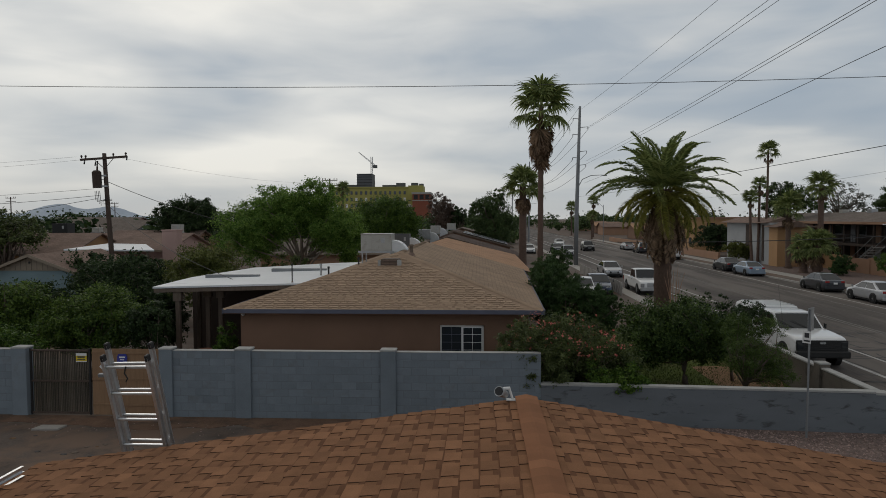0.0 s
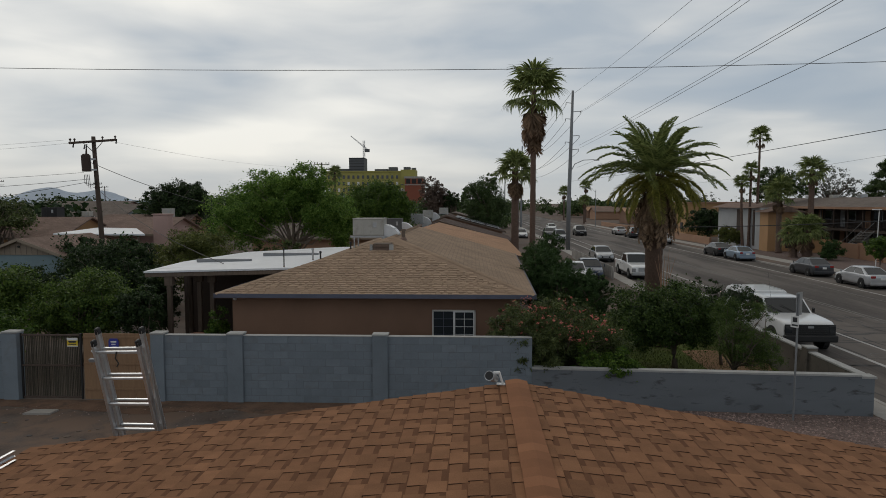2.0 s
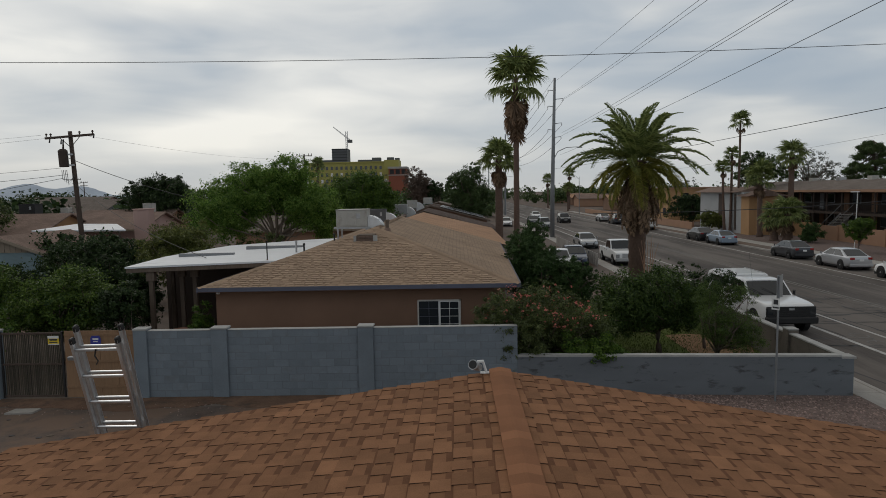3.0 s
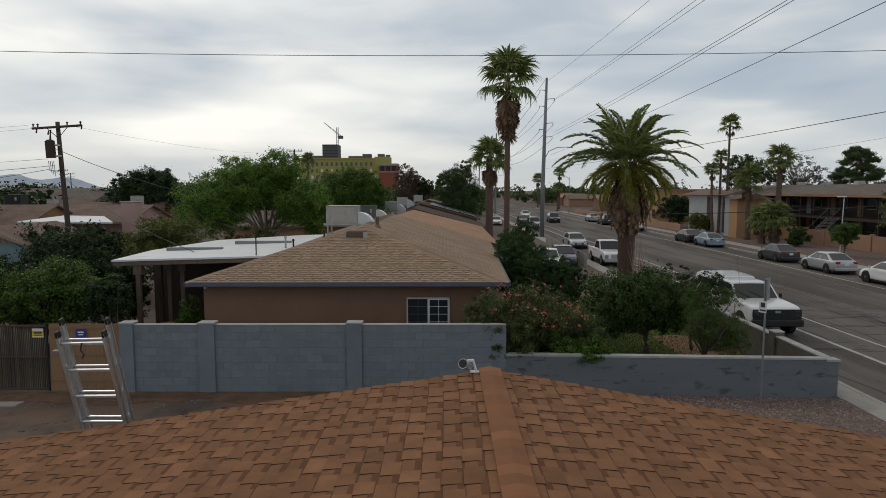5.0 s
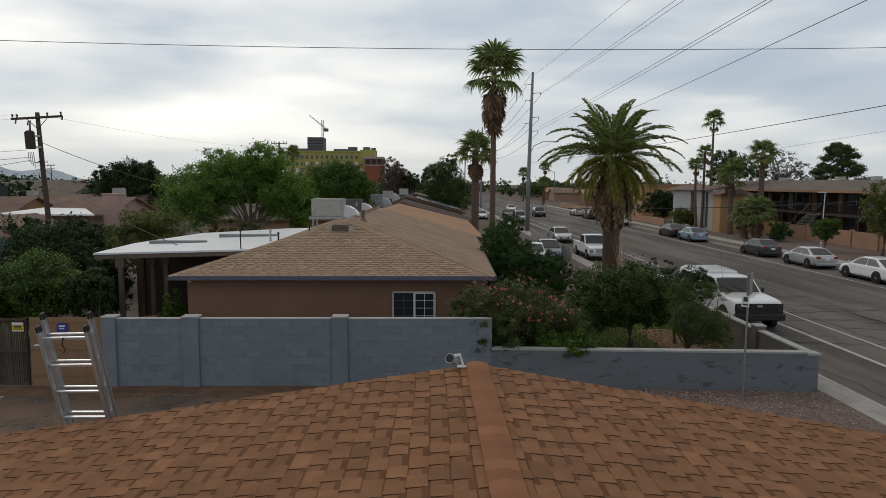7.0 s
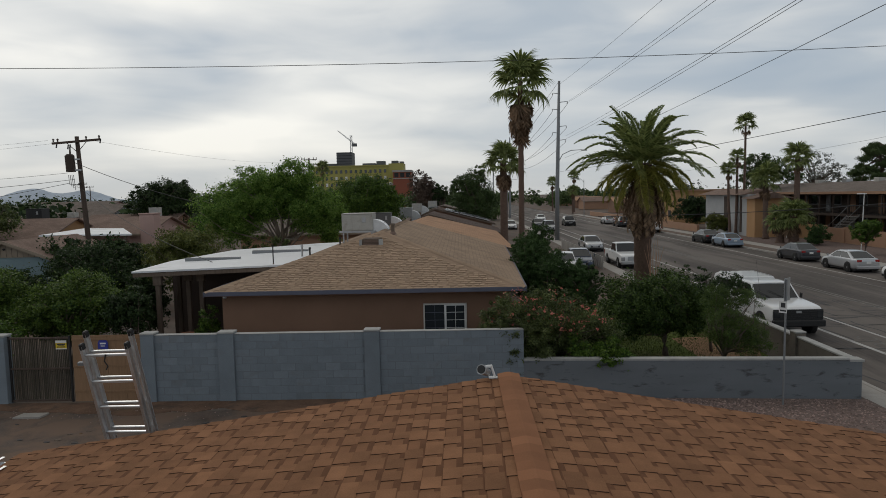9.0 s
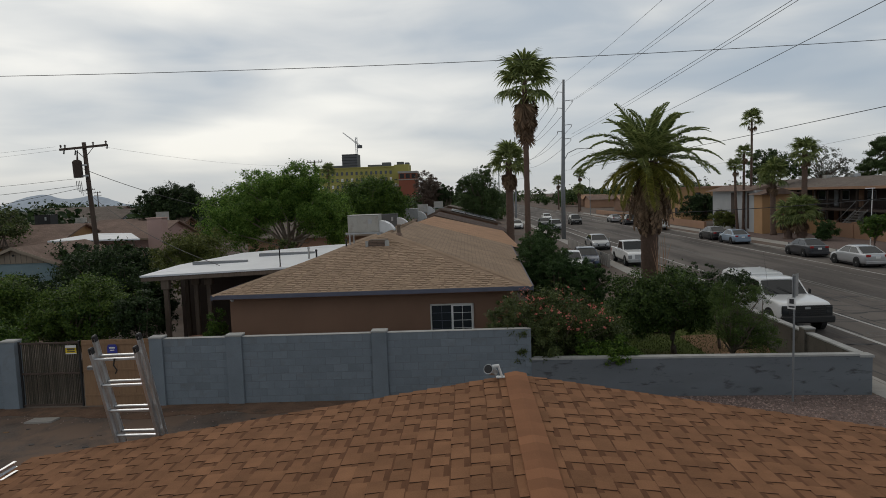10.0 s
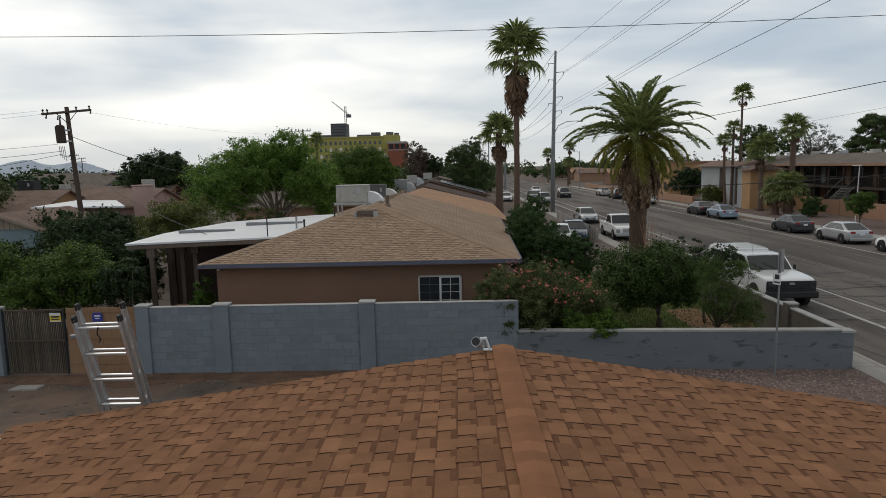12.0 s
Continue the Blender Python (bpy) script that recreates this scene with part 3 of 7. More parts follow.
# ridge caps, each lapping the next
cap_me = None
y = RY1 + 0.012
while y > RY0 + 0.2:
    v = []
    for yy, lift in ((0.0, 0.020), (-0.30, 0.012)):
        for sx, zz in ((-0.108, -LS * 0.108), (-0.012, 0.002), (0.012, 0.002), (0.108, -RS * 0.108)):
            v.append((sx, yy, zz + lift))
            v.append((sx, yy, zz + lift - 0.010))
    if cap_me is None:
        f = [(0, 2, 10, 8), (2, 4, 12, 10), (4, 6, 14, 12), (1, 9, 11, 3), (3, 11, 13, 5), (5, 13, 15, 7), (0, 8, 9, 1), (6, 7, 15, 14),
             (0, 1, 3, 2), (2, 3, 5, 4), (4, 5, 7, 6), (8, 10, 11, 9), (10, 12, 13, 11), (12, 14, 15, 13)]
        cap_me = mesh_of("ridge_cap", v, f)
        cap_me.materials.append(CAP)
    ob = new("ridge_cap", cap_me)
    ob.parent = near_roof
    ob.matrix_world = pose(RX + rnd.uniform(-0.003, 0.003), y, RZ + 0.012)
    y -= 0.143
bm = B()
for sd, run, fall in ((-1, LEFT_RUN, LS), (1, RIGHT_RUN, RS)):
    slab(bm, [(RX, RY1 - 0.035, RZ - 0.008), (RX + sd * run, RY1 - 0.035, RZ - fall * run - 0.008), (RX + sd * run, RY1 - 0.01, RZ - fall * run - 0.008), (RX, RY1 - 0.01, RZ - 0.008)], 0.14)
part("rake_board", bm, HOUSE_BROWN, near_roof)

# security camera on the gable's peak
cam_fix = thing("security_camera", "small white bullet security camera on a bracket at the roof peak", "security camera", at=(1.37, 6.83, 3.60))
bm = B()
box(bm, 0.01, -0.03, 0.0, 0.10, 0.03, 0.012, 0.003)
rod(bm, (0.07, 0, 0.01), (0.035, 0.0, 0.125), 0.013, 0.012)
rod(bm, (0.045, 0.0, 0.12), (-0.02, 0.0, 0.115), 0.016)
part("bracket", bm, WHITE, cam_fix)
bm = B()
rod(bm, (0.0, 0.03, 0.05), (-0.065, -0.10, 0.115), 0.036, 0.050, 16)
part("camera_body", bm, METAL, cam_fix, "pale metal tube body")
bm = B()
rod(bm, (-0.064, -0.098, 0.114), (-0.068, -0.106, 0.118), 0.042, 0.041, 16)
part("lens_hood", bm, BLACK, cam_fix, "black lens front")


# ---- aluminium ladder leaning on the eave ----
def ladder(name, label, at, turn, lean, length, width, rungs_from, tips=True):
    lad = thing(name, label, "ladder", at=at)
    lad.matrix_world = Matrix.Translation(at) @ pose(0, 0, 0, 0, 0, turn) @ pose(0, 0, 0, lean, 0, 0)
    for back, far_end in ((0.0, length - (0.10 if tips else 0)), (0.095, length)):
        for sx in (-width / 2, width / 2):
            b = B()
            o, w = 0.03, -0.006 if sx > 0 else 0.006
            prism(b, [(sx - 0.016, back - o), (sx + 0.016, back - o), (sx + 0.016, back - o + 0.006), (sx + w, back - o + 0.006), (sx + w, back + o - 0.006), (sx + 0.016, back + o - 0.006), (sx + 0.016, back + o), (sx - 0.016, back + o)], "z", 0, far_end)
            rail = part("rail", b, ALUMINIUM, lad)
            if tips:
                b = B()
                box(b, sx - 0.02, back - 0.036, far_end - 0.045, sx + 0.02, back + 0.036, far_end + 0.03, 0.012)
                part("end_cap", b, BLACK, rail, "black plastic end cap")
        z = rungs_from
        while z < length - 0.15:
            b = B()
            box(b, -width / 2 + 0.01, back - 0.015, z - 0.014, width / 2 - 0.01, back + 0.015, z + 0.014, 0.006)
            part("rung", b, ALUMINIUM, lad)
            z += 0.305
    if tips:
        b = B()
        box(b, -width / 2 - 0.10, -0.02, length - 0.32, -width / 2 - 0.016, 0.02, length - 0.28, 0.006)
        part("stay_arm", b, STEEL_POLE, lad, "short steel stay arm")
        b = B()
        tube(b, [(0.0, -0.02, z - 0.29), (-0.02, -0.035, z - 0.36), (0.0, -0.03, z - 0.42), (-0.03, -0.03, z - 0.46)], [0.008, 0.008, 0.008, 0.006], 6)
        part("rope_hook", b, BLACK, lad, "dark rope hook hanging from a rung")
    return lad


def lean_pose(foot, head, across=(1, 0, 0)):
    """A pose at foot whose z runs to head and whose x stays near across."""
    z = (Vector(head) - Vector(foot)).normalized()
    x = (Vector(across) - z * z.dot(Vector(across))).normalized()
    m = Matrix((x, z.cross(x), z)).transposed().to_4x4()
    m.translation = foot
    return m


lad = ladder("ladder", "silver aluminium extension ladder leaning against the roof edge", (0, 0, 0), 0, 0, 4.22, 0.52, 0.35)
lad.matrix_world = lean_pose((-2.29, 7.92, -0.09), (-2.59, 7.08, 3.95), (1, -0.12, 0))

# second, folded ladder lying at the eave
lad2 = ladder("ladder", "silver aluminium ladder laid along the side eave", (-4.3, 6.6, 1.9), 0, 0, 3.86, 0.40, 0.15, tips=False)
lad2.matrix_world = lean_pose((-4.25, 2.75, 2.56), (-3.48, 6.52, 2.98), (1, 0, 0))

# ---- block wall along the neighbour's yard ----
WY, WT, WH = 17.5, 0.20, 1.83
block_wall = tagged(thing("wall_block", "blue-grey painted concrete block garden wall with pillars", "garden wall"), kind="structure")


def block_me(w, h):
    b = B()
    box(b, -w / 2, -0.097, -h / 2, w / 2, 0.097, h / 2, 0.006)
    me = bpy.data.meshes.new("block")
    b.to_mesh(me)
    b.free()
    me.materials.append(BLOCK)
    return me


BLOCKS = {"full": block_me(0.398, 0.196)}
rnd = random.Random(5)


def block_panel(x0, x1):
    """One panel of running-bond blocks between two pillars, on a mortar core."""
    b = B()
    box(b, x0, WY + 0.006, -0.1, x1, WY + WT - 0.006, WH - 0.005)
    part("mortar_core", b, MORTAR, block_wall)
    for row in range(9):
        x = x0 - (0.203 if row % 2 else 0.0)
        while x < x1 - 0.03:
            a, c = max(x, x0), min(x + 0.406, x1)
            if c - a > 0.05:
                w = round(c - a - 0.008, 2)
                key = "full" if abs(w - 0.4) < 0.012 else w
                if key not in BLOCKS:
                    BLOCKS[key] = block_me(w, 0.196)
                ob = new("block", BLOCKS[key])
                ob.parent = block_wall
                ob.matrix_world = pose((a + c) / 2, WY + 0.1 + rnd.uniform(-0.003, 0.003), 0.1015 + row * 0.2033)
            x += 0.406


def pillar(x0, x1, top=1.86, y0=WY - 0.06, y1=WY + WT + 0.06, material=BLOCK, owner=None):
    b = B()
    box(b, x0, y0, -0.1, x1, y1, top, 0.008)
    p = part("pillar", b, material, owner or block_wall)
    b = B()
    box(b, x0 - 0.012, y0 - 0.012, top - 0.001, x1 + 0.012, y1 + 0.012, top + 0.05, 0.012)
    part("pillar_cap", b, WALL_CAP, p, "pale weathered cap")


for a, c in ((-20.0, -11.66), (-7.16, -5.43), (-5.0, -1.50), (-1.09, 2.73)):
    block_panel(a, c)
    b = B()
    box(b, a, WY - 0.002, WH, c, WY + WT + 0.002, WH + 0.014, 0.004)
    part("coping", b, WALL_CAP, block_wall)
for a, c in ((-11.66, -11.24), (-7.52, -7.16), (-5.43, -5.0), (-1.50, -1.09)):
    pillar(a, c)

# gate of dark slats and a gate leaf of tan boards
gate = thing("gate", "dark weathered slatted yard gate in a steel frame", "gate", at=(-11.2, WY + 0.05, 0.04))
for z in (0.02, 0.9, 1.74):
    b = B()
    box(b, 0, -0.02, z, 1.72, 0.02, z + 0.05, 0.004)
    part("gate_frame", b, POLE_WOOD, gate)
for x in (0.0, 1.67):
    b = B()
    box(b, x, -0.021, 0.0, x + 0.05, 0.021, 1.82, 0.004)
    part("gate_post", b, BLACK, gate)
x = 0.07
while x < 1.63:
    b = B()
    h = rnd.uniform(1.74, 1.83)
    box(b, x, 0.022, 0.03, x + rnd.uniform(0.028, 0.042), 0.034, h, 0.004)
    part("slat", b, WOOD_DARK, gate)
    x += 0.048
gate2 = thing("gate", "tan plywood-board gate leaf", "gate", at=(-9.46, WY + 0.05, 0.04))
for k in range(4):
    b = B()
    box(b, 0.02 + k * 0.478, 0, 0.0, 0.02 + k * 0.478 + 0.473, 0.025, 1.82, 0.003)
    part("board", b, WOOD_TAN, gate2)
for z in (0.25, 0.95, 1.68):
    b = B()
    box(b, 0.02, -0.02, z, 1.92, -0.001, z + 0.06, 0.003)
    part("batten", b, WOOD_TAN, gate2)


def plate(name, label, at, w, h, material, outline=None, bars=(), turn=0.0, bar_mat=None):
    """A thin sign plate with its print as plain bars."""
    t = thing(name, label, "sign", at=at, turn=turn)
    b = B()
    if outline:
        prism(b, outline, "y", -0.004, 0.002)
    else:
        box(b, -w / 2, -0.004, -h / 2, w / 2, 0.002, h / 2, 0.001)
    part("plate", b, material, t)
    for x0, z0, x1, z1 in bars:
        b = B()
        box(b, x0, -0.007, z0, x1, -0.0045, z1)
        part("print_bar", b, bar_mat or INK, t)
    return t


plate("warning_sign", "yellow and white warning sign fixed to the gate", (-9.72, WY + 0.02, 1.62), 0.30, 0.24, YELLOW,
      bars=((-0.11, 0.0, 0.11, 0.035), (-0.09, -0.02, 0.09, -0.005), (-0.11, -0.07, 0.11, -0.045)))
warn = bpy.data.objects["warning_sign"]
b = B()
box(b, -0.15, -0.0075, 0.05, 0.15, -0.0042, 0.12)
box(b, -0.15, -0.0075, -0.12, 0.15, -0.0042, -0.095)
part("white_band", b, WHITE, warn, "white bands of the sign")
plate("alarm_sign", "white diamond alarm-company sign on the gate", (-9.02, WY + 0.015, 1.38), 0.4, 0.4, WHITE,
      [(-0.2, 0), (0, -0.2), (0.2, 0), (0, 0.2)], bars=((-0.13, -0.025, 0.13, 0.025),))
plate("alarm_sign", "small blue alarm sign on the tan gate", (-8.57, WY + 0.015, 1.62), 0.2, 0.2, BLUE,
      [(-0.14, -0.13), (0.14, -0.13), (0.14, 0.04), (0.10, 0.11), (-0.10, 0.11), (-0.14, 0.04)], bars=((-0.08, 0.0, 0.08, 0.04), (-0.06, -0.06, 0.06, -0.035)), bar_mat=WHITE)

# ---- low stucco wall on to the street and its return beside the footpath ----
low = tagged(thing("wall_low", "low grey stucco garden wall with a pale top", "garden wall"), kind="structure")
bm = B()
prism(bm, [(2.73, -0.25), (11.55, -0.35), (11.55, 0.83), (11.42, 0.86), (2.73, 1.0)], "y", WY, WY + 0.2)
part("wall_face", bm, STUCCO_GREY, low)
bm = B()
slab(bm, [(2.73, WY - 0.012, 1.045), (11.22, WY - 0.012, 0.925), (11.22, WY + 0.215, 0.925), (2.73, WY + 0.215, 1.045)], 0.05)
part("coping", bm, WALL_CAP, low)
bm = B()
slab(bm, [(11.225, WY - 0.016, 0.895), (11.60, WY - 0.016, 0.885), (11.60, WY + 0.32, 0.885), (11.225, WY + 0.32, 0.895)], 0.06)
part("corner_cap", bm, WALL_CAP, low)
bm = B()
prism(bm, [(WY + 0.2, -0.35), (33.0, -0.35), (33.0, 0.86), (WY + 0.2, 0.84)], "x", 11.3, 11.5)
part("return_wall", bm, RETURN_STUCCO, low, "brown-grey stucco return beside the footpath")
bm = B()
box(bm, 11.28, WY + 0.33, 0.84, 11.52, 33.0, 0.895, 0.01)
part("coping", bm, WALL_CAP, low)
for y in (20.3, 26.8, 32.9):
    pillar(11.24, 11.56, 0.98, y, y + 0.34, RETURN_STUCCO, low)

# lawn and bare soil in the neighbour's front yard
bm = B()
slab(bm, [(2.9, 17.72, ground_z(3) + 0.03), (11.28, 17.72, -0.15), (11.28, 33, -0.15), (3.4, 33, ground_z(3.4) + 0.03)], 0.1)
lawn = tagged(part("lawn", bm, LAWN_MAT), "short patchy green lawn behind the low wall", "lawn", "", "structure")
bm = B()
c = [(9.7 + 1.5 * math.cos(a) * (1 + 0.2 * math.sin(3 * a)), 22.6 + 2.6 * math.sin(a) * (1 + 0.15 * math.cos(2 * a)), -0.105) for a in [k * math.pi / 12 for k in range(24)]]
slab(bm, c, 0.05)
setting("bare_soil", bm, SOIL, "bare ochre soil patch in the lawn", "soil")
g = np.random.default_rng(3)
n = 16000
px, py = g.uniform(3.2, 11.2, n), g.uniform(17.8, 26, n)
hgt, th = g.uniform(0.03, 0.075, n), g.uniform(0, np.pi, n)
pz = np.where(px < 2, 0, -0.2 * (px - 2) / 9.5) + 0.035
dx, dy = 0.012 * np.cos(th), 0.012 * np.sin(th)
lx, ly = g.normal(0, 0.02, n), g.normal(0, 0.02, n)
v = np.stack([np.stack([px - dx, py - dy, pz], 1), np.stack([px + dx, py + dy, pz], 1), np.stack([px + dx * 0.2 + lx, py + dy * 0.2 + ly, pz + hgt], 1), np.stack([px - dx * 0.2 + lx, py - dy * 0.2 + ly, pz + hgt], 1)], 1)
grass = part_mesh("grass", quads_mesh("grass", v), GRASS_MAT)
tagged(grass, "short green grass blades on the lawn", "grass", "", "stuff")

# gravel verge in front of the low wall
bm = B()
slab(bm, [(1.9, 6.9, ground_z(1.9) + 0.02), (11.7, 6.9, -0.17), (11.7, WY, -0.17), (1.9, WY, ground_z(1.9) + 0.02)], 0.08)
setting("ground_gravel", bm, GRAVEL_BED, "bed of mixed pink and grey gravel", "gravel")
n = 9000
px, py = g.uniform(2.6, 11.6, n), 17.45 - np.abs(g.normal(0, 2.2, n))
r = g.uniform(0.012, 0.042, n)
pz = -0.2 * (px - 2) / 9.5 + 0.02
ang = g.uniform(0, 2 * np.pi, n)
vv = np.zeros((n, 6, 3))
for k, (ox, oy, oz) in enumerate(((1, 0, 0.2), (0, 1, 0.25), (-1, 0, 0.15), (0, -1, 0.3), (0.1, 0.1, 0.9), (0, 0, -0.3))):
    vv[:, k, 0] = px + r * (ox * np.cos(ang) - oy * np.sin(ang)) * g.uniform(0.7, 1.3, n)
    vv[:, k, 1] = py + r * (ox * np.sin(ang) + oy * np.cos(ang)) * g.uniform(0.7, 1.3, n)
    vv[:, k, 2] = pz + r * oz
vv = vv[py > 8]
fs = (np.arange(len(vv))[:, None, None] * 6 + np.array([(0, 1, 4), (1, 2, 4), (2, 3, 4), (3, 0, 4)])[None]).reshape(-1, 3)
gravel = part_mesh("gravel", mesh_of("gravel", vv.reshape(-1, 3).tolist(), fs.tolist()), GRAVEL_MAT)
tagged(gravel, "loose pink and grey gravel stones", "gravel", "", "stuff")
# loose stones and paper scraps by the wall on the yard side
n = 500
px, py, r = g.uniform(-13, 2.4, n), 17.4 - np.abs(g.normal(0, 0.7, n)), g.uniform(0.008, 0.03, n)
vv = np.zeros((n, 5, 3))
for k, (ox, oy, oz) in enumerate(((1, 0, 0), (0, 1, 0), (-1, 0, 0), (0, -1, 0), (0, 0, 0.8))):
    vv[:, k] = np.stack([px + r * ox * g.uniform(0.7, 1.4, n), py + r * oy, 0.006 + r * oz], 1)
fs = (np.arange(n)[:, None, None] * 5 + np.array([(0, 1, 4), (1, 2, 4), (2, 3, 4), (3, 0, 4)])[None]).reshape(-1, 3)
tagged(part_mesh("pebbles", mesh_of("pebbles", vv.reshape(-1, 3).tolist(), fs.tolist()), GRAVEL_MAT), "scattered pebbles along the foot of the wall", "pebbles", "", "stuff")
for x, y, w, d, lab in ((-9.95, 16.45, 0.36, 0.18, "flat pale concrete slab lying by the gate"), (-12.4, 16.8, 0.55, 0.3, "flat concrete pad by the wall pillar")):
    b = B()
    slab(b, [(x - w, y - d, 0.05), (x + w * 0.9, y - d * 0.8, 0.05), (x + w, y + d, 0.05), (x - w * 0.8, y + d * 0.9, 0.05)], 0.06)
    tagged(part("paving_slab", b, CONCRETE), lab, "paving slab")

# reddish dirt drifted along the foot of the block wall
rnd = random.Random(17)
bm = B()
edge = [(-16.0 + k * 0.6, 17.0 - 0.35 * rnd.random() - 0.3 * math.sin(k * 0.35) ** 2) for k in range(32)]
slab(bm, [(x, y, 0.014) for x, y in edge] + [(2.7, 17.49, 0.03), (-16.0, 17.49, 0.03)], 0.03)
setting("ground_dirt_strip", bm, paint("reddish_dirt", (0.165, 0.105, 0.075), 1.0, vary=0.35, scale=1.6, fine=22, bump=0.6, stain=(0.10, 0.075, 0.06), stain_at=(0.5, 0.65), stain_scale=1.5, spec=0.1), "reddish dirt drifted against the wall", "dirt")
for k in range(26):
    b = B()
    x, y, r_ = rnd.uniform(-12, 1.5), rnd.uniform(14.2, 17.2), rnd.uniform(0.03, 0.12)
    slab(b, [(x + r_ * math.cos(a) * rnd.uniform(0.7, 1.3), y + 0.7 * r_ * math.sin(a) * rnd.uniform(0.7, 1.3), 0.016) for a in [q * math.pi / 5 for q in range(10)]], 0.012)
    tagged(part("leaf_litter", b, (SOIL, BARK, TAR)[k % 3]), "small patch of dry leaf litter on the yard", "litter", "leaf litter")

# street sign post seen from behind
post = thing("street_sign", "grey steel street sign post with plain metal plates", "street sign", at=(9.27, 17.0, -0.15))
bm = B()
rod(bm, (0, 0, -0.2), (0.03, 0, 3.25), 0.026, 0.026, 8)
part("post", bm, STEEL_POLE, post)
bm = B()
box(bm, -0.10, 0.03, 2.70, 0.26, 0.036, 3.28, 0.002, pose(0.05, 0, 0, 0, 0, 42))
part("sign_plate", bm, METAL, post, "bare metal plate edge-on to the footpath")
bm = B()
box(bm, -0.13, -0.034, 2.40, 0.07, -0.028, 2.70, 0.002, pose(0, 0, 0, 0, 0, -52))
pl = part("sign_plate", bm, WHITE, post, "small white parking plate")
bm = B()
box(bm, -0.08, -0.038, 2.54, 0.03, -0.0345, 2.66, 0, pose(0, 0, 0, 0, 0, -52))
box(bm, -0.10, -0.038, 2.44, 0.05, -0.0345, 2.48, 0, pose(0, 0, 0, 0, 0, -52))
part("print_bar", bm, INK, pl)

# ---- the brown house behind the wall ----
EX0, EX1, EY, EZ = -6.72, 3.05, 19.9, 2.62
AX, AY, AZ, BY = (EX0 + EX1) / 2, 24.8, 4.13, 34.3
house = tagged(thing("house", "single-storey brown stucco house with a taupe shingle hip roof", "house"))
bm = B()
prism(bm, [(-6.37, -0.1), (2.62, -0.1), (2.62, 2.5), (-6.37, 2.5)], "y", 20.45, 34.5)
wall_ob = part("wall", bm, HOUSE_BROWN, house)


def roof_plate(bm, a, b, c, d, t=0.10):
    pts = [a, b, c] + ([d] if d else [])
    slab(bm, pts, t)


bm = B()
roof_plate(bm, (EX0, EY, EZ), (EX1, EY, EZ), (AX, AY, AZ), None)
front_roof = part("roof", bm, TAUPE_BASE, house, "taupe laminated shingles")
bm = B()
roof_plate(bm, (EX1, EY, EZ), (EX1 + 0.45, BY + 1.6, EZ), (AX, BY + 1.6, AZ), (AX, AY, AZ))
part("roof", bm, ROOF_TAUPE_SIDE, house, "taupe laminated shingles")
bm = B()
roof_plate(bm, (EX0, BY + 1.6, EZ), (EX0, EY, EZ), (AX, AY, AZ), (AX, BY + 1.6, AZ))
part("roof", bm, ROOF_TAUPE_SIDE, house, "taupe laminated shingles")
for p, q in (((EX0, EY, EZ), (AX, AY, AZ)), ((EX1, EY, EZ), (AX, AY, AZ)), ((AX, AY, AZ), (AX, BY + 1.6, AZ))):
    p, q = Vector(p), Vector(q)
    n_caps = int((q - p).length / 0.28)
    d = (q - p) / n_caps
    side = d.cross(Vector((0, 0, 1))).normalized() * 0.12
    for k in range(n_caps):
        b = B()
        a, e = p + d * k, p + d * (k + 1.15)
        lift = Vector((0, 0, 0.03))
        for s in (-1, 1):
            b.faces.new([b.verts.new(x) for x in (a + lift, e + lift * 0.6, e + side * s - Vector((0, 0, 0.02)), a + side * s - Vector((0, 0, 0.01)))])
        part("hip_cap", b, ROOF_TAUPE, house)
bm = B()
box(bm, EX0 - 0.02, EY - 0.03, EZ - 0.115, EX1 + 0.02, EY + 0.0, EZ + 0.012, 0.004)
part("fascia", bm, FASCIA, house, "blue-grey fascia board")
bm = B()
slab(bm, [(EX1, EY, EZ + 0.012), (EX1 + 0.03, EY, EZ + 0.012), (EX1 + 0.48, BY + 1.5, EZ + 0.012), (EX1 + 0.45, BY + 1.5, EZ + 0.012)], 0.15)
part("fascia", bm, FASCIA, house)
bm = B()
box(bm, EX0 - 0.03, EY, EZ - 0.15, EX0, BY + 1.5, EZ + 0.012, 0.004)
part("fascia", bm, FASCIA, house)
bm = B()
box(bm, EX0 + 0.02, EY + 0.005, EZ - 0.13, EX1 - 0.02, 20.5, EZ - 0.105)
part("soffit", bm, HOUSE_BROWN, house)
# sliding window with a gridded half
bm = B()
for x0, z0, x1, z1 in ((-0.10, 1.12, -0.055, 2.12), (1.20, 1.12, 1.245, 2.12), (-0.10, 2.075, 1.245, 2.12), (-0.10, 1.08, 1.245, 1.125)):
    box(bm, x0, 20.40, z0, x1, 20.46, z1, 0.003)
win = part("window", bm, OFFWHITE, house, "white aluminium sliding window")
bm = B()
box(bm, -0.055, 20.425, 1.125, 0.56, 20.435, 2.075)
part("pane", bm, GLASS, win)
bm = B()
box(bm, 0.60, 20.415, 1.125, 1.20, 20.425, 2.075)
part("pane", bm, GLASS, win)
bm = B()
for x0, z0, x1, z1 in ((0.55, 1.12, 0.615, 2.08), (1.17, 1.12, 1.20, 2.08), (0.61, 2.05, 1.18, 2.08)):
    box(bm, x0, 20.39, z0, x1, 20.42, z1, 0.002)
part("sash", bm, WHITE, win)
for x in (0.895,):
    bm = B()
    box(bm, x - 0.007, 20.408, 1.125, x + 0.007, 20.414, 2.05)
    part("glazing_bar", bm, WHITE, win)
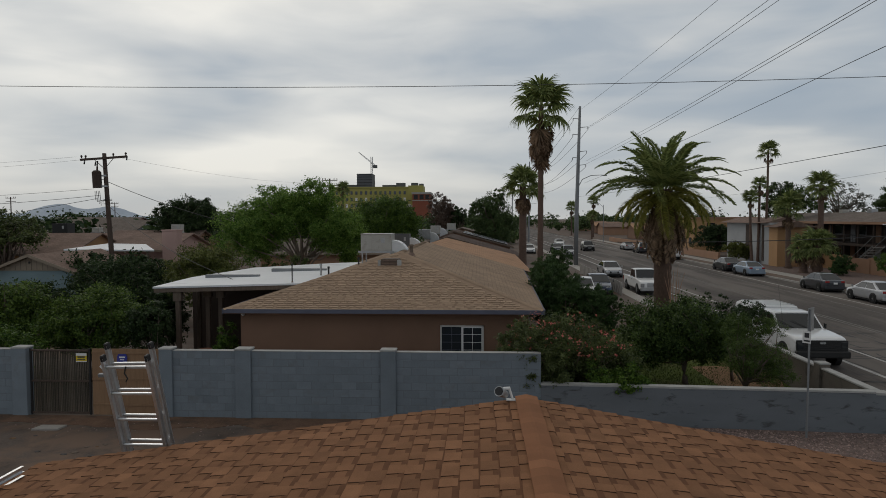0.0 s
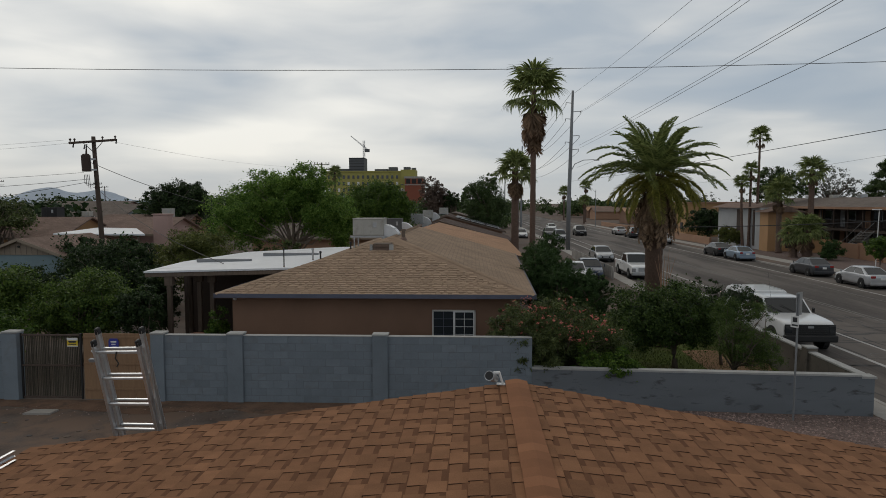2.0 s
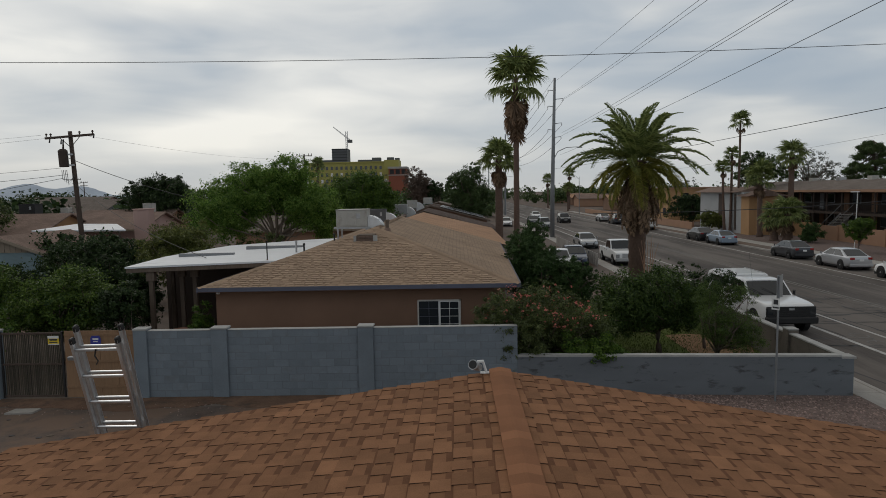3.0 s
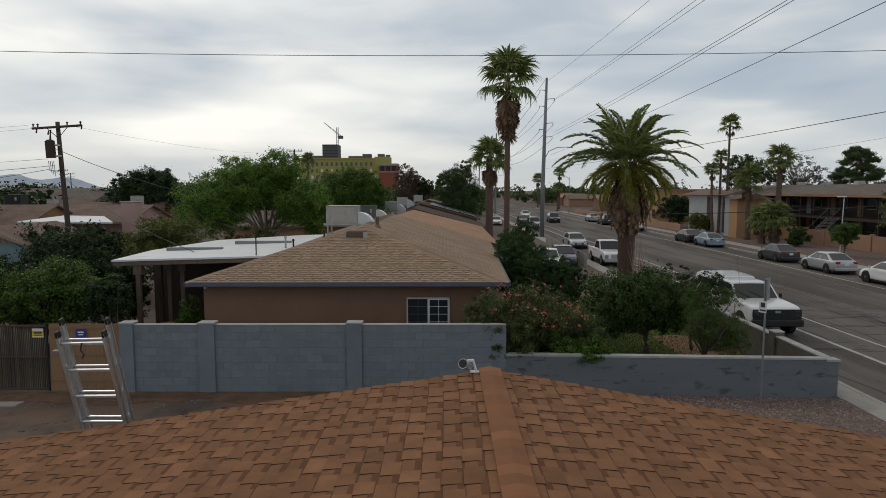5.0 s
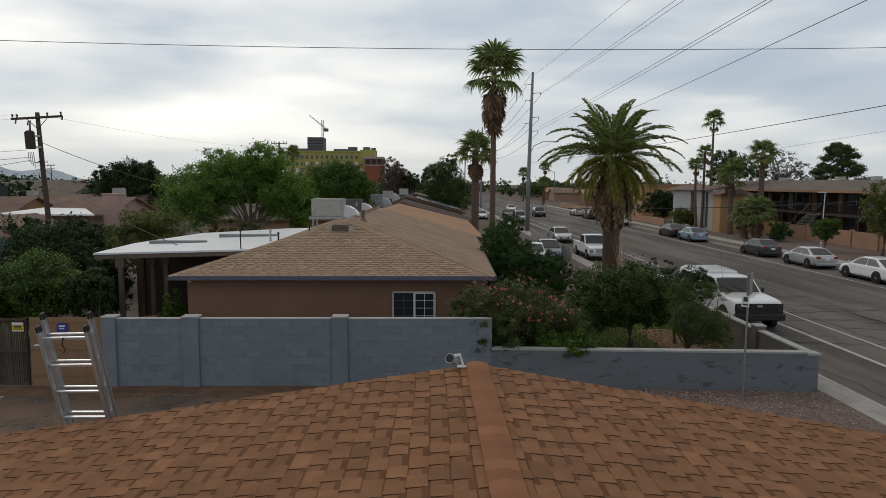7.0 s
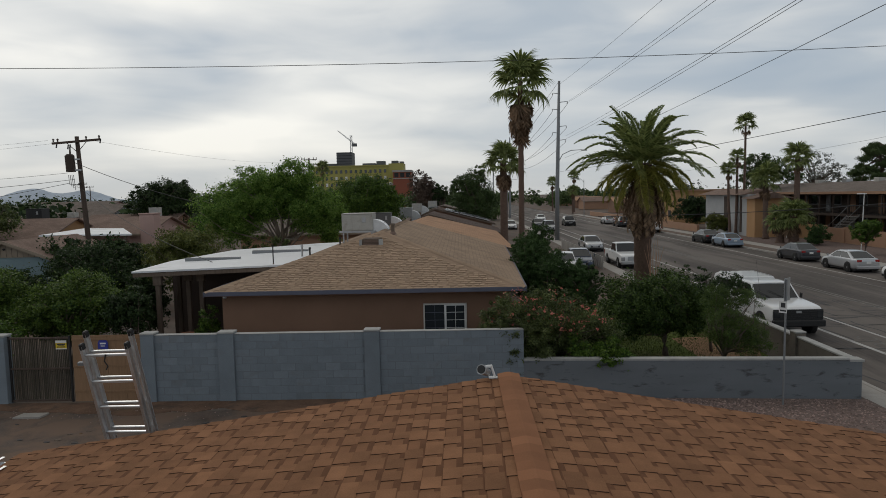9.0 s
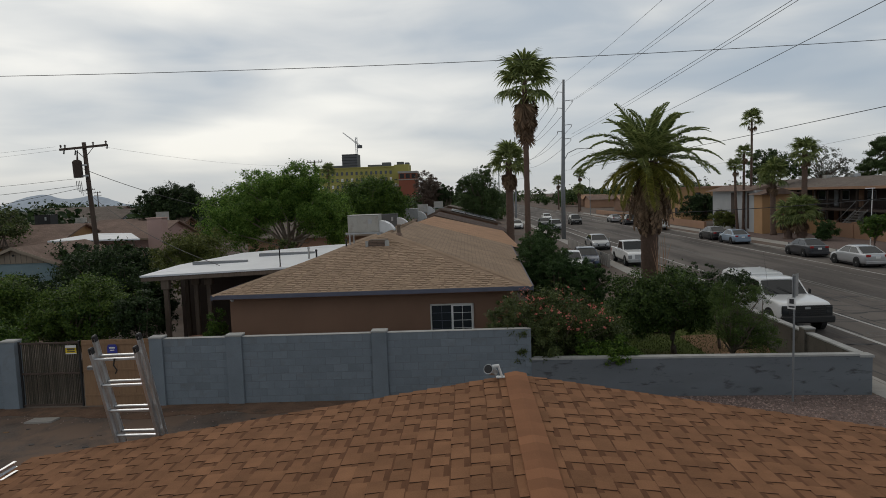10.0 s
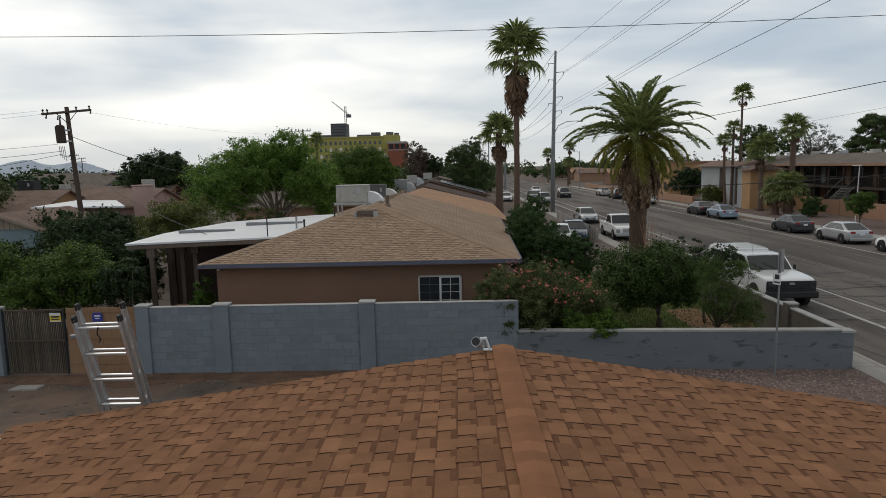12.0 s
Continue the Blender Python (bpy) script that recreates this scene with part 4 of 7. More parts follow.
for z in (1.36, 1.6, 1.84):
    bm = B()
    box(bm, 0.61, 20.409, z - 0.007, 1.18, 20.413, z + 0.007)
    part("glazing_bar", bm, WHITE, win)
for x in (0.255,):
    bm = B()
    box(bm, x - 0.006, 20.418, 1.125, x + 0.006, 20.424, 2.07)
    part("glazing_bar", bm, FASCIA, win)
for z in (1.36, 1.6, 1.84):
    bm = B()
    box(bm, -0.05, 20.418, z - 0.006, 0.55, 20.423, z + 0.006)
    part("glazing_bar", bm, FASCIA, win)
for k in range(22):
    bm = B()
    box(bm, 0.62, 20.427, 1.14 + k * 0.042, 1.17, 20.431, 1.155 + k * 0.042)
    part("blind_slat", bm, STEEL_POLE, win)
win.location = (0.015, 0, -0.04)
# eave lamp and wall lamp
for x, y, z in ((-6.28, 20.40, 2.40), (1.98, 20.40, 1.66)):
    b = B()
    rod(b, (x, y - 0.05, z), (x, y + 0.05, z - 0.01), 0.035, 0.05, 10)
    part("floodlight", b, WHITE, house)

# roof vent, pipes and air conditioning on the roof
vent = thing("roof_vent", "weathered louvred metal roof vent on the shingles", "roof vent", at=(-2.06, 23.55, 3.74))
bm = B()
prism(bm, [(-0.42, -0.08), (0.42, -0.08), (0.30, 0.20), (-0.30, 0.20)], "y", -0.1, 0.55)
part("hood", bm, POST_WOOD, vent)
for k in range(4):
    bm = B()
    box(bm, -0.30 + 0.02 * k, -0.13, -0.02 + 0.05 * k, 0.30 - 0.02 * k, -0.10, 0.0 + 0.05 * k)
    part("louvre", bm, ROOF_ROSE, vent)
for s in (-1, 1):
    bm = B()
    box(bm, s * 0.30 - 0.03, -0.14, -0.09, s * 0.30 + 0.12 * s, -0.09, 0.17, 0.003)
    part("side_flange", bm, WALL_CAP, vent)


def vent_pipe(x, y, z, h, r=0.05, mat=METAL, lab="galvanised vent pipe through the roof"):
    t = thing("vent_pipe", lab, "vent pipe", at=(x, y, z))
    b = B()
    rod(b, (0, 0, -0.1), (0, 0, h), r, r, 10)
    part("pipe", b, mat, t)
    b = B()
    rod(b, (0, 0, h - 0.02), (0, 0, h + 0.05), r * 1.5, r * 1.2, 10)
    part("cowl", b, mat, t)
    b = B()
    rod(b, (0, 0, -0.06), (0, 0, 0.05), r * 2.2, r * 1.05, 10)
    part("flashing", b, ROOF_ROSE, t)


vent_pipe(-1.42, 24.75, 4.06, 0.30, 0.07, POST_WOOD)
vent_pipe(-4.25, 23.4, 3.35, 0.28, 0.03, BLACK, "thin black pipe on the roof slope")
vent_pipe(-4.9, 24.9, 3.2, 0.42, 0.035, METAL)
vent_pipe(-3.5, 25.2, 3.55, 0.30, 0.03, BLACK, "thin black pipe on the roof slope")


def rooftop_unit(at, size, label, dome=True, mat=AC_GREY, mirror=1):
    """A packaged cooling unit on a frame, with its rounded duct hood beside it."""
    t = thing("rooftop_air_conditioner", label, "air conditioner", at=at)
    sx, sy, sz = size
    b = B()
    box(b, -sx / 2, -sy / 2, 0.12, sx / 2, sy / 2, 0.12 + sz, 0.02)
    body = part("casing", b, mat, t)
    for k in range(3):
        b = B()
        x0 = -sx / 2 + 0.04 + k * (sx - 0.08) / 3
        box(b, x0, -sy / 2 - 0.008, 0.18, x0 + (sx - 0.08) / 3 - 0.02, -sy / 2 + 0.001, 0.06 + sz, 0.004)
        part("access_panel", b, mat, body)
    b = B()
    box(b, sx * 0.16, -sy / 2 - 0.03, 0.12 + sz * 0.5, sx * 0.28, -sy / 2 - 0.009, 0.12 + sz * 0.8, 0.004)
    part("control_box", b, METAL, body)
    b = B()
    box(b, -sx / 2 - 0.01, -sy / 2 - 0.015, 0.12 + sz, sx / 2 + 0.01, sy / 2 + 0.01, 0.15 + sz, 0.006)
    part("lid", b, mat, body)
    for x in (-sx / 2 + 0.05, sx / 2 - 0.05):
        for y in (-sy / 2 + 0.05, sy / 2 - 0.05):
            b = B()
            box(b, x - 0.025, y - 0.025, -0.75, x + 0.025, y + 0.025, 0.05)
            part("stand_leg", b, METAL, t)
    for y in (-sy / 2, sy / 2 - 0.06):
        b = B()
        box(b, -sx / 2 - 0.1, y, 0.05, sx / 2 + 0.1, y + 0.06, 0.12)
        part("stand_rail", b, METAL, t)
    if dome:
        b = B()
        x0, r = mirror * (sx / 2 - 0.1), sz * 0.98
        out = [(x0, -0.4)] + [(x0 + mirror * (0.1 + r * math.sin(a)), -0.1 + r * math.cos(a)) for a in [k * math.pi / 20 for k in range(11)]] + [(x0 + mirror * (0.1 + r), -0.5)]
        prism(b, out, "y", -sy * 0.35, sy * 0.35)
        part("duct_hood", b, ALUMINIUM, t, "shiny rounded metal duct")
        for k in range(3):
            b = B()
            a0 = 0.3 + 0.4 * k
            rod(b, (x0 + mirror * (0.1 + (r + 0.01) * math.sin(a0)), -sy * 0.36, -0.1 + (r + 0.01) * math.cos(a0)), (x0 + mirror * (0.1 + (r + 0.01) * math.sin(a0)), sy * 0.36, -0.1 + (r + 0.01) * math.cos(a0)), 0.012, 0.012, 6)
            part("seam", b, METAL, t)
    return t


rooftop_unit((-2.95, 26.5, 3.97), (1.22, 1.0, 0.66), "pale grey packaged air conditioner on a roof stand")

# ---- open patio with a white flat roof beside the house ----
patio = thing("patio_cover", "flat white coated patio roof on wooden posts", "patio cover")
bm = B()
slab(bm, [(-10.1, 22.2, 3.06), (-4.9, 22.2, 3.20), (-3.4, 31.0, 3.35), (-5.67, 31.0, 3.285), (-9.07, 29.5, 3.175), (-10.2, 25.5, 3.097)], 0.06)
part("roof_sheet", bm, WHITE_ROOF, patio, "white coated roofing with patches")
bm = B()
slab(bm, [(-10.08, 22.23, 2.985), (-4.95, 22.23, 3.125), (-4.95, 22.30, 3.125), (-10.08, 22.30, 2.985)], 0.13)
part("front_beam", bm, POST_WOOD, patio)
for x0, y0, x1, y1 in ((-9.45, 25.0, -7.35, 25.2), (-7.5, 27.0, -5.2, 27.25)):
    b = B()
    box(b, x0, y0, 3.06 + 0.027 * (x0 + 10.1) + 0.012 * (y0 - 22.2) - 0.03, x1, y1, 3.06 + 0.027 * (x1 + 10.1) + 0.012 * (y0 - 22.2) + 0.07, 0.01)
    part("skylight_kerb", b, STEEL_POLE, patio, "grey raised strip on the roof")
for x, y in ((-9.3, 22.4), (-8.75, 23.6), (-8.2, 23.4), (-9.8, 25.2)):
    b = B()
    box(b, x - 0.075, y - 0.075, -0.05, x + 0.075, y + 0.075, 3.0, 0.01)
    box(b, x - 0.14, y - 0.10, 2.55, x + 0.14, y + 0.10, 2.9, 0.01)
    part("post", b, POST_WOOD, patio)
for k in range(6):
    b = B()
    y = 23.3 + k * 1.05
    xl = -9.95 if y < 25.4 else -9.95 + 0.28 * (y - 25.4)
    zl, zr = 2.992 + 0.027 * (xl + 10.1) + 0.012 * (y - 22.2), 3.125 + 0.012 * (y - 22.2)
    slab(b, [(xl, y, zl), (-5.0, y, zr), (-5.0, y + 0.06, zr), (xl, y + 0.06, zl)], 0.13)
    part("rafter", b, POST_WOOD, patio)
vent_pipe(-5.31, 22.5, 3.19, 0.6, 0.02, BLACK, "thin antenna pipe on the patio roof")
# added dark panel, in place of the deep shade under the patio roof
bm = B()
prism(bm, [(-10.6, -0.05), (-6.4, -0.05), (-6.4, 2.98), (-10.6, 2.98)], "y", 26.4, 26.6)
setting("patio_shade_panel", bm, APT_DARK, "dark panel put in for the deep shade inside the patio", "wall")
# potted plants in the patio
for x, y, r in ((-9.0, 21.6, 0.28), (-8.2, 22.0, 0.22)):
    pot = thing("plant_pot", "terracotta plant pot in the shade of the patio", "plant pot", at=(x, y, 0))
    b = B()
    rod(b, (0, 0, 0), (0, 0, 0.9), r * 0.7, r, 14)
    rod(b, (0, 0, 0.86), (0, 0, 0.96), r * 1.12, r * 1.12, 14)
    part("pot", b, TERRACOTTA, pot)


# ---- plants ----
def leaf_cloud(rng, blobs, clumps, per, size, spread=0.22, aspect=0.5, droop=0.0, fill=0.0):
    """Leaves as small folded-free diamonds, gathered in clumps near the skin of the given ellipsoids (x, y, z, rx, ry, rz)."""
    vol = np.array([b[3] * b[4] + b[3] * b[5] + b[4] * b[5] for b in blobs])
    share = vol / vol.sum()
    out = []
    for b, s in zip(blobs, share):
        k = max(3, int(clumps * s))
        d = rng.normal(size=(k, 3))
        d /= np.linalg.norm(d, axis=1)[:, None]
        r = 1 - np.abs(rng.normal(0, 0.28, k)) + rng.uniform(-0.08, 0.16, k)
        r = np.where(rng.random(k) < fill, rng.uniform(0.1, 0.8, k), np.clip(r, 0.15, 1.15))
        c = np.array(b[:3]) + d * r[:, None] * np.array(b[3:6])
        rad = spread * (b[3] + b[4] + b[5]) / 3 * rng.uniform(0.5, 1.3, k)
        n = int(per)
        pts = np.repeat(c, n, 0) + rng.normal(size=(k * n, 3)) * np.repeat(rad, n)[:, None] * np.array((1, 1, 0.75)) * 0.55
        nrm = np.repeat(d, n, 0) * 0.7 + rng.normal(size=(k * n, 3)) * 0.8 + np.array((0, 0, 0.45))
        out.append((pts, nrm))
    pts = np.concatenate([o[0] for o in out])
    nrm = np.concatenate([o[1] for o in out])
    nrm /= np.linalg.norm(nrm, axis=1)[:, None]
    a = np.cross(nrm, rng.normal(size=nrm.shape))
    a /= np.linalg.norm(a, axis=1)[:, None] + 1e-9
    a[:, 2] -= droop
    bb = np.cross(nrm, a)
    ln = size * rng.uniform(0.6, 1.3, len(pts))[:, None]
    a, bb = a * ln * 0.5, bb * ln * 0.5 * aspect
    return np.stack([pts - a, pts + bb - 0.15 * a, pts + a, pts - bb - 0.15 * a], 1)


def branch(bm, rng, st, b, r):
    """A bent limb from the point st out into the lobe b."""
    d = Vector(rng.normal(size=3))
    d.z = abs(d.z) * 0.7
    d.normalize()
    end = Vector(b[:3]) + Vector((d.x * b[3], d.y * b[4], d.z * b[5])) * 0.85
    bend = st.lerp(end, 0.5) + Vector(rng.normal(size=3)) * 0.12 * (end - st).length
    tube(bm, [st, bend, end], [r * 0.45, r * 0.25, r * 0.06], 6)


def limbs(bm, rng, base, top, blobs, r, twigs=5):
    """A tapered trunk from base to top and limbs from it out into the crown."""
    base, top = Vector(base), Vector(top)
    mid = base.lerp(top, 0.5) + Vector((rng.normal(0, 0.06), rng.normal(0, 0.06), 0)) * (top - base).length
    tube(bm, [base - Vector((0, 0, 0.1)), base.lerp(mid, 0.5), mid, top], [r * 1.25, r, r * 0.85, r * 0.6], 9)
    for b in blobs:
        for k in range(twigs):
            branch(bm, rng, mid.lerp(top, rng.uniform(0.2, 1.0)), b, r)
    return bm


def tree(name, label, category, base, trunk_top, trunk_r, blobs, leaf, size, clumps, per, seed, group="", spread=0.22, aspect=0.5, droop=0.0, twigs=5, fill=0.15, bark=BARK, split=False):
    rng = np.random.default_rng(seed)
    t = thing(name, label, category, group)
    b = B()
    if split:
        limbs(b, rng, base, trunk_top, [], trunk_r, 0)
        for q in [q for q in blobs for _ in range(twigs)]:
            w = B()
            branch(w, rng, Vector(base).lerp(Vector(trunk_top), rng.uniform(0.7, 1.0)), q, trunk_r)
            part("branch", w, bark, t, smooth=True)
    else:
        limbs(b, rng, base, trunk_top, blobs, trunk_r, twigs)
    part("trunk", b, bark, t, smooth=True)
    part_mesh("crown", quads_mesh("crown", leaf_cloud(rng, blobs, clumps, per, size, spread, aspect, droop, fill)), leaf, t)
    return t


def blobs_in(rng, x, y, z, rx, ry, rz, n, k=0.55):
    """Break one crown into n overlapping lobes."""
    out = [(x, y, z, rx * 0.72, ry * 0.72, rz * 0.74)]
    for _ in range(n):
        d = rng.normal(size=3)
        d /= np.linalg.norm(d)
        f = rng.uniform(0.35, 0.6)
        s = k * rng.uniform(0.7, 1.15)
        out.append((x + d[0] * rx * f, y + d[1] * ry * f, z + d[2] * rz * f, rx * s, ry * s, rz * s))
    return out


rg = np.random.default_rng(21)
# citrus behind the wall
tree("citrus_tree", "large leafy green citrus tree behind the block wall", "tree", (-15.6, 21.8, 0), (-15.6, 21.8, 1.6), 0.12,
     blobs_in(rg, -15.8, 21.9, 2.05, 2.7, 1.7, 1.55, 7), LEAF_BRIGHT, 0.11, 480, 90, 1, "citrus trees")
tree("citrus_tree", "bushy green citrus tree with bright new leaves", "tree", (-11.7, 21.3, 0), (-11.7, 21.3, 1.5), 0.11,
     blobs_in(rg, -11.7, 21.4, 2.0, 2.25, 1.5, 1.5, 7), LEAF_BRIGHT, 0.10, 480, 90, 2, "citrus trees")
tree("shrub", "dark green shrub beside the patio post", "shrub", (-9.5, 20.9, 0), (-9.5, 20.9, 1.1), 0.06,
     blobs_in(rg, -9.5, 20.9, 1.75, 1.05, 0.9, 1.05, 4), LEAF_DARK, 0.10, 150, 60, 3)
tree("shrub", "low green shrub behind the gate", "shrub", (-13.2, 19.6, 0), (-13.2, 19.6, 0.8), 0.05,
     blobs_in(rg, -13.2, 19.5, 1.35, 1.7, 0.8, 1.0, 4), LEAF_CITRUS, 0.09, 170, 60, 4)
tree("shrub", "low green shrub behind the wall pillar", "shrub", (-16.6, 19.4, 0), (-16.6, 19.4, 0.8), 0.05,
     blobs_in(rg, -16.8, 19.4, 1.6, 1.7, 0.8, 1.2, 4), LEAF_CITRUS, 0.09, 170, 60, 5)
tree("shrub", "green shrub growing against the house corner", "shrub", (-7.1, 21.1, 0), (-7.1, 21.1, 1.0), 0.04,
     blobs_in(rg, -7.1, 21.1, 1.45, 0.48, 0.5, 0.85, 3), LEAF_CITRUS, 0.07, 70, 60, 6)
# olive-green hedge behind the patio
tree("tall_shrub", "tall olive-green shrub with upright leafy stems", "shrub", (-15.2, 29.5, 0), (-15.2, 29.5, 1.5), 0.08,
     blobs_in(rg, -15.8, 29.5, 2.1, 3.0, 1.6, 1.85, 6), LEAF_DARK, 0.16, 360, 75, 7, "hedge shrubs", aspect=0.35)
tree("tall_shrub", "tall olive-green shrub with upright leafy stems", "shrub", (-12.6, 32.5, 0), (-12.6, 32.5, 1.6), 0.08,
     blobs_in(rg, -12.9, 32.5, 2.5, 2.7, 1.6, 2.0, 7), LEAF_OLIVE, 0.16, 380, 75, 8, "hedge shrubs", aspect=0.3)
tree("tall_shrub", "dark green hedge shrub behind the patio", "shrub", (-10.2, 34.5, 0), (-10.2, 34.5, 1.6), 0.08,
     blobs_in(rg, -9.6, 34.8, 1.9, 2.2, 1.2, 1.4, 5), LEAF_OLEANDER, 0.16, 160, 60, 9, "hedge shrubs")
tree("tall_shrub", "dark green hedge shrub behind the citrus", "shrub", (-20.0, 30.0, 0), (-20.0, 30.0, 1.4), 0.08,
     blobs_in(rg, -20.6, 31.0, 1.4, 3.4, 1.6, 1.2, 6), LEAF_DARK, 0.16, 360, 75, 10, "hedge shrubs")
tree("tall_shrub", "dark green hedge shrub hiding the houses", "shrub", (-17.5, 35.0, 0), (-17.5, 35.0, 1.4), 0.08,
     blobs_in(rg, -17.8, 35.0, 2.1, 3.6, 1.6, 1.7, 6), LEAF_DARK, 0.18, 360, 70, 40, "hedge shrubs")
tree("shrub", "dark shrub in the shade beside the patio", "shrub", (-10.6, 24.4, 0), (-10.6, 24.4, 1.2), 0.06,
     blobs_in(rg, -10.7, 24.4, 1.5, 1.0, 0.9, 1.3, 4), LEAF_DARK, 0.11, 190, 70, 41)
# trees in the back yards
tree("ash_tree", "spreading fresh-green tree with pale forked limbs", "tree", (-9.0, 38, 0), (-9.4, 38, 3.4), 0.15,
     [(-12.2, 38, 4.6, 2.1, 2.2, 1.8), (-10.6, 38.5, 6.0, 1.9, 1.8, 1.35), (-8.3, 38, 6.3, 1.5, 1.6, 1.25), (-7.3, 38.2, 4.7, 1.6, 1.9, 1.5), (-9.8, 38.3, 5.3, 2.1, 1.8, 1.0), (-6.4, 38.4, 3.9, 0.9, 1.2, 1.0)],
     LEAF_ASH, 0.13, 900, 110, 11, aspect=0.5, twigs=4, spread=0.22, bark=PALE_BARK, fill=0.18)
tree("ficus_tree", "dense dark green rounded tree", "tree", (-7.6, 58, 0), (-7.6, 58, 3), 0.25,
     blobs_in(rg, -7.6, 58, 4.8, 3.9, 3.2, 3.2, 9), LEAF_CITRUS, 0.17, 800, 120, 12, fill=0.05)
tree("dark_tree", "dark dense tree over the rooftops", "tree", (-30.9, 70, 0), (-30.9, 70, 3), 0.25,
     blobs_in(rg, -30.9, 70, 5.2, 4.1, 3.2, 3.1, 8), LEAF_DARK, 0.22, 480, 100, 13)
tree("mesquite_tree", "grey-green spreading tree beside the houses", "tree", (-32.0, 44, 0), (-32.0, 44, 2), 0.2,
     blobs_in(rg, -33.0, 44, 4.3, 4.2, 2.6, 2.1, 7), LEAF_OLEANDER, 0.2, 300, 50, 14)
tree("shrub", "leafy shrub in front of the blue shed", "shrub", (-25.5, 30, 0), (-25.5, 30, 1.5), 0.1,
     blobs_in(rg, -27.5, 30.5, 1.7, 3.0, 1.8, 1.5, 6), LEAF_OLEANDER, 0.16, 230, 55, 15)
tree("russet_tree", "reddish-brown leafed tree far down the row", "tree", (-5.1, 112, 0), (-5.1, 112, 4), 0.25,
     blobs_in(rg, -5.1, 112, 6.6, 3.2, 2.8, 3.1, 6), LEAF_RUSSET, 0.26, 260, 60, 16, spread=0.2)
tree("pine_tree", "dark green pine beside the street", "tree", (3.2, 90, -0.1), (3.2, 90, 5), 0.28,
     [(2.6, 90, 7.4, 1.9, 1.9, 1.5), (3.6, 90, 5.6, 2.5, 2.3, 1.5), (1.4, 90, 5.4, 1.9, 2.0, 1.5), (3.2, 90, 3.8, 2.7, 2.3, 1.3), (0.6, 90, 6.8, 1.1, 1.2, 0.9), (3.9, 90, 8.6, 1.1, 0.9, 0.7), (4.9, 90, 4.6, 1.6, 1.6, 1.2), (2.6, 90, 2.4, 2.8, 2.0, 1.2)], LEAF_PINE, 0.2, 520, 90, 17)
tree("dark_tree", "small dark tree far down the row", "tree", (-2.4, 112, 0), (-2.4, 112, 3), 0.2,
     blobs_in(rg, -2.4, 112, 5.2, 1.9, 1.8, 2.2, 5), LEAF_DARK, 0.34, 130, 40, 18)
# front yard shrubs
ole = tree("oleander_shrub", "large oleander shrub covered in coral-pink flowers", "shrub", (3.7, 18.9, -0.05), (3.7, 18.9, 0.9), 0.05,
           [(2.75, 18.9, 1.75, 0.95, 0.85, 0.8), (3.7, 18.9, 1.85, 1.0, 0.9, 0.85), (4.6, 18.9, 1.55, 0.85, 0.8, 0.75), (3.2, 18.7, 1.05, 0.9, 0.7, 0.7), (4.5, 18.8, 0.9, 0.9, 0.7, 0.7), (2.5, 17.95, 1.6, 0.6, 0.5, 0.55), (3.15, 17.95, 1.25, 0.6, 0.5, 0.6), (2.72, 17.66, 1.15, 0.36, 0.34, 0.45), (2.1, 18.5, 1.95, 0.55, 0.5, 0.5), (5.2, 18.9, 1.1, 0.5, 0.6, 0.6)],
           LEAF_OLEANDER, 0.10, 620, 85, 19, aspect=0.26, twigs=7)
rng = np.random.default_rng(77)
fl = leaf_cloud(rng, [(2.8, 18.75, 1.95, 0.9, 0.85, 0.72), (3.8, 18.75, 2.05, 1.0, 0.9, 0.72), (4.55, 18.7, 1.7, 0.7, 0.75, 0.6)], 190, 7, 0.052, spread=0.07, aspect=0.9)
fl = fl[fl[:, :, 2].mean(1) > 1.55]
part_mesh("blossom", quads_mesh("flowers", fl), FLOWER, ole, "coral-pink oleander flowers", kind="stuff")
tree("trailing_shrub", "bright green shrub trailing over the low wall", "shrub", (4.9, 18.15, 0), (4.9, 18.1, 0.6), 0.04,
     [(4.5, 18.15, 1.05, 0.55, 0.45, 0.45), (5.2, 18.1, 1.0, 0.5, 0.45, 0.42), (5.0, 17.65, 0.95, 0.35, 0.3, 0.25), (5.5, 17.9, 0.85, 0.3, 0.35, 0.28)], LEAF_CITRUS, 0.08, 170, 80, 20, aspect=0.5)
for x, y, z, h, r, sd in ((3.95, 27.3, 2.3, 1.85, 1.2, 22), (4.8, 26.4, 1.95, 1.7, 1.15, 23), (5.65, 26.0, 1.6, 1.45, 1.0, 24)):
    tree("juniper", "dense dark green upright juniper with rounded sprays", "shrub", (x, y, -0.1), (x, y, z * 0.6), 0.08,
         blobs_in(rg, x, y, z, r, r, h, 7, 0.5), LEAF_JUNIPER, 0.06, 620, 150, sd, "junipers", aspect=0.4, fill=0.03, spread=0.12)
tree("juniper", "dark clipped shrub further along the street front", "shrub", (6.3, 45, -0.1), (6.3, 45, 1.5), 0.08,
     blobs_in(rg, 6.0, 45, 1.9, 1.4, 1.2, 1.6, 5), LEAF_JUNIPER, 0.14, 180, 60, 25, "junipers")
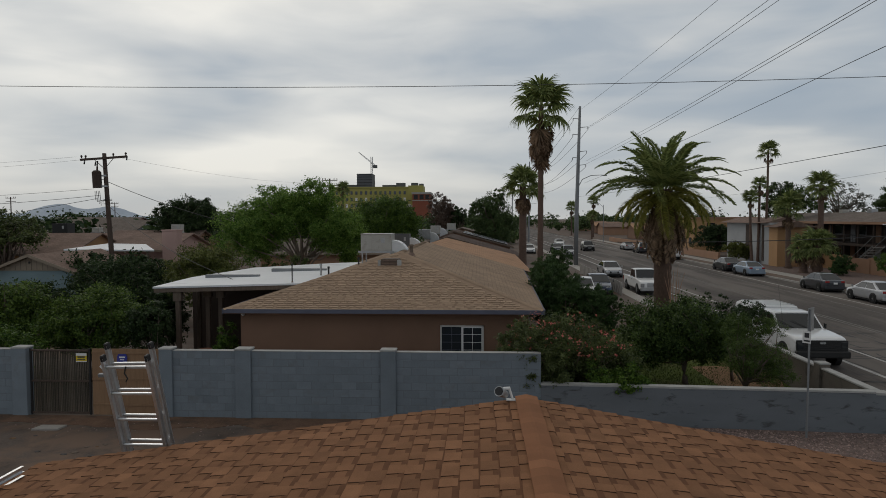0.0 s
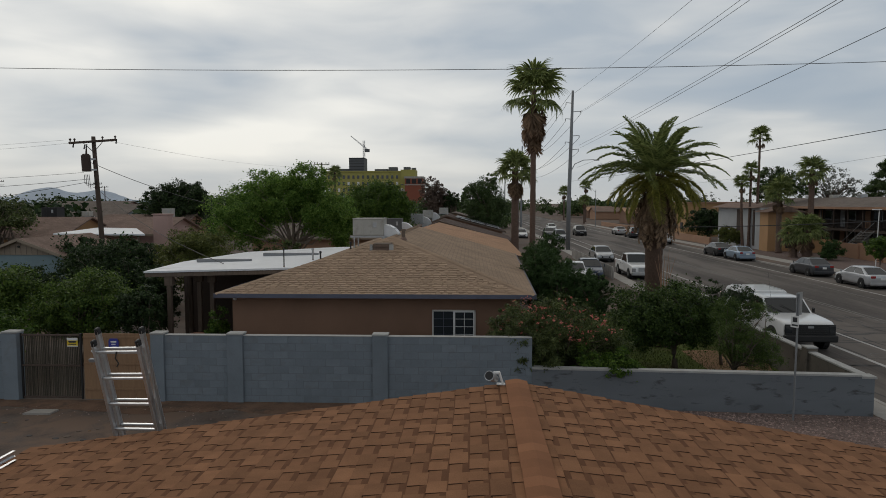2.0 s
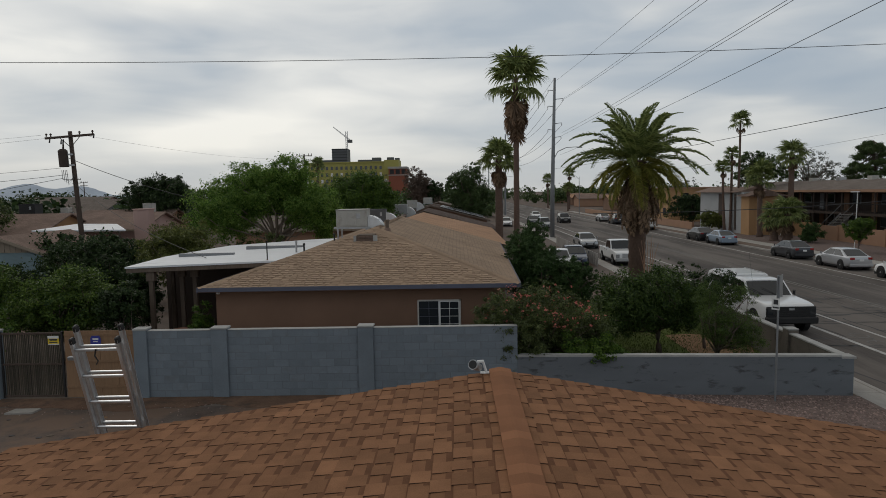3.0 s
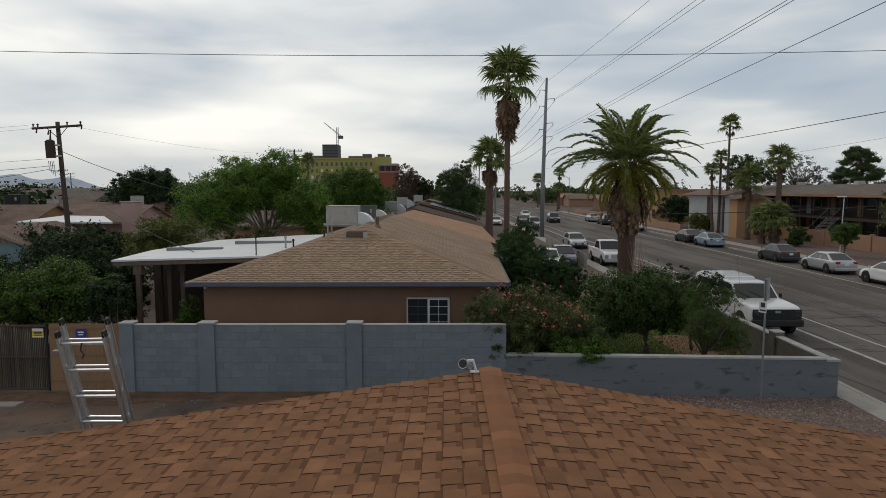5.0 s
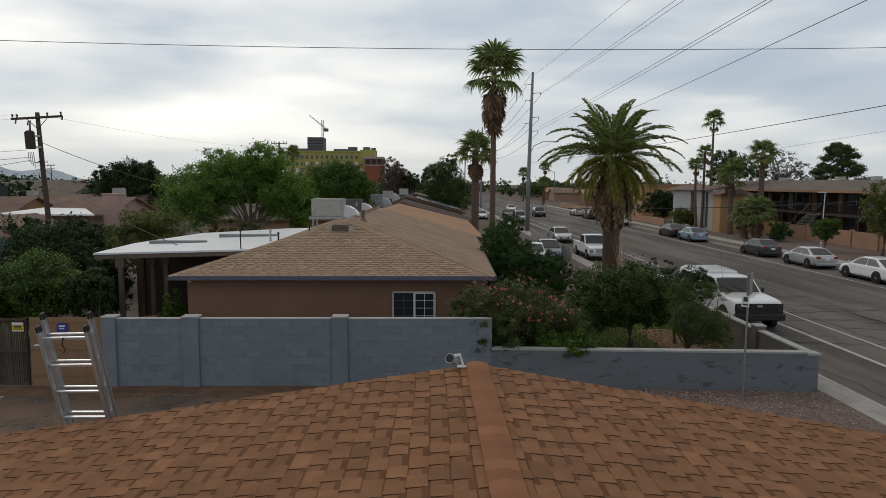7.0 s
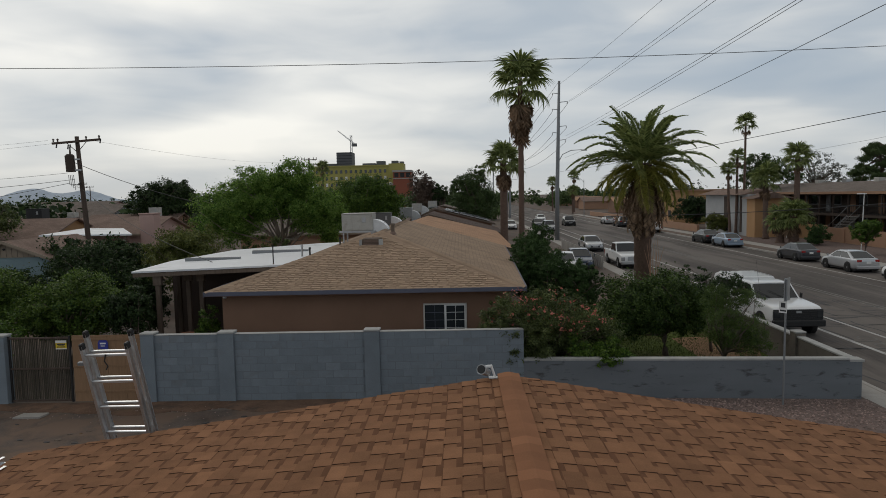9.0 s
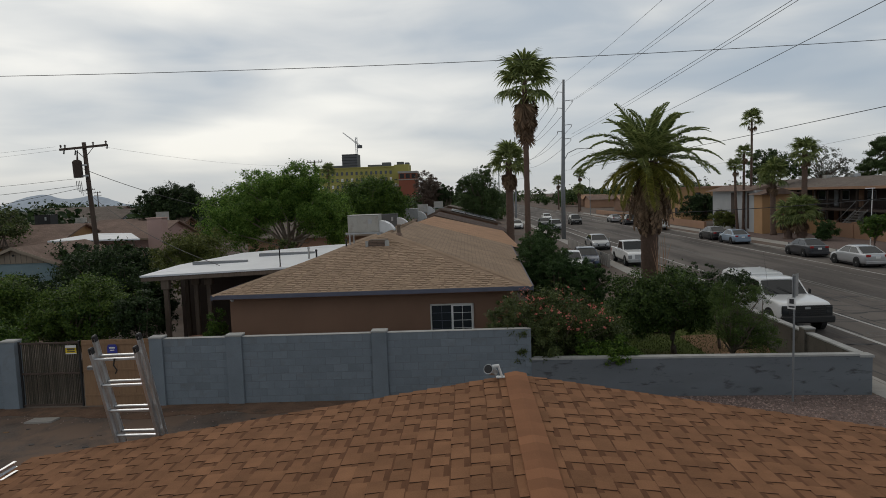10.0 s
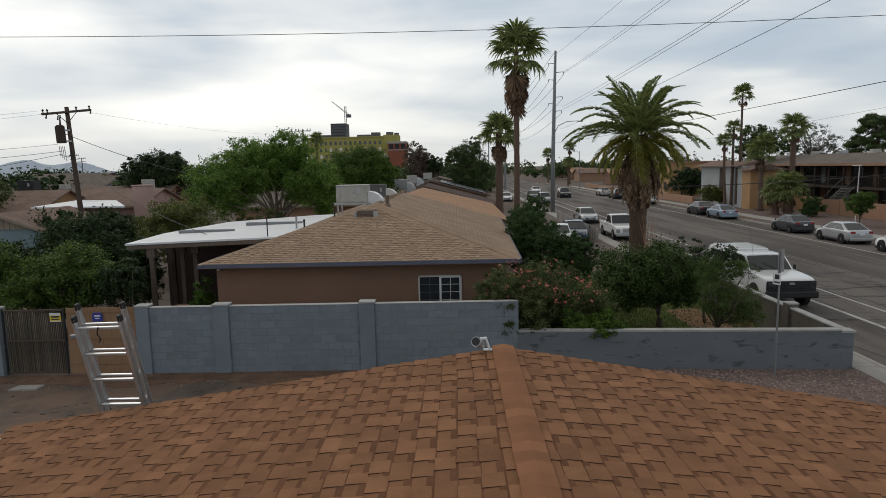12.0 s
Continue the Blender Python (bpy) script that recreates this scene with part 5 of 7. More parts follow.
tree("citrus_tree", "rounded dark green citrus tree in the front yard", "tree", (7.9, 22.1, -0.1), (7.9, 22.1, 0.95), 0.09,
     [(6.7, 22, 1.65, 1.05, 1.0, 0.95), (7.8, 22, 1.85, 1.1, 1.0, 0.9), (8.7, 22.1, 1.6, 0.85, 0.9, 0.8), (7.3, 21.8, 1.3, 1.0, 0.8, 0.6), (8.5, 21.9, 1.15, 0.7, 0.7, 0.45), (6.3, 21.8, 1.15, 0.7, 0.8, 0.7)], LEAF_YARD, 0.09, 620, 85, 26, "citrus trees")
tree("young_mesquite", "thin feathery young mesquite in the front yard", "tree", (8.68, 19.35, -0.1), (8.72, 19.35, 0.75), 0.075,
     [(8.65, 19.3, 1.55, 0.55, 0.55, 0.75), (9.25, 19.3, 1.35, 0.6, 0.55, 0.5), (8.5, 19.4, 2.2, 0.4, 0.4, 0.45), (9.45, 19.2, 0.9, 0.55, 0.5, 0.4), (9.3, 19.3, 2.25, 0.45, 0.4, 0.3)], LEAF_MESQUITE, 0.055, 330, 90, 27, aspect=0.3, twigs=6, spread=0.26, split=True)
tree("privet_shrub", "dark shrub with upright shoots beside the street wall", "shrub", (9.6, 22.6, -0.1), (9.6, 22.6, 1.2), 0.05,
     [(9.3, 22.6, 1.9, 0.7, 0.6, 0.65), (10.0, 22.6, 2.15, 0.5, 0.5, 0.45), (8.75, 22.8, 2.45, 0.2, 0.2, 0.5), (9.35, 22.8, 2.5, 0.18, 0.18, 0.45), (10.45, 22.5, 2.1, 0.35, 0.4, 0.4)], LEAF_DARK, 0.075, 170, 55, 28, twigs=4)
# across the street
tree("grey_tree", "sparse grey-leaved tree behind the apartments", "tree", (65, 120, 0), (65, 120, 7), 0.22,
     [(63, 120, 9.5, 2.4, 2, 3.2), (66.8, 120, 9, 2.4, 2, 2.8), (65, 120, 7, 3.4, 2, 2), (69, 120, 7.5, 1.6, 2, 2)], LEAF_GREY, 0.28, 180, 26, 29, spread=0.17, twigs=9)
pine_lobes = []
for k in range(26):
    f = k / 26
    reach, turn = 0.6 + 3.4 * (1 - f) ** 0.8, k * 2.4
    pine_lobes.append((66.8 + reach * math.cos(turn), 105 + reach * math.sin(turn), 4.6 + 7.6 * f + 0.25 * math.sin(5 * turn), 0.75 + 0.8 * (1 - f), 0.9, 0.45))
tree("pine_tree", "dark layered pine behind the apartments", "tree", (66.8, 105, 0), (66.8, 105, 12.2), 0.28, pine_lobes, LEAF_PINE, 0.2, 900, 100, 30, twigs=1, spread=0.5, fill=0.3)
tree("pine_tree", "pine crown behind the fan palms", "tree", (43, 92, 0), (43, 92, 7), 0.25,
     [(42, 92, 8.6, 2.2, 1.8, 1.5), (44.4, 92, 8.0, 2.2, 1.8, 1.4), (41.4, 92, 6.6, 1.8, 1.8, 1.2), (46.5, 92, 7.2, 1.6, 1.5, 0.9)], LEAF_PINE, 0.32, 220, 40, 31)
tree("round_shrub", "clipped dark round shrub by the tan fence", "shrub", (35.6, 64, -0.2), (35.6, 64, 0.8), 0.08,
     blobs_in(rg, 35.6, 64, 0.85, 1.35, 1.2, 1.1, 4), LEAF_JUNIPER, 0.16, 150, 55, 32)
tree("small_tree", "small round green tree by the fence", "tree", (34.2, 54.5, -0.2), (34.2, 54.5, 1.0), 0.08,
     blobs_in(rg, 34.2, 54.5, 1.75, 1.5, 1.3, 1.05, 5), LEAF_CITRUS, 0.16, 170, 55, 33)
tree("olive_tree", "fine-leaved olive-green tree at the apartment corner", "tree", (36, 50, -0.2), (36, 50, 2.2), 0.12,
     blobs_in(rg, 36, 50, 3.3, 2.2, 2.0, 2.3, 6), LEAF_OLIVE, 0.16, 260, 50, 34)
tree("hedge", "dark tangled shrubs across the street", "shrub", (36, 97, -0.2), (36, 97, 1.8), 0.1,
     blobs_in(rg, 36, 97, 2.4, 5.0, 2.5, 2.2, 7), LEAF_DARK, 0.3, 280, 50, 35)
tree("shrub", "green shrub in the far front garden", "shrub", (33.5, 84, -0.2), (33.5, 84, 1.0), 0.08,
     blobs_in(rg, 33.5, 84, 1.3, 2.2, 1.5, 1.3, 5), LEAF_OLIVE, 0.24, 150, 45, 36)


# ---- palms ----
def fan_leaf(rng, size, segs=25, dead=False):
    """A fan-shaped palm leaf: stalk along +x, blades spread from its end and bent down at their tips."""
    v, f = [], []
    st = size * 0.46
    w = 0.018 * size + 0.008
    v += [(0, -w, 0), (st, -w * 0.6, 0.03 * size), (st, w * 0.6, 0.03 * size), (0, w, 0)]
    f.append((0, 1, 2, 3))
    span = 1.15 if dead else 2.0
    for k in range(segs):
        a = (k / (segs - 1) - 0.5) * 2 * span * 0.95 + rng.normal(0, 0.03)
        ln = size * (0.64 - 0.14 * abs(a) / span) * rng.uniform(0.85, 1.1)
        bw = size * (0.036 if not dead else 0.032)
        ca, sa = math.cos(a), math.sin(a)
        fold = 0.02 * size * (1 if k % 2 else -1)
        drop = rng.uniform(0.10, 0.30) * size * (1.0 if not dead else 0.3)
        p0 = (st, 0, 0.03 * size)
        m1 = (st + ca * ln * 0.5 - sa * bw, sa * ln * 0.5 + ca * bw, 0.05 * size + fold)
        m2 = (st + ca * ln * 0.5 + sa * bw, sa * ln * 0.5 - ca * bw, 0.05 * size - fold)
        q1 = (st + ca * ln * 0.78 - sa * bw * 0.6, sa * ln * 0.78 + ca * bw * 0.6, 0.03 * size - drop * 0.35)
        q2 = (st + ca * ln * 0.78 + sa * bw * 0.6, sa * ln * 0.78 - ca * bw * 0.6, 0.03 * size - drop * 0.35)
        tip = (st + ca * ln * 0.93, sa * ln * 0.93, -drop)
        i = len(v)
        v += [p0, m1, m2, q1, q2, tip]
        f += [(i, i + 2, i + 1), (i + 1, i + 2, i + 4, i + 3), (i + 3, i + 4, i + 5)]
    return mesh_of("frond", v, f)


def feather_leaf(rng, length, leaflets=84, bend=0.9, ragged=0.0, width=0.42):
    """A feather palm leaf: a stalk arching along +x with narrow leaflets on both sides."""
    v, f = [], []
    n = 14
    pts = []
    for k in range(n + 1):
        s = k / n
        ang = 0.16 - bend * s ** 1.5
        pts.append((pts[-1][0] + math.cos(ang) * length / n, pts[-1][1] + math.sin(ang) * length / n) if pts else (0.0, 0.0))
    for k in range(n):
        w0, w1 = 0.045 * (1 - k / n) + 0.006, 0.045 * (1 - (k + 1) / n) + 0.006
        i = len(v)
        v += [(pts[k][0], -w0, pts[k][1]), (pts[k + 1][0], -w1, pts[k + 1][1]), (pts[k + 1][0], w1, pts[k + 1][1]), (pts[k][0], w0, pts[k][1])]
        f.append((i, i + 1, i + 2, i + 3))
    for k in range(leaflets):
        s = 0.10 + 0.90 * k / leaflets
        i = min(int(s * n), n - 1)
        u = s * n - i
        x, z = pts[i][0] * (1 - u) + pts[i + 1][0] * u, pts[i][1] * (1 - u) + pts[i + 1][1] * u
        dx, dz = pts[i + 1][0] - pts[i][0], pts[i + 1][1] - pts[i][1]
        q = math.hypot(dx, dz)
        dx, dz = dx / q, dz / q
        ll = width * (0.35 + 0.65 * math.sin(math.pi * min(1, 0.15 + s * 0.85)) ** 0.7) * rng.uniform(0.85, 1.12)
        for sd in (-1, 1):
            if rng.random() < ragged:
                continue
            fw = rng.uniform(0.55, 0.8)
            up_ = rng.uniform(-0.25, 0.35) - ragged * 0.8
            bw = 0.052
            e = (x + dx * ll * fw, sd * ll * 0.78, z + dz * ll * fw + ll * up_)
            i0 = len(v)
            v += [(x, 0, z), (x + dx * (ll * fw * 0.5 - bw) , sd * ll * 0.40, z + dz * ll * fw * 0.5 + ll * up_ * 0.6), e, (x + dx * (ll * fw * 0.5 + bw), sd * ll * 0.38, z + dz * ll * fw * 0.5 + ll * up_ * 0.6 + 0.01)]
            f.append((i0, i0 + 1, i0 + 2, i0 + 3))
    return mesh_of("frond", v, f)


def frond_at(name, me, parent, at, azim, pitch, scale=1.0, twist=0.0):
    ob = new(name, me)
    ob.parent = parent
    ob.matrix_local = Matrix.Translation(at) @ Matrix.Rotation(azim, 4, "Z") @ Matrix.Rotation(-pitch, 4, "Y") @ Matrix.Rotation(twist, 4, "X") @ Matrix.Scale(scale, 4)
    return ob


def palm_trunk(b, h, r0, r1, bow=0.0, rings=26):
    """A palm stem with uneven rings and a flared foot."""
    pts, rad = [], []
    for k in range(rings + 1):
        s = k / rings
        pts.append((bow * math.sin(s * 1.6), bow * 0.4 * s * s, h * s))
        rad.append((r0 + (r1 - r0) * s) * (1 + 0.35 * max(0, 0.06 - s) / 0.06) * (1.045 if k % 2 else 0.97))
    return tube(b, pts, rad, 12), pts[-1]


FAN_ME = [fan_leaf(np.random.default_rng(100 + k), 1.0) for k in range(4)]
FAN_DEAD = [fan_leaf(np.random.default_rng(110 + k), 1.0, 15, True) for k in range(3)]
for me in FAN_ME:
    me.materials.append(FROND)
for me in FAN_DEAD:
    me.materials.append(FROND_DEAD)


def fan_palm(at, height, r0, r1, leaf, green, skirt, label, seed, bow=0.0, skirt_len=2.0, group="fan palms"):
    """A fan palm: ringed trunk, a head of fan leaves and a skirt of dead ones hanging below."""
    rr = random.Random(seed)
    t = thing("fan_palm", label, "palm tree", group, at=at)
    b = B()
    b, top = palm_trunk(b, height, r0, r1, bow)
    part("trunk", b, PALM_BARK, t, smooth=True)
    for k in range(green):
        s = (k + 0.5) / green
        pitch = radians(80 - 104 * s ** 0.9 + rr.uniform(-9, 9))
        frond_at("frond", FAN_ME[k % 4], t, (top[0], top[1], top[2] - 0.25 * leaf * s), k * 2.39996 + rr.uniform(-0.2, 0.2), pitch, leaf * rr.uniform(0.85, 1.1), rr.uniform(-0.35, 0.35))
    for k in range(skirt):
        s = (k + rr.random()) / skirt
        frond_at("dead_frond", FAN_DEAD[k % 3], t, (top[0], top[1], top[2] - 0.25 * leaf - skirt_len * 0.62 * s), k * 2.39996 + rr.uniform(-0.3, 0.3), radians(-66 - 16 * s + rr.uniform(-8, 8)), leaf * rr.uniform(0.75, 1.05) * (1.0 - 0.25 * s), rr.uniform(-0.5, 0.5))
    return t


fan_palm((5.92, 52, -0.1), 14.2, 0.24, 0.19, 2.6, 20, 46, "very tall fan palm with a long skirt of dead fronds", 1, 0.03, 4.4)
fan_palm((4.95, 58, -0.1), 8.45, 0.36, 0.28, 1.95, 22, 24, "shorter stout fan palm beside the street", 2, 0.0, 1.8)
fan_palm((36.0, 82, -0.2), 13.7, 0.17, 0.12, 1.5, 15, 3, "slender tall fan palm with a small head", 3, 0.25, 0.5)
fan_palm((36.4, 70, -0.2), 8.9, 0.30, 0.26, 1.75, 22, 6, "sturdy fan palm in front of the apartments", 4, 0.1, 0.8)
fan_palm((34.7, 73, -0.2), 6.7, 0.30, 0.26, 1.95, 24, 8, "fan palm with a full round head by the tan wing", 5, -0.1, 1.0)
fan_palm((33.7, 80, -0.2), 8.0, 0.17, 0.13, 1.15, 22, 8, "thin leaning fan palm", 6, -0.35, 0.6)
fan_palm((34.6, 80.6, -0.2), 9.6, 0.17, 0.13, 1.15, 20, 12, "thin fan palm with a drooping head", 7, 0.1, 0.9)
fan_palm((34.4, 66.5, -0.2), 2.9, 0.40, 0.34, 1.9, 34, 14, "low fan palm with a wide head by the fence", 8, 0.0, 1.2)
fan_palm((33.6, 67.5, -0.2), 2.6, 0.40, 0.34, 1.6, 26, 12, "low fan palm with a wide head by the fence", 9, 0.0, 1.2)
fan_palm((30.6, 210, -0.2), 9.2, 0.25, 0.18, 2.1, 22, 10, "distant fan palm at the end of the street", 10, 0.0, 1.2)
fan_palm((34.0, 190, -0.2), 10.6, 0.22, 0.16, 1.9, 22, 8, "distant slender fan palm", 11, 0.0, 0.8)
fan_palm((31.0, 175, -0.2), 6.2, 0.25, 0.2, 1.9, 22, 10, "distant low fan palm", 12, 0.0, 1.2)
fan_palm((-28.3, 140, 0), 12.0, 0.25, 0.2, 1.8, 22, 8, "distant fan palm in front of the tall building", 13, 0.0, 0.8)

# the date palm in the front yard
rr = random.Random(9)
DATE_ME = [feather_leaf(np.random.default_rng(200 + k), 4.1, 104, bend=0.85 + 0.2 * k, width=0.46) for k in range(4)]
DATE_OLD = [feather_leaf(np.random.default_rng(210 + k), 3.2, 110, bend=1.25 + 0.25 * k, ragged=0.06, width=0.44) for k in range(2)]
DATE_DEAD = [feather_leaf(np.random.default_rng(220 + k), 2.4, 44, bend=0.35, ragged=0.45, width=0.30) for k in range(2)]
for mes, m in ((DATE_ME, FROND), (DATE_OLD, FROND_OLD), (DATE_DEAD, FROND_DEAD)):
    for me in mes:
        me.materials.append(m)
date = thing("date_palm", "stout date palm with a wide arching crown and brown skirt", "palm tree", at=(10.42, 34, -0.15))
bm = B()
bm, top = palm_trunk(bm, 6.95, 0.42, 0.46, 0.0, 30)
part("trunk", bm, DATE_BARK, date, smooth=True)
# cut leaf bases
bm = B()
for k in range(150):
    a, z = k * 2.39996, 3.2 + 3.1 * k / 150
    r = 0.45
    rod(bm, (r * math.cos(a), r * math.sin(a), z), ((r + 0.14) * math.cos(a), (r + 0.14) * math.sin(a), z + 0.22), 0.07, 0.025, 5)
part("leaf_base_stubble", bm, FROND_DEAD, date, "brown cut leaf bases", kind="stuff")
for k in range(74):
    s = (k + 0.5) / 74
    pitch = radians(86 - 165 * s + rr.uniform(-7, 7) if s < 0.34 else 30 - 74 * ((s - 0.34) / 0.66) ** 1.1 + rr.uniform(-7, 7))
    old = s > 0.60
    me = DATE_OLD[k % 2] if old else DATE_ME[(k * 3) % 4]
    frond_at("frond", me, date, (0.25 * math.cos(k * 2.4), 0.25 * math.sin(k * 2.4), 7.15 - 0.5 * s), k * 2.39996 + rr.uniform(-0.15, 0.15), pitch, rr.uniform(0.84, 1.02) * (0.82 + 0.12 * min(1, s * 2)), rr.uniform(-0.5, 0.5))
for k in range(48):
    s = k / 48
    frond_at("dead_frond", DATE_DEAD[k % 2], date, (0.45 * math.cos(k * 2.4), 0.45 * math.sin(k * 2.4), 6.25 - 0.8 * s), k * 2.39996, radians(-68 - 18 * s + rr.uniform(-7, 7)), rr.uniform(0.7, 1.05), rr.uniform(-0.6, 0.6))
# thin bare sucker beside the palm
twig = thing("bare_sapling", "thin bare tan sapling in front of the date palm", "sapling", at=(10.75, 33.2, -0.15))
for k in range(9):
    a = k * 0.7
    bm = B()
    tube(bm, [(0.03 * math.cos(a), 0.03 * math.sin(a), 0), (0.2 * math.cos(a), 0.2 * math.sin(a), 1.6), (0.55 * math.cos(a) * rr.uniform(0.4, 1), 0.4 * math.sin(a), rr.uniform(2.2, 3.3))], [0.03, 0.02, 0.006], 5)
    part("stem", bm, FENCE_TAN, twig)


# ---- vehicles: length along +y (front at +y), wheels on z = 0 ----
def loft(b, stations, n_side=3):
    """A body from cross-sections (y, half width low, half width high, z low, z high, rounding)."""
    rings = []
    for y, wl, wh, z0, z1, rd in stations:
        rd = min(rd, (z1 - z0) * 0.45, wh * 0.6)
        half = [(wl * 0.86, z0), (wl, z0 + min(0.10, (z1 - z0) * 0.3)), ((wl * 0.45 + wh * 0.55), z0 + (z1 - z0) * 0.55), (wh, z1 - rd), (wh - rd * 0.35, z1 - rd * 0.3), (wh - rd, z1)]
        ring = half + [(-x, z) for x, z in half[::-1]]
        rings.append([b.verts.new((x, y, z)) for x, z in ring])
    k = len(rings[0])
    for p, q in zip(rings, rings[1:]):
        for i in range(k):
            b.faces.new((p[i], p[(i + 1) % k], q[(i + 1) % k], q[i]))
    b.faces.new(rings[0])
    b.faces.new(rings[-1][::-1])
    bmesh.ops.recalc_face_normals(b, faces=b.faces)
    return b


def wheel(owner, x, y, r=0.33, w=0.22, rim_mat=METAL, spokes=6):
    s = 1 if x > 0 else -1
    b = B()
    prof = [(-w / 2, r * 0.70), (-w / 2, r * 0.93), (-w / 2 + 0.03, r), (w / 2 - 0.03, r), (w / 2, r * 0.93), (w / 2, r * 0.70)]
    n = 20
    rings = [[b.verts.new((x + px, y + pr * math.cos(2 * math.pi * k / n), r + pr * math.sin(2 * math.pi * k / n))) for px, pr in prof] for k in range(n)]
    for p, q in zip(rings, rings[1:] + rings[:1]):
        for i in range(len(prof) - 1):
            b.faces.new((p[i], p[i + 1], q[i + 1], q[i]))
    bmesh.ops.recalc_face_normals(b, faces=b.faces)
    tyre = part("wheel", b, RUBBER, owner, smooth=True)
    b = B()
    xo = x + s * (w / 2 - 0.03)
    rod(b, (x - s * 0.05, y, r), (xo - s * 0.02, y, r), r * 0.70, r * 0.70, 20)
    for k in range(spokes):
        a = 2 * math.pi * k / spokes
        box(b, -0.012, -0.035, 0.05, 0.03, 0.035, r * 0.70, 0.0, Matrix.Translation((xo - s * 0.012, y, r)) @ Matrix.Rotation(a, 4, "X"))
    rod(b, (xo - s * 0.03, y, r), (xo + s * 0.02, y, r), r * 0.2, r * 0.16, 10)
    part("rim", b, rim_mat, tyre)
    return tyre


def plate_poly(b, pts, t=0.012):
    """A thin panel through points, with a little thickness along its normal."""
    pts = [Vector(p) for p in pts]
    nrm = (pts[1] - pts[0]).cross(pts[2] - pts[0]).normalized() * t
    lo = [b.verts.new(p) for p in pts]
    hi = [b.verts.new(p + nrm) for p in pts]
    k = len(pts)
    b.faces.new(hi)
    b.faces.new(lo[::-1])
    for i in range(k):
        b.faces.new((lo[i], lo[(i + 1) % k], hi[(i + 1) % k], hi[i]))
    bmesh.ops.recalc_face_normals(b, faces=b.faces)
    return b


def car(kind, name, label, category, colour, at, turn, group="", rim=METAL, trim=None, front_black=False):
    """A car of a kind: 'sedan', 'suv', 'pickup' or 'truck' (a heavy pickup with a tall white shell on its bed)."""
    t = thing(name, label, category, group, at, turn)
    spec = {
        "sedan": dict(L=4.8, W=0.91, hood=0.90, deck=1.0, belt=0.94, roof=1.43, nose=0.70, ws=(1.28, 0.38), rw=(-0.98, -1.98), clear=0.20, r=0.33, fx=1.42, rx=-1.38),
        "suv": dict(L=4.7, W=0.93, hood=1.05, deck=1.12, belt=1.08, roof=1.68, nose=0.85, ws=(1.05, 0.35), rw=(-1.85, -2.2), clear=0.24, r=0.36, fx=1.40, rx=-1.38),
        "pickup": dict(L=5.6, W=0.96, hood=1.12, deck=1.10, belt=1.14, roof=1.80, nose=0.95, ws=(1.05, 0.40), rw=(-0.75, -0.95), clear=0.32, r=0.38, fx=1.85, rx=-1.65),
        "truck": dict(L=6.0, W=1.01, hood=1.24, deck=1.26, belt=1.26, roof=1.85, nose=1.12, ws=(1.35, 0.72), rw=(-0.55, -0.65), clear=0.42, r=0.41, fx=2.05, rx=-1.75),
    }[kind]
    L, W, belt, roof = spec["L"], spec["W"], spec["belt"], spec["roof"]
    h, c = L / 2, spec["clear"]
    big = kind in ("pickup", "truck")
    if big:
        st = [(h, W * 0.90, W * 0.86, c + 0.16, spec["nose"] * 0.96, 0.10), (h - 0.10, W * 0.98, W * 0.95, c + 0.06, spec["nose"] + 0.06, 0.10), (h - 0.5, W, W * 0.97, c, spec["hood"] - 0.02, 0.08),
              (spec["ws"][0], W, W * 0.97, c, spec["hood"] + 0.03, 0.06), (spec["ws"][0] - 0.05, W, W * 0.98, c, belt, 0.05), (spec["rw"][1], W, W * 0.98, c, belt, 0.05), (-h + 0.06, W, W * 0.98, c + 0.04, spec["deck"], 0.05), (-h, W * 0.98, W * 0.97, c + 0.10, spec["deck"] - 0.02, 0.05)]
    else:
        st = [(h, W * 0.72, W * 0.66, c + 0.12, spec["nose"] * 0.92, 0.12), (h - 0.14, W * 0.90, W * 0.84, c + 0.03, spec["nose"] + 0.04, 0.14), (h - 0.5, W * 0.98, W * 0.92, c, spec["hood"] - 0.06, 0.14),
              (spec["ws"][0], W, W * 0.93, c, spec["hood"] + 0.02, 0.10), (spec["ws"][0] - 0.3, W, W * 0.94, c, belt, 0.06), (-0.6, W, W * 0.94, c, belt + 0.02, 0.06),
              (spec["rw"][1], W, W * 0.93, c, spec["deck"] - 0.02, 0.09), (-h + 0.25, W * 0.96, W * 0.90, c + 0.02, spec["deck"], 0.12), (-h + 0.05, W * 0.88, W * 0.82, c + 0.10, spec["deck"] - 0.04, 0.12), (-h, W * 0.80, W * 0.76, c + 0.18, spec["deck"] - 0.14, 0.10)]
    b = loft(B(), st)
    body = part("body", b, colour, t, smooth=True)
    sub = body.modifiers.new("round", "SUBSURF")
    sub.levels = sub.render_levels = 2
    # cabin glass, roof and pillars
    wy0, wy1 = spec["ws"]
    ry1, ry0 = spec["rw"]
    wb, wt = W * 0.90, W * 0.70 if not big else W * 0.80
    z0, z1 = belt - 0.03, roof - 0.05
    lowc = [(wb, wy0, z0), (-wb, wy0, z0), (-wb, ry0, z0), (wb, ry0, z0)]
    topc = [(wt, wy1, z1), (-wt, wy1, z1), (-wt, ry1, z1), (wt, ry1, z1)]
    b = B()
    lo, hi = [b.verts.new(p) for p in lowc], [b.verts.new(p) for p in topc]
    for i in range(4):
        b.faces.new((lo[i], lo[(i + 1) % 4], hi[(i + 1) % 4], hi[i]))
    b.faces.new(hi)
    b.faces.new(lo[::-1])
    bmesh.ops.recalc_face_normals(b, faces=b.faces)
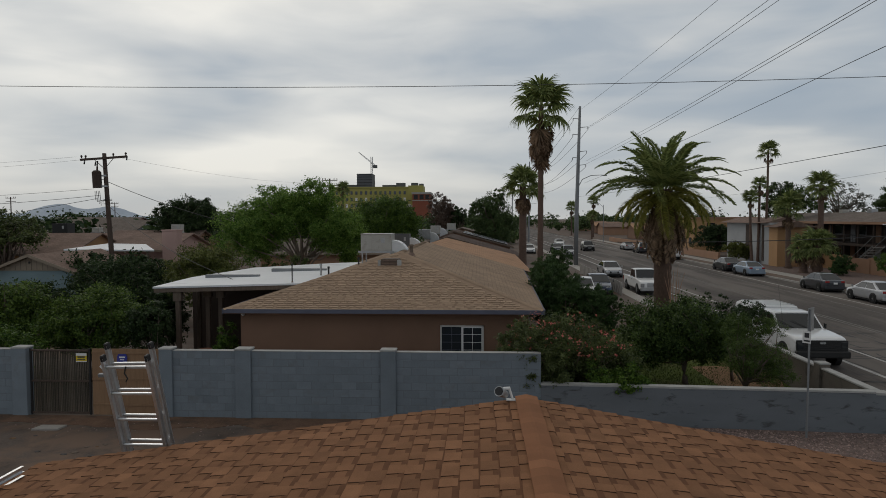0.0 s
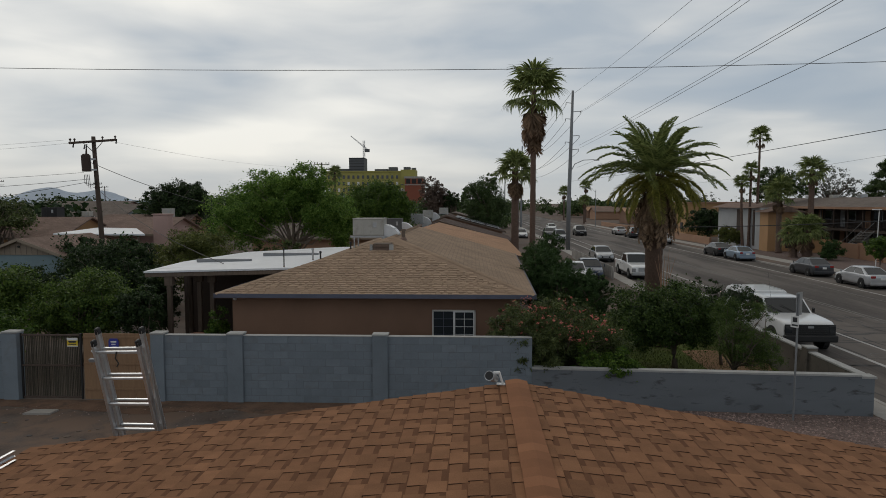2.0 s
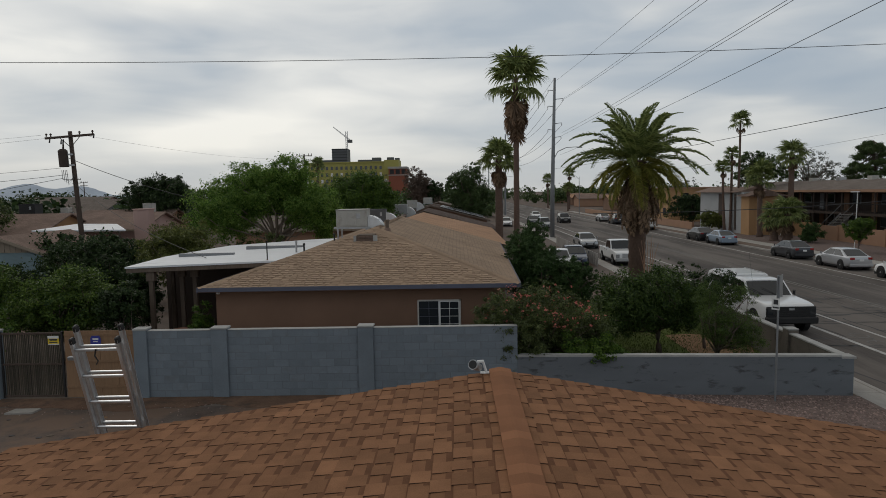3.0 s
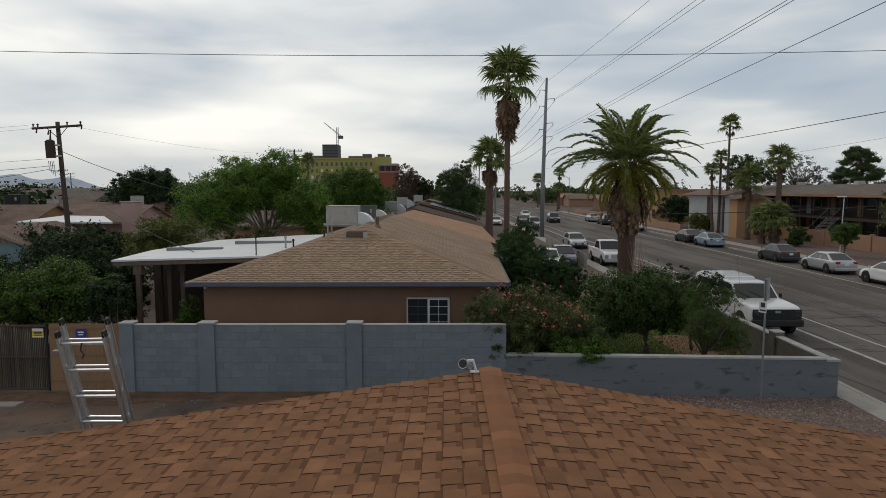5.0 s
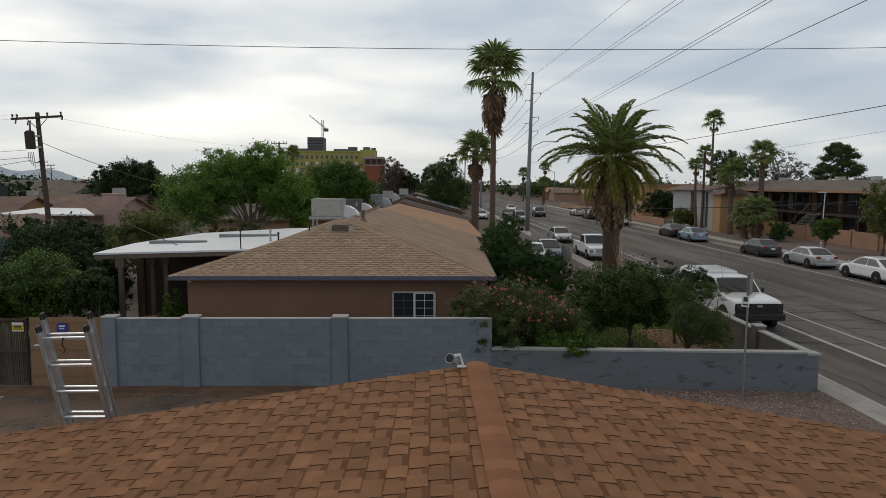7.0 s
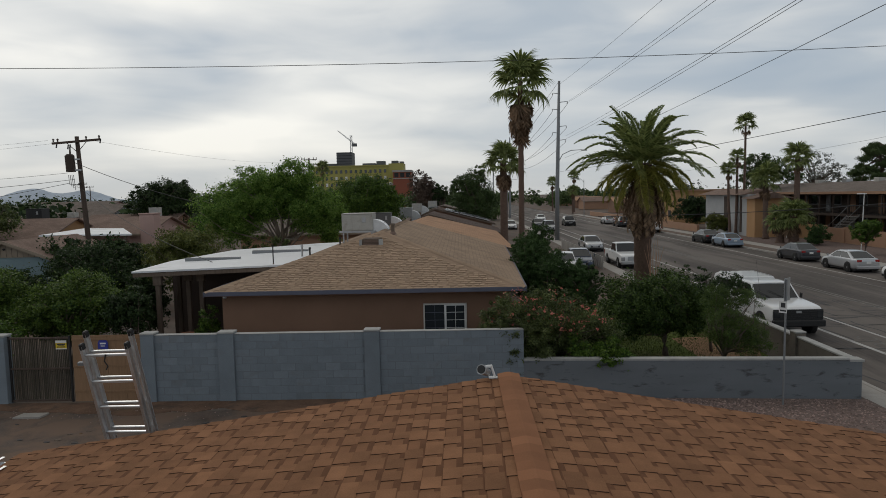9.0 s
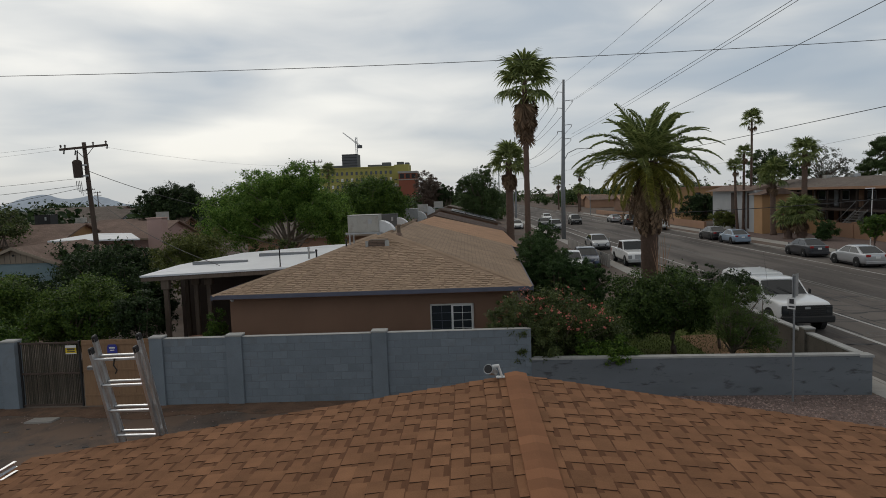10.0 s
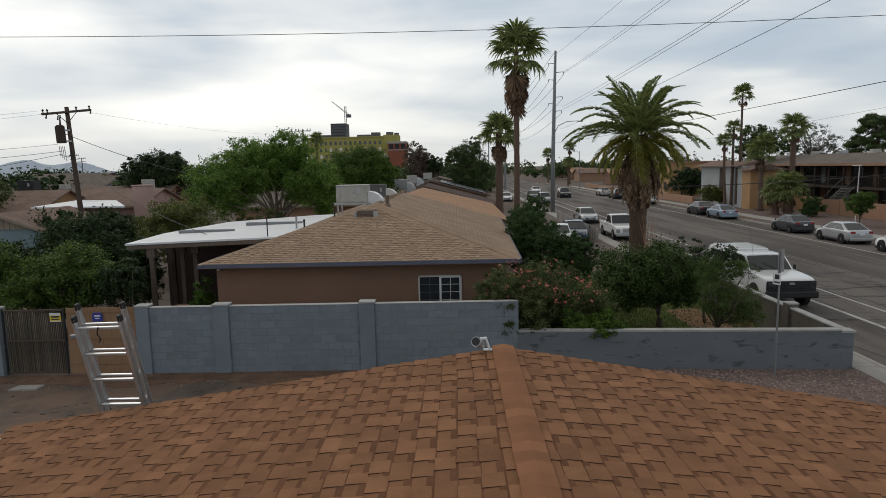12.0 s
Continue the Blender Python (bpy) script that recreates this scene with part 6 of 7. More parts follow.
    cabin = part("cabin", b, colour, t)

    def pane(nm, p, q, r_, s_, u0, u1, v0, v1):
        """A glass pane on the cabin side p-q (low) and s_-r_ (high), inset by fractions."""
        p, q, r_, s_ = Vector(p), Vector(q), Vector(r_), Vector(s_)
        def on(u, v):
            return p.lerp(q, u).lerp(s_.lerp(r_, u), v)
        g = [on(u0, v0), on(u1, v0), on(u1, v1), on(u0, v1)]
        mid = sum(g, Vector()) / 4
        nrm = (g[1] - g[0]).cross(g[2] - g[0]).normalized()
        if nrm.dot(mid - Vector((0, (wy0 + ry0) / 2, (z0 + z1) / 2))) < 0:
            g = g[::-1]
        bb = B()
        plate_poly(bb, g, 0.012)
        part(nm, bb, CAR_GLASS, cabin, "tinted glass")

    pane("windscreen", lowc[0], lowc[1], topc[1], topc[0], 0.04, 0.96, 0.06, 0.95)
    pane("rear_window", lowc[2], lowc[3], topc[3], topc[2], 0.06, 0.94, 0.14, 0.93)
    for a_, b_ in ((3, 0), (1, 2)):
        for u0, u1 in ((0.10, 0.49), (0.52, 0.93)) if a_ == 3 else ((0.07, 0.48), (0.51, 0.90)):
            pane("side_window", lowc[a_], lowc[b_], topc[b_], topc[a_], u0, u1, 0.10, 0.92)
    b = loft(B(), [(wy1 + 0.06, wt * 0.96, wt * 0.80, z1 - 0.01, z1 + 0.03, 0.02), (wy1 - 0.15, wt + 0.015, wt * 0.84, z1 - 0.03, roof, 0.04), ((wy1 + ry1) / 2, wt + 0.02, wt * 0.86, z1 - 0.03, roof + 0.015, 0.04), (ry1 + 0.12, wt + 0.015, wt * 0.84, z1 - 0.03, roof - 0.01, 0.04), (ry1 - 0.05, wt * 0.96, wt * 0.80, z1 - 0.02, z1 + 0.02, 0.02)])
    rf = part("roof", b, colour, t, smooth=True)
    sub = rf.modifiers.new("round", "SUBSURF")
    sub.levels = sub.render_levels = 2
    for s in (-1, 1):
        b = B()
        box(b, s * (W + 0.02) - 0.09 * (s < 0), wy0 - 0.42, belt - 0.02, s * (W + 0.02) + 0.09 * (s > 0) + 0.10 * (s > 0) - 0.10 * (s < 0), wy0 - 0.30, belt + 0.13, 0.02)
        part("mirror", b, colour if not front_black else BLACK, t)
        b = B()
        for zz, yy in ((belt - 0.16, wy1 - 0.35), (belt - 0.16, (wy1 + ry1) / 2 - 0.55)):
            box(b, s * W * 0.985 - 0.012, yy - 0.1, zz, s * W * 0.985 + 0.012, yy + 0.06, zz + 0.03, 0.004)
        part("door_handle", b, colour if not big else BLACK, t)
        # wheel arches
        for yy in (spec["fx"], spec["rx"]):
            b = B()
            rod(b, (s * (W * 0.80), yy, spec["r"]), (s * (W + 0.004), yy, spec["r"]), spec["r"] + 0.07, spec["r"] + 0.07, 22)
            part("wheel_arch", b, BLACK, t)
            wheel(t, s * (W - 0.09), yy, spec["r"], 0.24, rim)
        # lamps
        b = B()
        if big:
            box(b, s * W * 0.80 - 0.13, h - 0.08, spec["nose"] - 0.36, s * W * 0.80 + 0.13, h + 0.03, spec["nose"] - 0.08, 0.02)
        else:
            plate_poly(b, [(s * W * 0.36, h + 0.005, spec["nose"] - 0.10), (s * W * 0.74, h - 0.10, spec["nose"] - 0.08), (s * W * 0.90, h - 0.30, spec["nose"] + 0.03), (s * W * 0.50, h - 0.07, spec["nose"] + 0.02)], 0.03)
        part("headlight", b, GLASS if front_black else LAMP_WHITE, t)
        b = B()
        if big:
            box(b, s * W * 0.93 - 0.05, -h - 0.012, spec["deck"] - 0.42, s * W * 0.93 + 0.05, -h + 0.05, spec["deck"] - 0.06, 0.012)
        else:
            box(b, s * W * 0.66 - 0.17, -h - 0.006, spec["deck"] - 0.25, s * W * 0.66 + 0.14, -h + 0.12, spec["deck"] - 0.08, 0.03)
        part("tail_light", b, LAMP_RED, t)
    # bumpers, grille, plates
    dark = BLACK if front_black or not big else METAL
    b = B()
    if big:
        box(b, -W * 0.98, h - 0.06, c + 0.02, W * 0.98, h + 0.15, c + 0.28, 0.04)
    else:
        box(b, -W * 0.62, h - 0.05, c + 0.05, W * 0.62, h + 0.03, c + 0.18, 0.03)
    part("front_bumper", b, dark, t)
    b = B()
    gz0, gz1 = (c + 0.26, spec["nose"] - 0.03) if big else (c + 0.22, spec["nose"] - 0.12)
    gw = W * (0.93 if front_black else 0.45)
    box(b, -gw, h - 0.05, gz0, gw, h + 0.02, gz1, 0.015)
    grille = part("grille", b, BLACK if (front_black or not big) else METAL, t)
    for k in range(4):
        b = B()
        z = gz0 + (gz1 - gz0) * (k + 0.8) / 5
        box(b, -gw * 0.66, h + 0.0, z - 0.016, gw * 0.66, h + 0.034, z + 0.016, 0.005)
        part("grille_bar", b, BLACK if front_black else METAL, grille)
    b = B()
    box(b, -W * 0.9, -h - (0.14 if big else 0.03), c + 0.08, W * 0.9, -h + 0.06, c + 0.28, 0.03)
    part("rear_bumper", b, METAL if big else colour, t)
    b = B()
    zz = c + 0.45 if not big else c + 0.30
    box(b, -0.16, -h - (0.15 if big else 0.012), zz, 0.16, -h - (0.14 if big else 0.0), zz + 0.15, 0.002)
    part("number_plate", b, WHITE, t, "plain pale plate")
    b = B()
    box(b, -W * 0.9, -h + 0.25, c - 0.04, W * 0.9, h - 0.25, c + 0.10)
    part("underbody", b, BLACK, t)
    if kind == "pickup":
        # black sheet on the deck in place of the shaded inside of the bed
        b = B()
        box(b, -W * 0.86, -h + 0.12, spec["deck"] - 0.02, W * 0.86, spec["rw"][1] - 0.1, spec["deck"] + 0.006)
        part("bed_shade_sheet", b, BLACK, t)
        for s in (-1, 1):
            b = B()
            box(b, s * W * 0.94 - 0.05, -h + 0.03, spec["deck"] - 0.02, s * W * 0.94 + 0.05, spec["rw"][1] - 0.02, spec["deck"] + 0.05, 0.015)
            part("bed_rail", b, colour, t)
    if kind == "truck":
        b = loft(B(), [(-h + 0.02, W * 0.97, W * 0.86, spec["deck"] - 0.02, roof - 0.02, 0.12), (-h + 0.3, W * 0.98, W * 0.86, spec["deck"] - 0.02, roof + 0.06, 0.14), (-0.72, W * 0.98, W * 0.86, spec["deck"] - 0.02, roof + 0.06, 0.14), (-0.66, W * 0.97, W * 0.84, spec["deck"] - 0.02, roof + 0.02, 0.12)])
        shell = part("bed_shell", b, colour, t, "white fibreglass bed shell")
        for s in (-1, 1):
            b = B()
            box(b, s * W * 0.92 - 0.02, -h + 0.5, spec["deck"] + 0.16, s * W * 0.92 + 0.035, -0.95, roof - 0.12, 0.02)
            part("shell_window", b, CAR_GLASS, shell)
        b = B()
        for x in (-0.7, 0.7):
            box(b, x - 0.02, -h + 0.3, roof + 0.05, x + 0.02, -0.7, roof + 0.09, 0.008)
        part("roof_rail", b, METAL, t)
        b = B()
        rod(b, (0.75, 1.5, 1.3), (0.80, 1.1, 3.0), 0.006, 0.003, 5)
        part("aerial", b, BLACK, t)
        for s in (-1, 1):
            b = B()
            rod(b, (s * 0.25, spec["ws"][0] - 0.02, belt + 0.03), (s * 0.25 + 0.5, spec["ws"][0] - 0.28, belt + 0.30), 0.012, 0.008, 5)
            part("wiper", b, BLACK, t)
        b = B()
        box(b, -0.11, h + 0.03, gz0 + 0.28, 0.11, h + 0.045, gz0 + 0.36, 0.02)
        part("badge", b, METAL, grille, "oval badge")
    return t


Z = ROAD_Z
car("truck", "pickup_truck", "white heavy pickup with a bed shell and black grille", "truck", CAR_WHITE, (13.95, 28.42, Z), 180, front_black=True)
car("pickup", "pickup_truck", "white pickup truck parked behind the date palm", "truck", CAR_WHITE, (13.85, 51.5, Z), 180, "parked cars")
car("sedan", "car", "dark blue car parked in the neighbour's front yard", "car", CAR_NAVY, (9.9, 49.2, -0.19), 175)
car("sedan", "car", "small white car in the neighbour's drive", "car", CAR_WHITE, (8.3, 46.2, -0.17), 172)
car("sedan", "car", "silver sedan parked along the kerb", "car", CAR_SILVER, (14.0, 65.5, Z), 180, "parked cars")
car("sedan", "car", "white police-style sedan parked at the far kerb", "car", CAR_WHITE, (27.95, 39.1, Z), 0, "parked cars", METAL)
car("sedan", "car", "silver sedan with five-spoke wheels at the far kerb", "car", CAR_SILVER, (27.9, 46.0, Z), 0, "parked cars").scale = (0.95, 0.93, 0.97)
car("sedan", "car", "charcoal sedan parked at the far kerb", "car", CAR_DARK, (27.95, 52.95, Z), 0, "parked cars").scale = (0.92, 0.86, 0.96)
car("sedan", "car", "pale blue sedan parked at the far kerb", "car", CAR_BLUE, (27.85, 66.6, Z), 0, "parked cars").scale = (0.95, 0.91, 0.97)
car("sedan", "car", "black coupe parked at the far kerb", "car", CAR_BLACK, (27.85, 72.2, Z), 0, "parked cars").scale = (0.97, 0.94, 0.98)
car("pickup", "pickup_truck", "white pickup parked at the far kerb", "truck", CAR_WHITE, (27.5, 92.5, Z), 0, "parked cars")
car("suv", "car", "dark car parked far along the kerb", "car", CAR_DARK, (27.5, 108.0, Z), 0, "parked cars")
car("sedan", "car", "silver car parked far along the kerb", "car", CAR_SILVER, (27.5, 118.0, Z), 0, "parked cars")
car("suv", "car", "black off-road car driving away down the street", "car", CAR_BLACK, (20.0, 115.0, Z), 180)
car("sedan", "car", "white car far down the street", "car", CAR_WHITE, (17.5, 135.0, Z), 180)
car("suv", "car", "silver car far down the street", "car", CAR_SILVER, (14.3, 98.0, Z), 180)
car("sedan", "car", "dark car far down the street", "car", CAR_DARK, (14.3, 112.0, Z), 180)
car("sedan", "car", "white car in a far drive", "car", CAR_WHITE, (9.0, 104.0, -0.19), 180)

# ---- poles, street lamps and wires ----
spole = thing("power_pole", "tall grey steel power pole with crossarms beside the street", "utility pole", at=(12.55, 78, -0.19))
bm = B()
tube(bm, [(0, 0, -0.2), (0.05, 0, 6), (0.2, 0, 12), (0.36, 0, 18.6)], [0.27, 0.24, 0.20, 0.14], 12)
part("pole", bm, STEEL_POLE, spole, smooth=True)
ARMS = ((-0.75, 17.15), (1.0, 16.15), (-0.75, 15.3), (0.9, 13.35), (-0.7, 12.6), (0.85, 11.75))
for dx, z in ARMS:
    b = B()
    x0 = 0.36 * z / 18.6
    rod(b, (x0, 0, z), (x0 + dx, 0, z + 0.08), 0.045, 0.03, 6)
    arm = part("crossarm", b, STEEL_POLE, spole)
    b = B()
    for k in range(5):
        rod(b, (x0 + dx, 0, z + 0.05 - 0.05 * k), (x0 + dx, 0, z + 0.02 - 0.05 * k), 0.05, 0.05, 8)
    part("insulator", b, POLE_WOOD, arm)
b = B()
tube(b, [(0.15, 0, 9.1), (0.7, 0, 10.1), (1.7, 0, 10.55), (3.0, 0, 10.6)], [0.05, 0.045, 0.04, 0.035], 8)
arm = part("lamp_arm", b, STEEL_POLE, spole)
b = B()
box(b, 2.9, -0.1, 10.48, 3.55, 0.1, 10.62, 0.03)
part("lamp_head", b, METAL, arm)


def street_lamp(x, y, h, reach):
    t = thing("street_lamp", "steel street lamp with a curved arm", "street lamp", "street lamps", at=(x, y, -0.19))
    b = B()
    rod(b, (0, 0, 0), (0, 0, h), 0.09, 0.06, 8)
    part("pole", b, STEEL_POLE, t)
    b = B()
    tube(b, [(0, 0, h - 0.6), (reach * 0.3, 0, h + 0.3), (reach, 0, h + 0.5)], [0.04, 0.035, 0.03], 6)
    part("lamp_arm", b, STEEL_POLE, t)
    b = B()
    box(b, reach - 0.1, -0.1, h + 0.4, reach + 0.6, 0.1, h + 0.54, 0.03)
    part("lamp_head", b, METAL, t)


street_lamp(29.3, 150, 8.5, -3.0)
street_lamp(11.9, 150, 8.5, 3.0)
for y, x in ((150, 12.4), (225, 12.4), (310, 12.4)):
    t = thing("power_pole", "distant steel power pole along the street", "utility pole", "street poles", at=(x, y, -0.19))
    b = B()
    rod(b, (0, 0, 0), (0.2, 0, 18.4), 0.24, 0.13, 10)
    part("pole", b, STEEL_POLE, t)
    for dx, z in ARMS[:4]:
        b = B()
        rod(b, (0.15, 0, z), (0.15 + dx, 0, z + 0.08), 0.05, 0.04, 6)
        part("crossarm", b, STEEL_POLE, t)


def wire(p, q, sag, r=0.012, label="black overhead power cable", n=28, name="overhead_wire"):
    p, q = Vector(p), Vector(q)
    pts = [p.lerp(q, k / n) - Vector((0, 0, sag * 4 * (k / n) * (1 - k / n))) for k in range(n + 1)]
    b = B()
    tube(b, pts, [r] * (n + 1), 5)
    return tagged(part(name, b, CABLE), label, "cable", "overhead wires")


for dx, z in ARMS:
    x = 12.55 + 0.36 * z / 18.6 + dx
    wire((x, 78, z - 0.4), (x, 150, z - 0.4), 1.3, 0.022)
    wire((x, 150, z - 0.4), (x, 225, z - 0.4), 1.3, 0.028)
wire((12.9, 78, 18.4), (12.7, 150, 18.4), 0.9, 0.02)


# street wires coming back over the viewer
def street_wire(x, z, y_at, z_at, sag=0.5, r=0.011):
    """A wire from the steel pole that passes x = 12.5 at a given place and goes on beyond the viewer."""
    s = (78 - y_at) / 88
    z_end = z + (z_at - z + 4 * sag * s * (1 - s)) / s
    wire((x, 78, z), (x + (12.5 - x) / s, -10, z_end), sag, r)


street_wire(12.9, 18.0, 40.5, 16.0)
street_wire(13.75, 15.95, 32.9, 13.98)
street_wire(13.70, 15.80, 31.8, 13.70)
street_wire(13.72, 12.1, 24.1, 11.64, 0.35)
street_wire(13.65, 11.7, 23.6, 11.52, 0.35)
street_wire(13.5, 9.5, 18.6, 10.19, 0.35)
street_wire(12.9, 7.9, 17.2, 7.38, 0.3)
wire((30.5, 130, 8.0), (30.5, 25, 9.6), 0.8, 0.009)
wire((-40, 30, 12.32), (45.6, 30, 12.32), 1.01, 0.014, "single thin wire crossing high over the yards", 40)
wire((11.5, 50, 3.55), (48, 50, 5.35), 0.55, 0.028, "thick dark communication cable crossing the street", 30)

# wooden pole with transformer
lp = thing("utility_pole", "leaning wooden utility pole with crossarm and transformer", "utility pole", at=(-21.22, 40, 0))
bm = B()
tube(bm, [(-0.53, 0, -0.2), (-0.68, 0, 3.25), (-0.85, 0, 6.5), (-0.98, 0, 9.5)], [0.17, 0.155, 0.14, 0.12], 10)
part("pole", bm, POLE_WOOD, lp, smooth=True)
bm = B()
box(bm, -1.5, -0.07, -0.06, 1.5, 0.07, 0.07, 0.01, Matrix.Translation((-0.93, -0.16, 9.18)) @ Matrix.Rotation(radians(-3.5), 4, "Y"))
arm = part("crossarm", bm, POLE_WOOD, lp)
for s in (-1, 1):
    b = B()
    rod(b, (-0.9 + 0.02 * s, -0.14, 8.55), (-0.93 + 0.62 * s, -0.15, 9.14 + 0.03 * s), 0.022, 0.022, 6)
    part("brace", b, POLE_WOOD, lp)
for dx, dz in ((-1.42, -0.05), (-1.15, -0.05), (0.62, 0.06), (1.42, 0.10)):
    b = B()
    rod(b, (-0.93 + dx, -0.16, 9.24 + dz), (-0.93 + dx, -0.16, 9.44 + dz), 0.045, 0.03, 8)
    rod(b, (-0.93 + dx, -0.16, 9.34 + dz), (-0.93 + dx, -0.16, 9.40 + dz), 0.07, 0.07, 8)
    part("insulator", b, POLE_WOOD, arm)
for dx, dz in ((-1.25, -0.34), (-0.55, -0.44), (-0.42, -0.40), (1.47, -0.12)):
    b = B()
    rod(b, (-0.93 + dx, -0.18, 9.16 + dz), (-0.93 + dx + 0.05, -0.18, 9.42 + dz), 0.05, 0.04, 6)
    part("fuse", b, BLACK, arm)
bm = B()
rod(bm, (-1.30, -0.28, 7.35), (-1.34, -0.28, 8.32), 0.27, 0.27, 18)
rod(bm, (-1.34, -0.28, 8.32), (-1.345, -0.28, 8.42), 0.27, 0.16, 18)
tr = part("transformer", bm, APT_DARK, lp, "dark grey cylindrical transformer")
bm = B()
rod(bm, (-1.3, -0.28, 8.4), (-1.28, -0.28, 8.75), 0.06, 0.04, 8)
part("bushing", bm, POLE_WOOD, tr)
bm = B()
box(bm, -1.05, -0.3, 7.4, -0.72, -0.18, 7.5)
box(bm, -1.05, -0.3, 8.05, -0.78, -0.18, 8.15)
part("bracket", bm, METAL, tr)
for k in range(4):
    b = B()
    tube(b, [(-1.4 + 0.1 * k, -0.4, 7.15), (-1.35 + 0.12 * k, -0.45, 6.6 - 0.12 * k), (-0.75, -0.2, 6.55 + 0.1 * k)], [0.018] * 3, 5)
    part("lead", b, CABLE, lp)
wire((-22.4, 40, 7.9), (-8.5, 37.2, 4.3), 0.5, 0.018, "black service cable from the pole into the trees")
wire((-22.5, 40, 6.9), (-48, 37, 6.2), 0.5, 0.013)
wire((-22.7, 40, 6.7), (-40, 26, 3.0), 0.3, 0.013)
wire((-24.0, 40, 9.3), (-62, 44, 9.4), 0.6, 0.006)
wire((-23.8, 40, 9.1), (-62, 44, 9.1), 0.7, 0.006)
wire((-22.9, 40, 7.3), (-58, 41, 7.2), 0.6, 0.010)
wire((-21.1, 40, 9.2), (-22.9, 110, 11.8), 0.8, 0.006)
wire((-22.2, 40, 6.4), (-8, 24.0, 3.16), 0.4, 0.012, "thin cable hanging to the patio roof")
for x, y, h, sp in ((-24.2, 110, 12.2, 2.6), (-118, 160, 11.2, 2.6), (-92.5, 160, 10.5, 2.2), (-108, 190, 10.5, 2.2)):
    t = thing("utility_pole", "distant wooden utility pole with a crossarm", "utility pole", "distant poles", at=(x, y, 0))
    b = B()
    rod(b, (0, 0, 0), (0, 0, h), 0.16, 0.12, 8)
    part("pole", b, POLE_WOOD, t)
    for dz in (0.35, 1.2):
        b = B()
        box(b, -sp / 2, -0.08, h - dz, sp / 2, 0.08, h - dz + 0.12)
        part("crossarm", b, POLE_WOOD, t)
    for s in (-1, -0.6, 0.6, 1):
        b = B()
        rod(b, (s * sp / 2.1, 0, h - 0.25), (s * sp / 2.1, 0, h + 0.1), 0.06, 0.05, 6)
        part("insulator", b, POLE_WOOD, t)


# ---- the row of houses beyond ----
def gable_house(name, label, x0, x1, y0, y1, eave, ridge, rx, wall_mat, roof_mat, over=0.4, group="row houses", fascia=POST_WOOD):
    """A one-storey house with its ridge along y."""
    t = thing(name, label, "house", group)
    b = B()
    prism(b, [(x0, -0.2), (x1, -0.2), (x1, eave - 0.1), (rx, ridge - 0.15), (x0, eave - 0.1)], "y", y0, y1)
    part("wall", b, wall_mat, t)
    sl, sr = (ridge - eave) / (rx - x0), (ridge - eave) / (x1 - rx)
    for xe, ze in ((x0 - over, eave - over * sl), (x1 + over, eave - over * sr)):
        b = B()
        slab(b, [(rx, y0 - over, ridge), (rx, y1 + over, ridge), (xe, y1 + over, ze), (xe, y0 - over, ze)], 0.09)
        part("roof", b, roof_mat, t)
        b = B()
        slab(b, [(rx, y0 - over - 0.03, ridge + 0.012), (rx, y0 - over, ridge + 0.012), (xe, y0 - over, ze + 0.012), (xe, y0 - over - 0.03, ze + 0.012)], 0.16)
        part("rake_board", b, fascia, t)
    return t


h2 = gable_house("house", "single-storey house with a pinkish tan shingle gable roof", -6.0, 3.75, 36.6, 55.0, 2.42, 3.74, -1.62, HOUSE_BROWN, ROOF_TAN)
b = B()
slab(b, [(-1.62, 36.14, 3.79), (-1.62, 36.5, 3.79), (4.15, 36.5, 2.37), (4.15, 36.14, 2.37)], 0.05)
part("rake_shingles", b, ROOF_DARK, h2, "dark worn edge shingles")
gable_house("house", "house with a dark brown roof further along the row", -6.0, 4.7, 60.0, 71.0, 1.95, 3.74, -1.8, HOUSE_BROWN, ROOF_DARK)
h3 = gable_house("house", "house with solar panels on its dark roof", -6.0, 4.7, 76.0, 88.0, 2.18, 3.92, -1.8, HOUSE_BROWN, ROOF_DARK)
gable_house("house", "pale house at the far end of the row", -6.0, 4.0, 94.0, 106.0, 2.6, 4.0, -1.4, FENCE_TAN, ROOF_GREY)
for k in range(5):
    for j in range(3):
        y = 75.9 + k * 1.75
        xa, xb = -0.7 + 1.75 * j, -0.7 + 1.75 * j + 1.65
        za, zb = 4.08 - 0.268 * (xa + 1.8), 4.08 - 0.268 * (xb + 1.8)
        b = B()
        slab(b, [(xa, y, za), (xa, y + 1.65, za), (xb, y + 1.65, zb), (xb, y, zb)], 0.05)
        p = part("solar_panel", b, SOLAR, h3, "dark framed solar panel")
        b = B()
        slab(b, [(xa, y - 0.02, za + 0.006), (xa, y, za + 0.006), (xb, y, zb + 0.006), (xb, y - 0.02, zb + 0.006)], 0.06)
        part("panel_edge", b, ALUMINIUM, p)
rooftop_unit((-4.3, 46.0, 3.25), (1.15, 1.0, 0.9), "grey packaged air conditioner on a neighbouring roof", True, DARK_CONCRETE)
rooftop_unit((-4.2, 64.0, 3.3), (1.2, 1.0, 0.85), "rooftop air conditioner further along the row", True, METAL)
rooftop_unit((-4.2, 80.0, 3.45), (1.2, 1.0, 0.9), "rooftop air conditioner further along the row", True, AC_GREY)
rooftop_unit((-2.4, 83.0, 3.9), (1.1, 1.0, 0.7), "small rooftop air conditioner far along the row", False, AC_GREY)
# white fence and small things along the far front yards
fence = thing("picket_fence", "low white fence along the neighbour's front yard", "fence", at=(0, 0, 0))
for k in range(26):
    b = B()
    y = 47.5 + k * 0.75
    box(b, 11.3, y, -0.2, 11.36, y + 0.5, 0.75, 0.01)
    part("slat", b, CONCRETE, fence)
b = B()
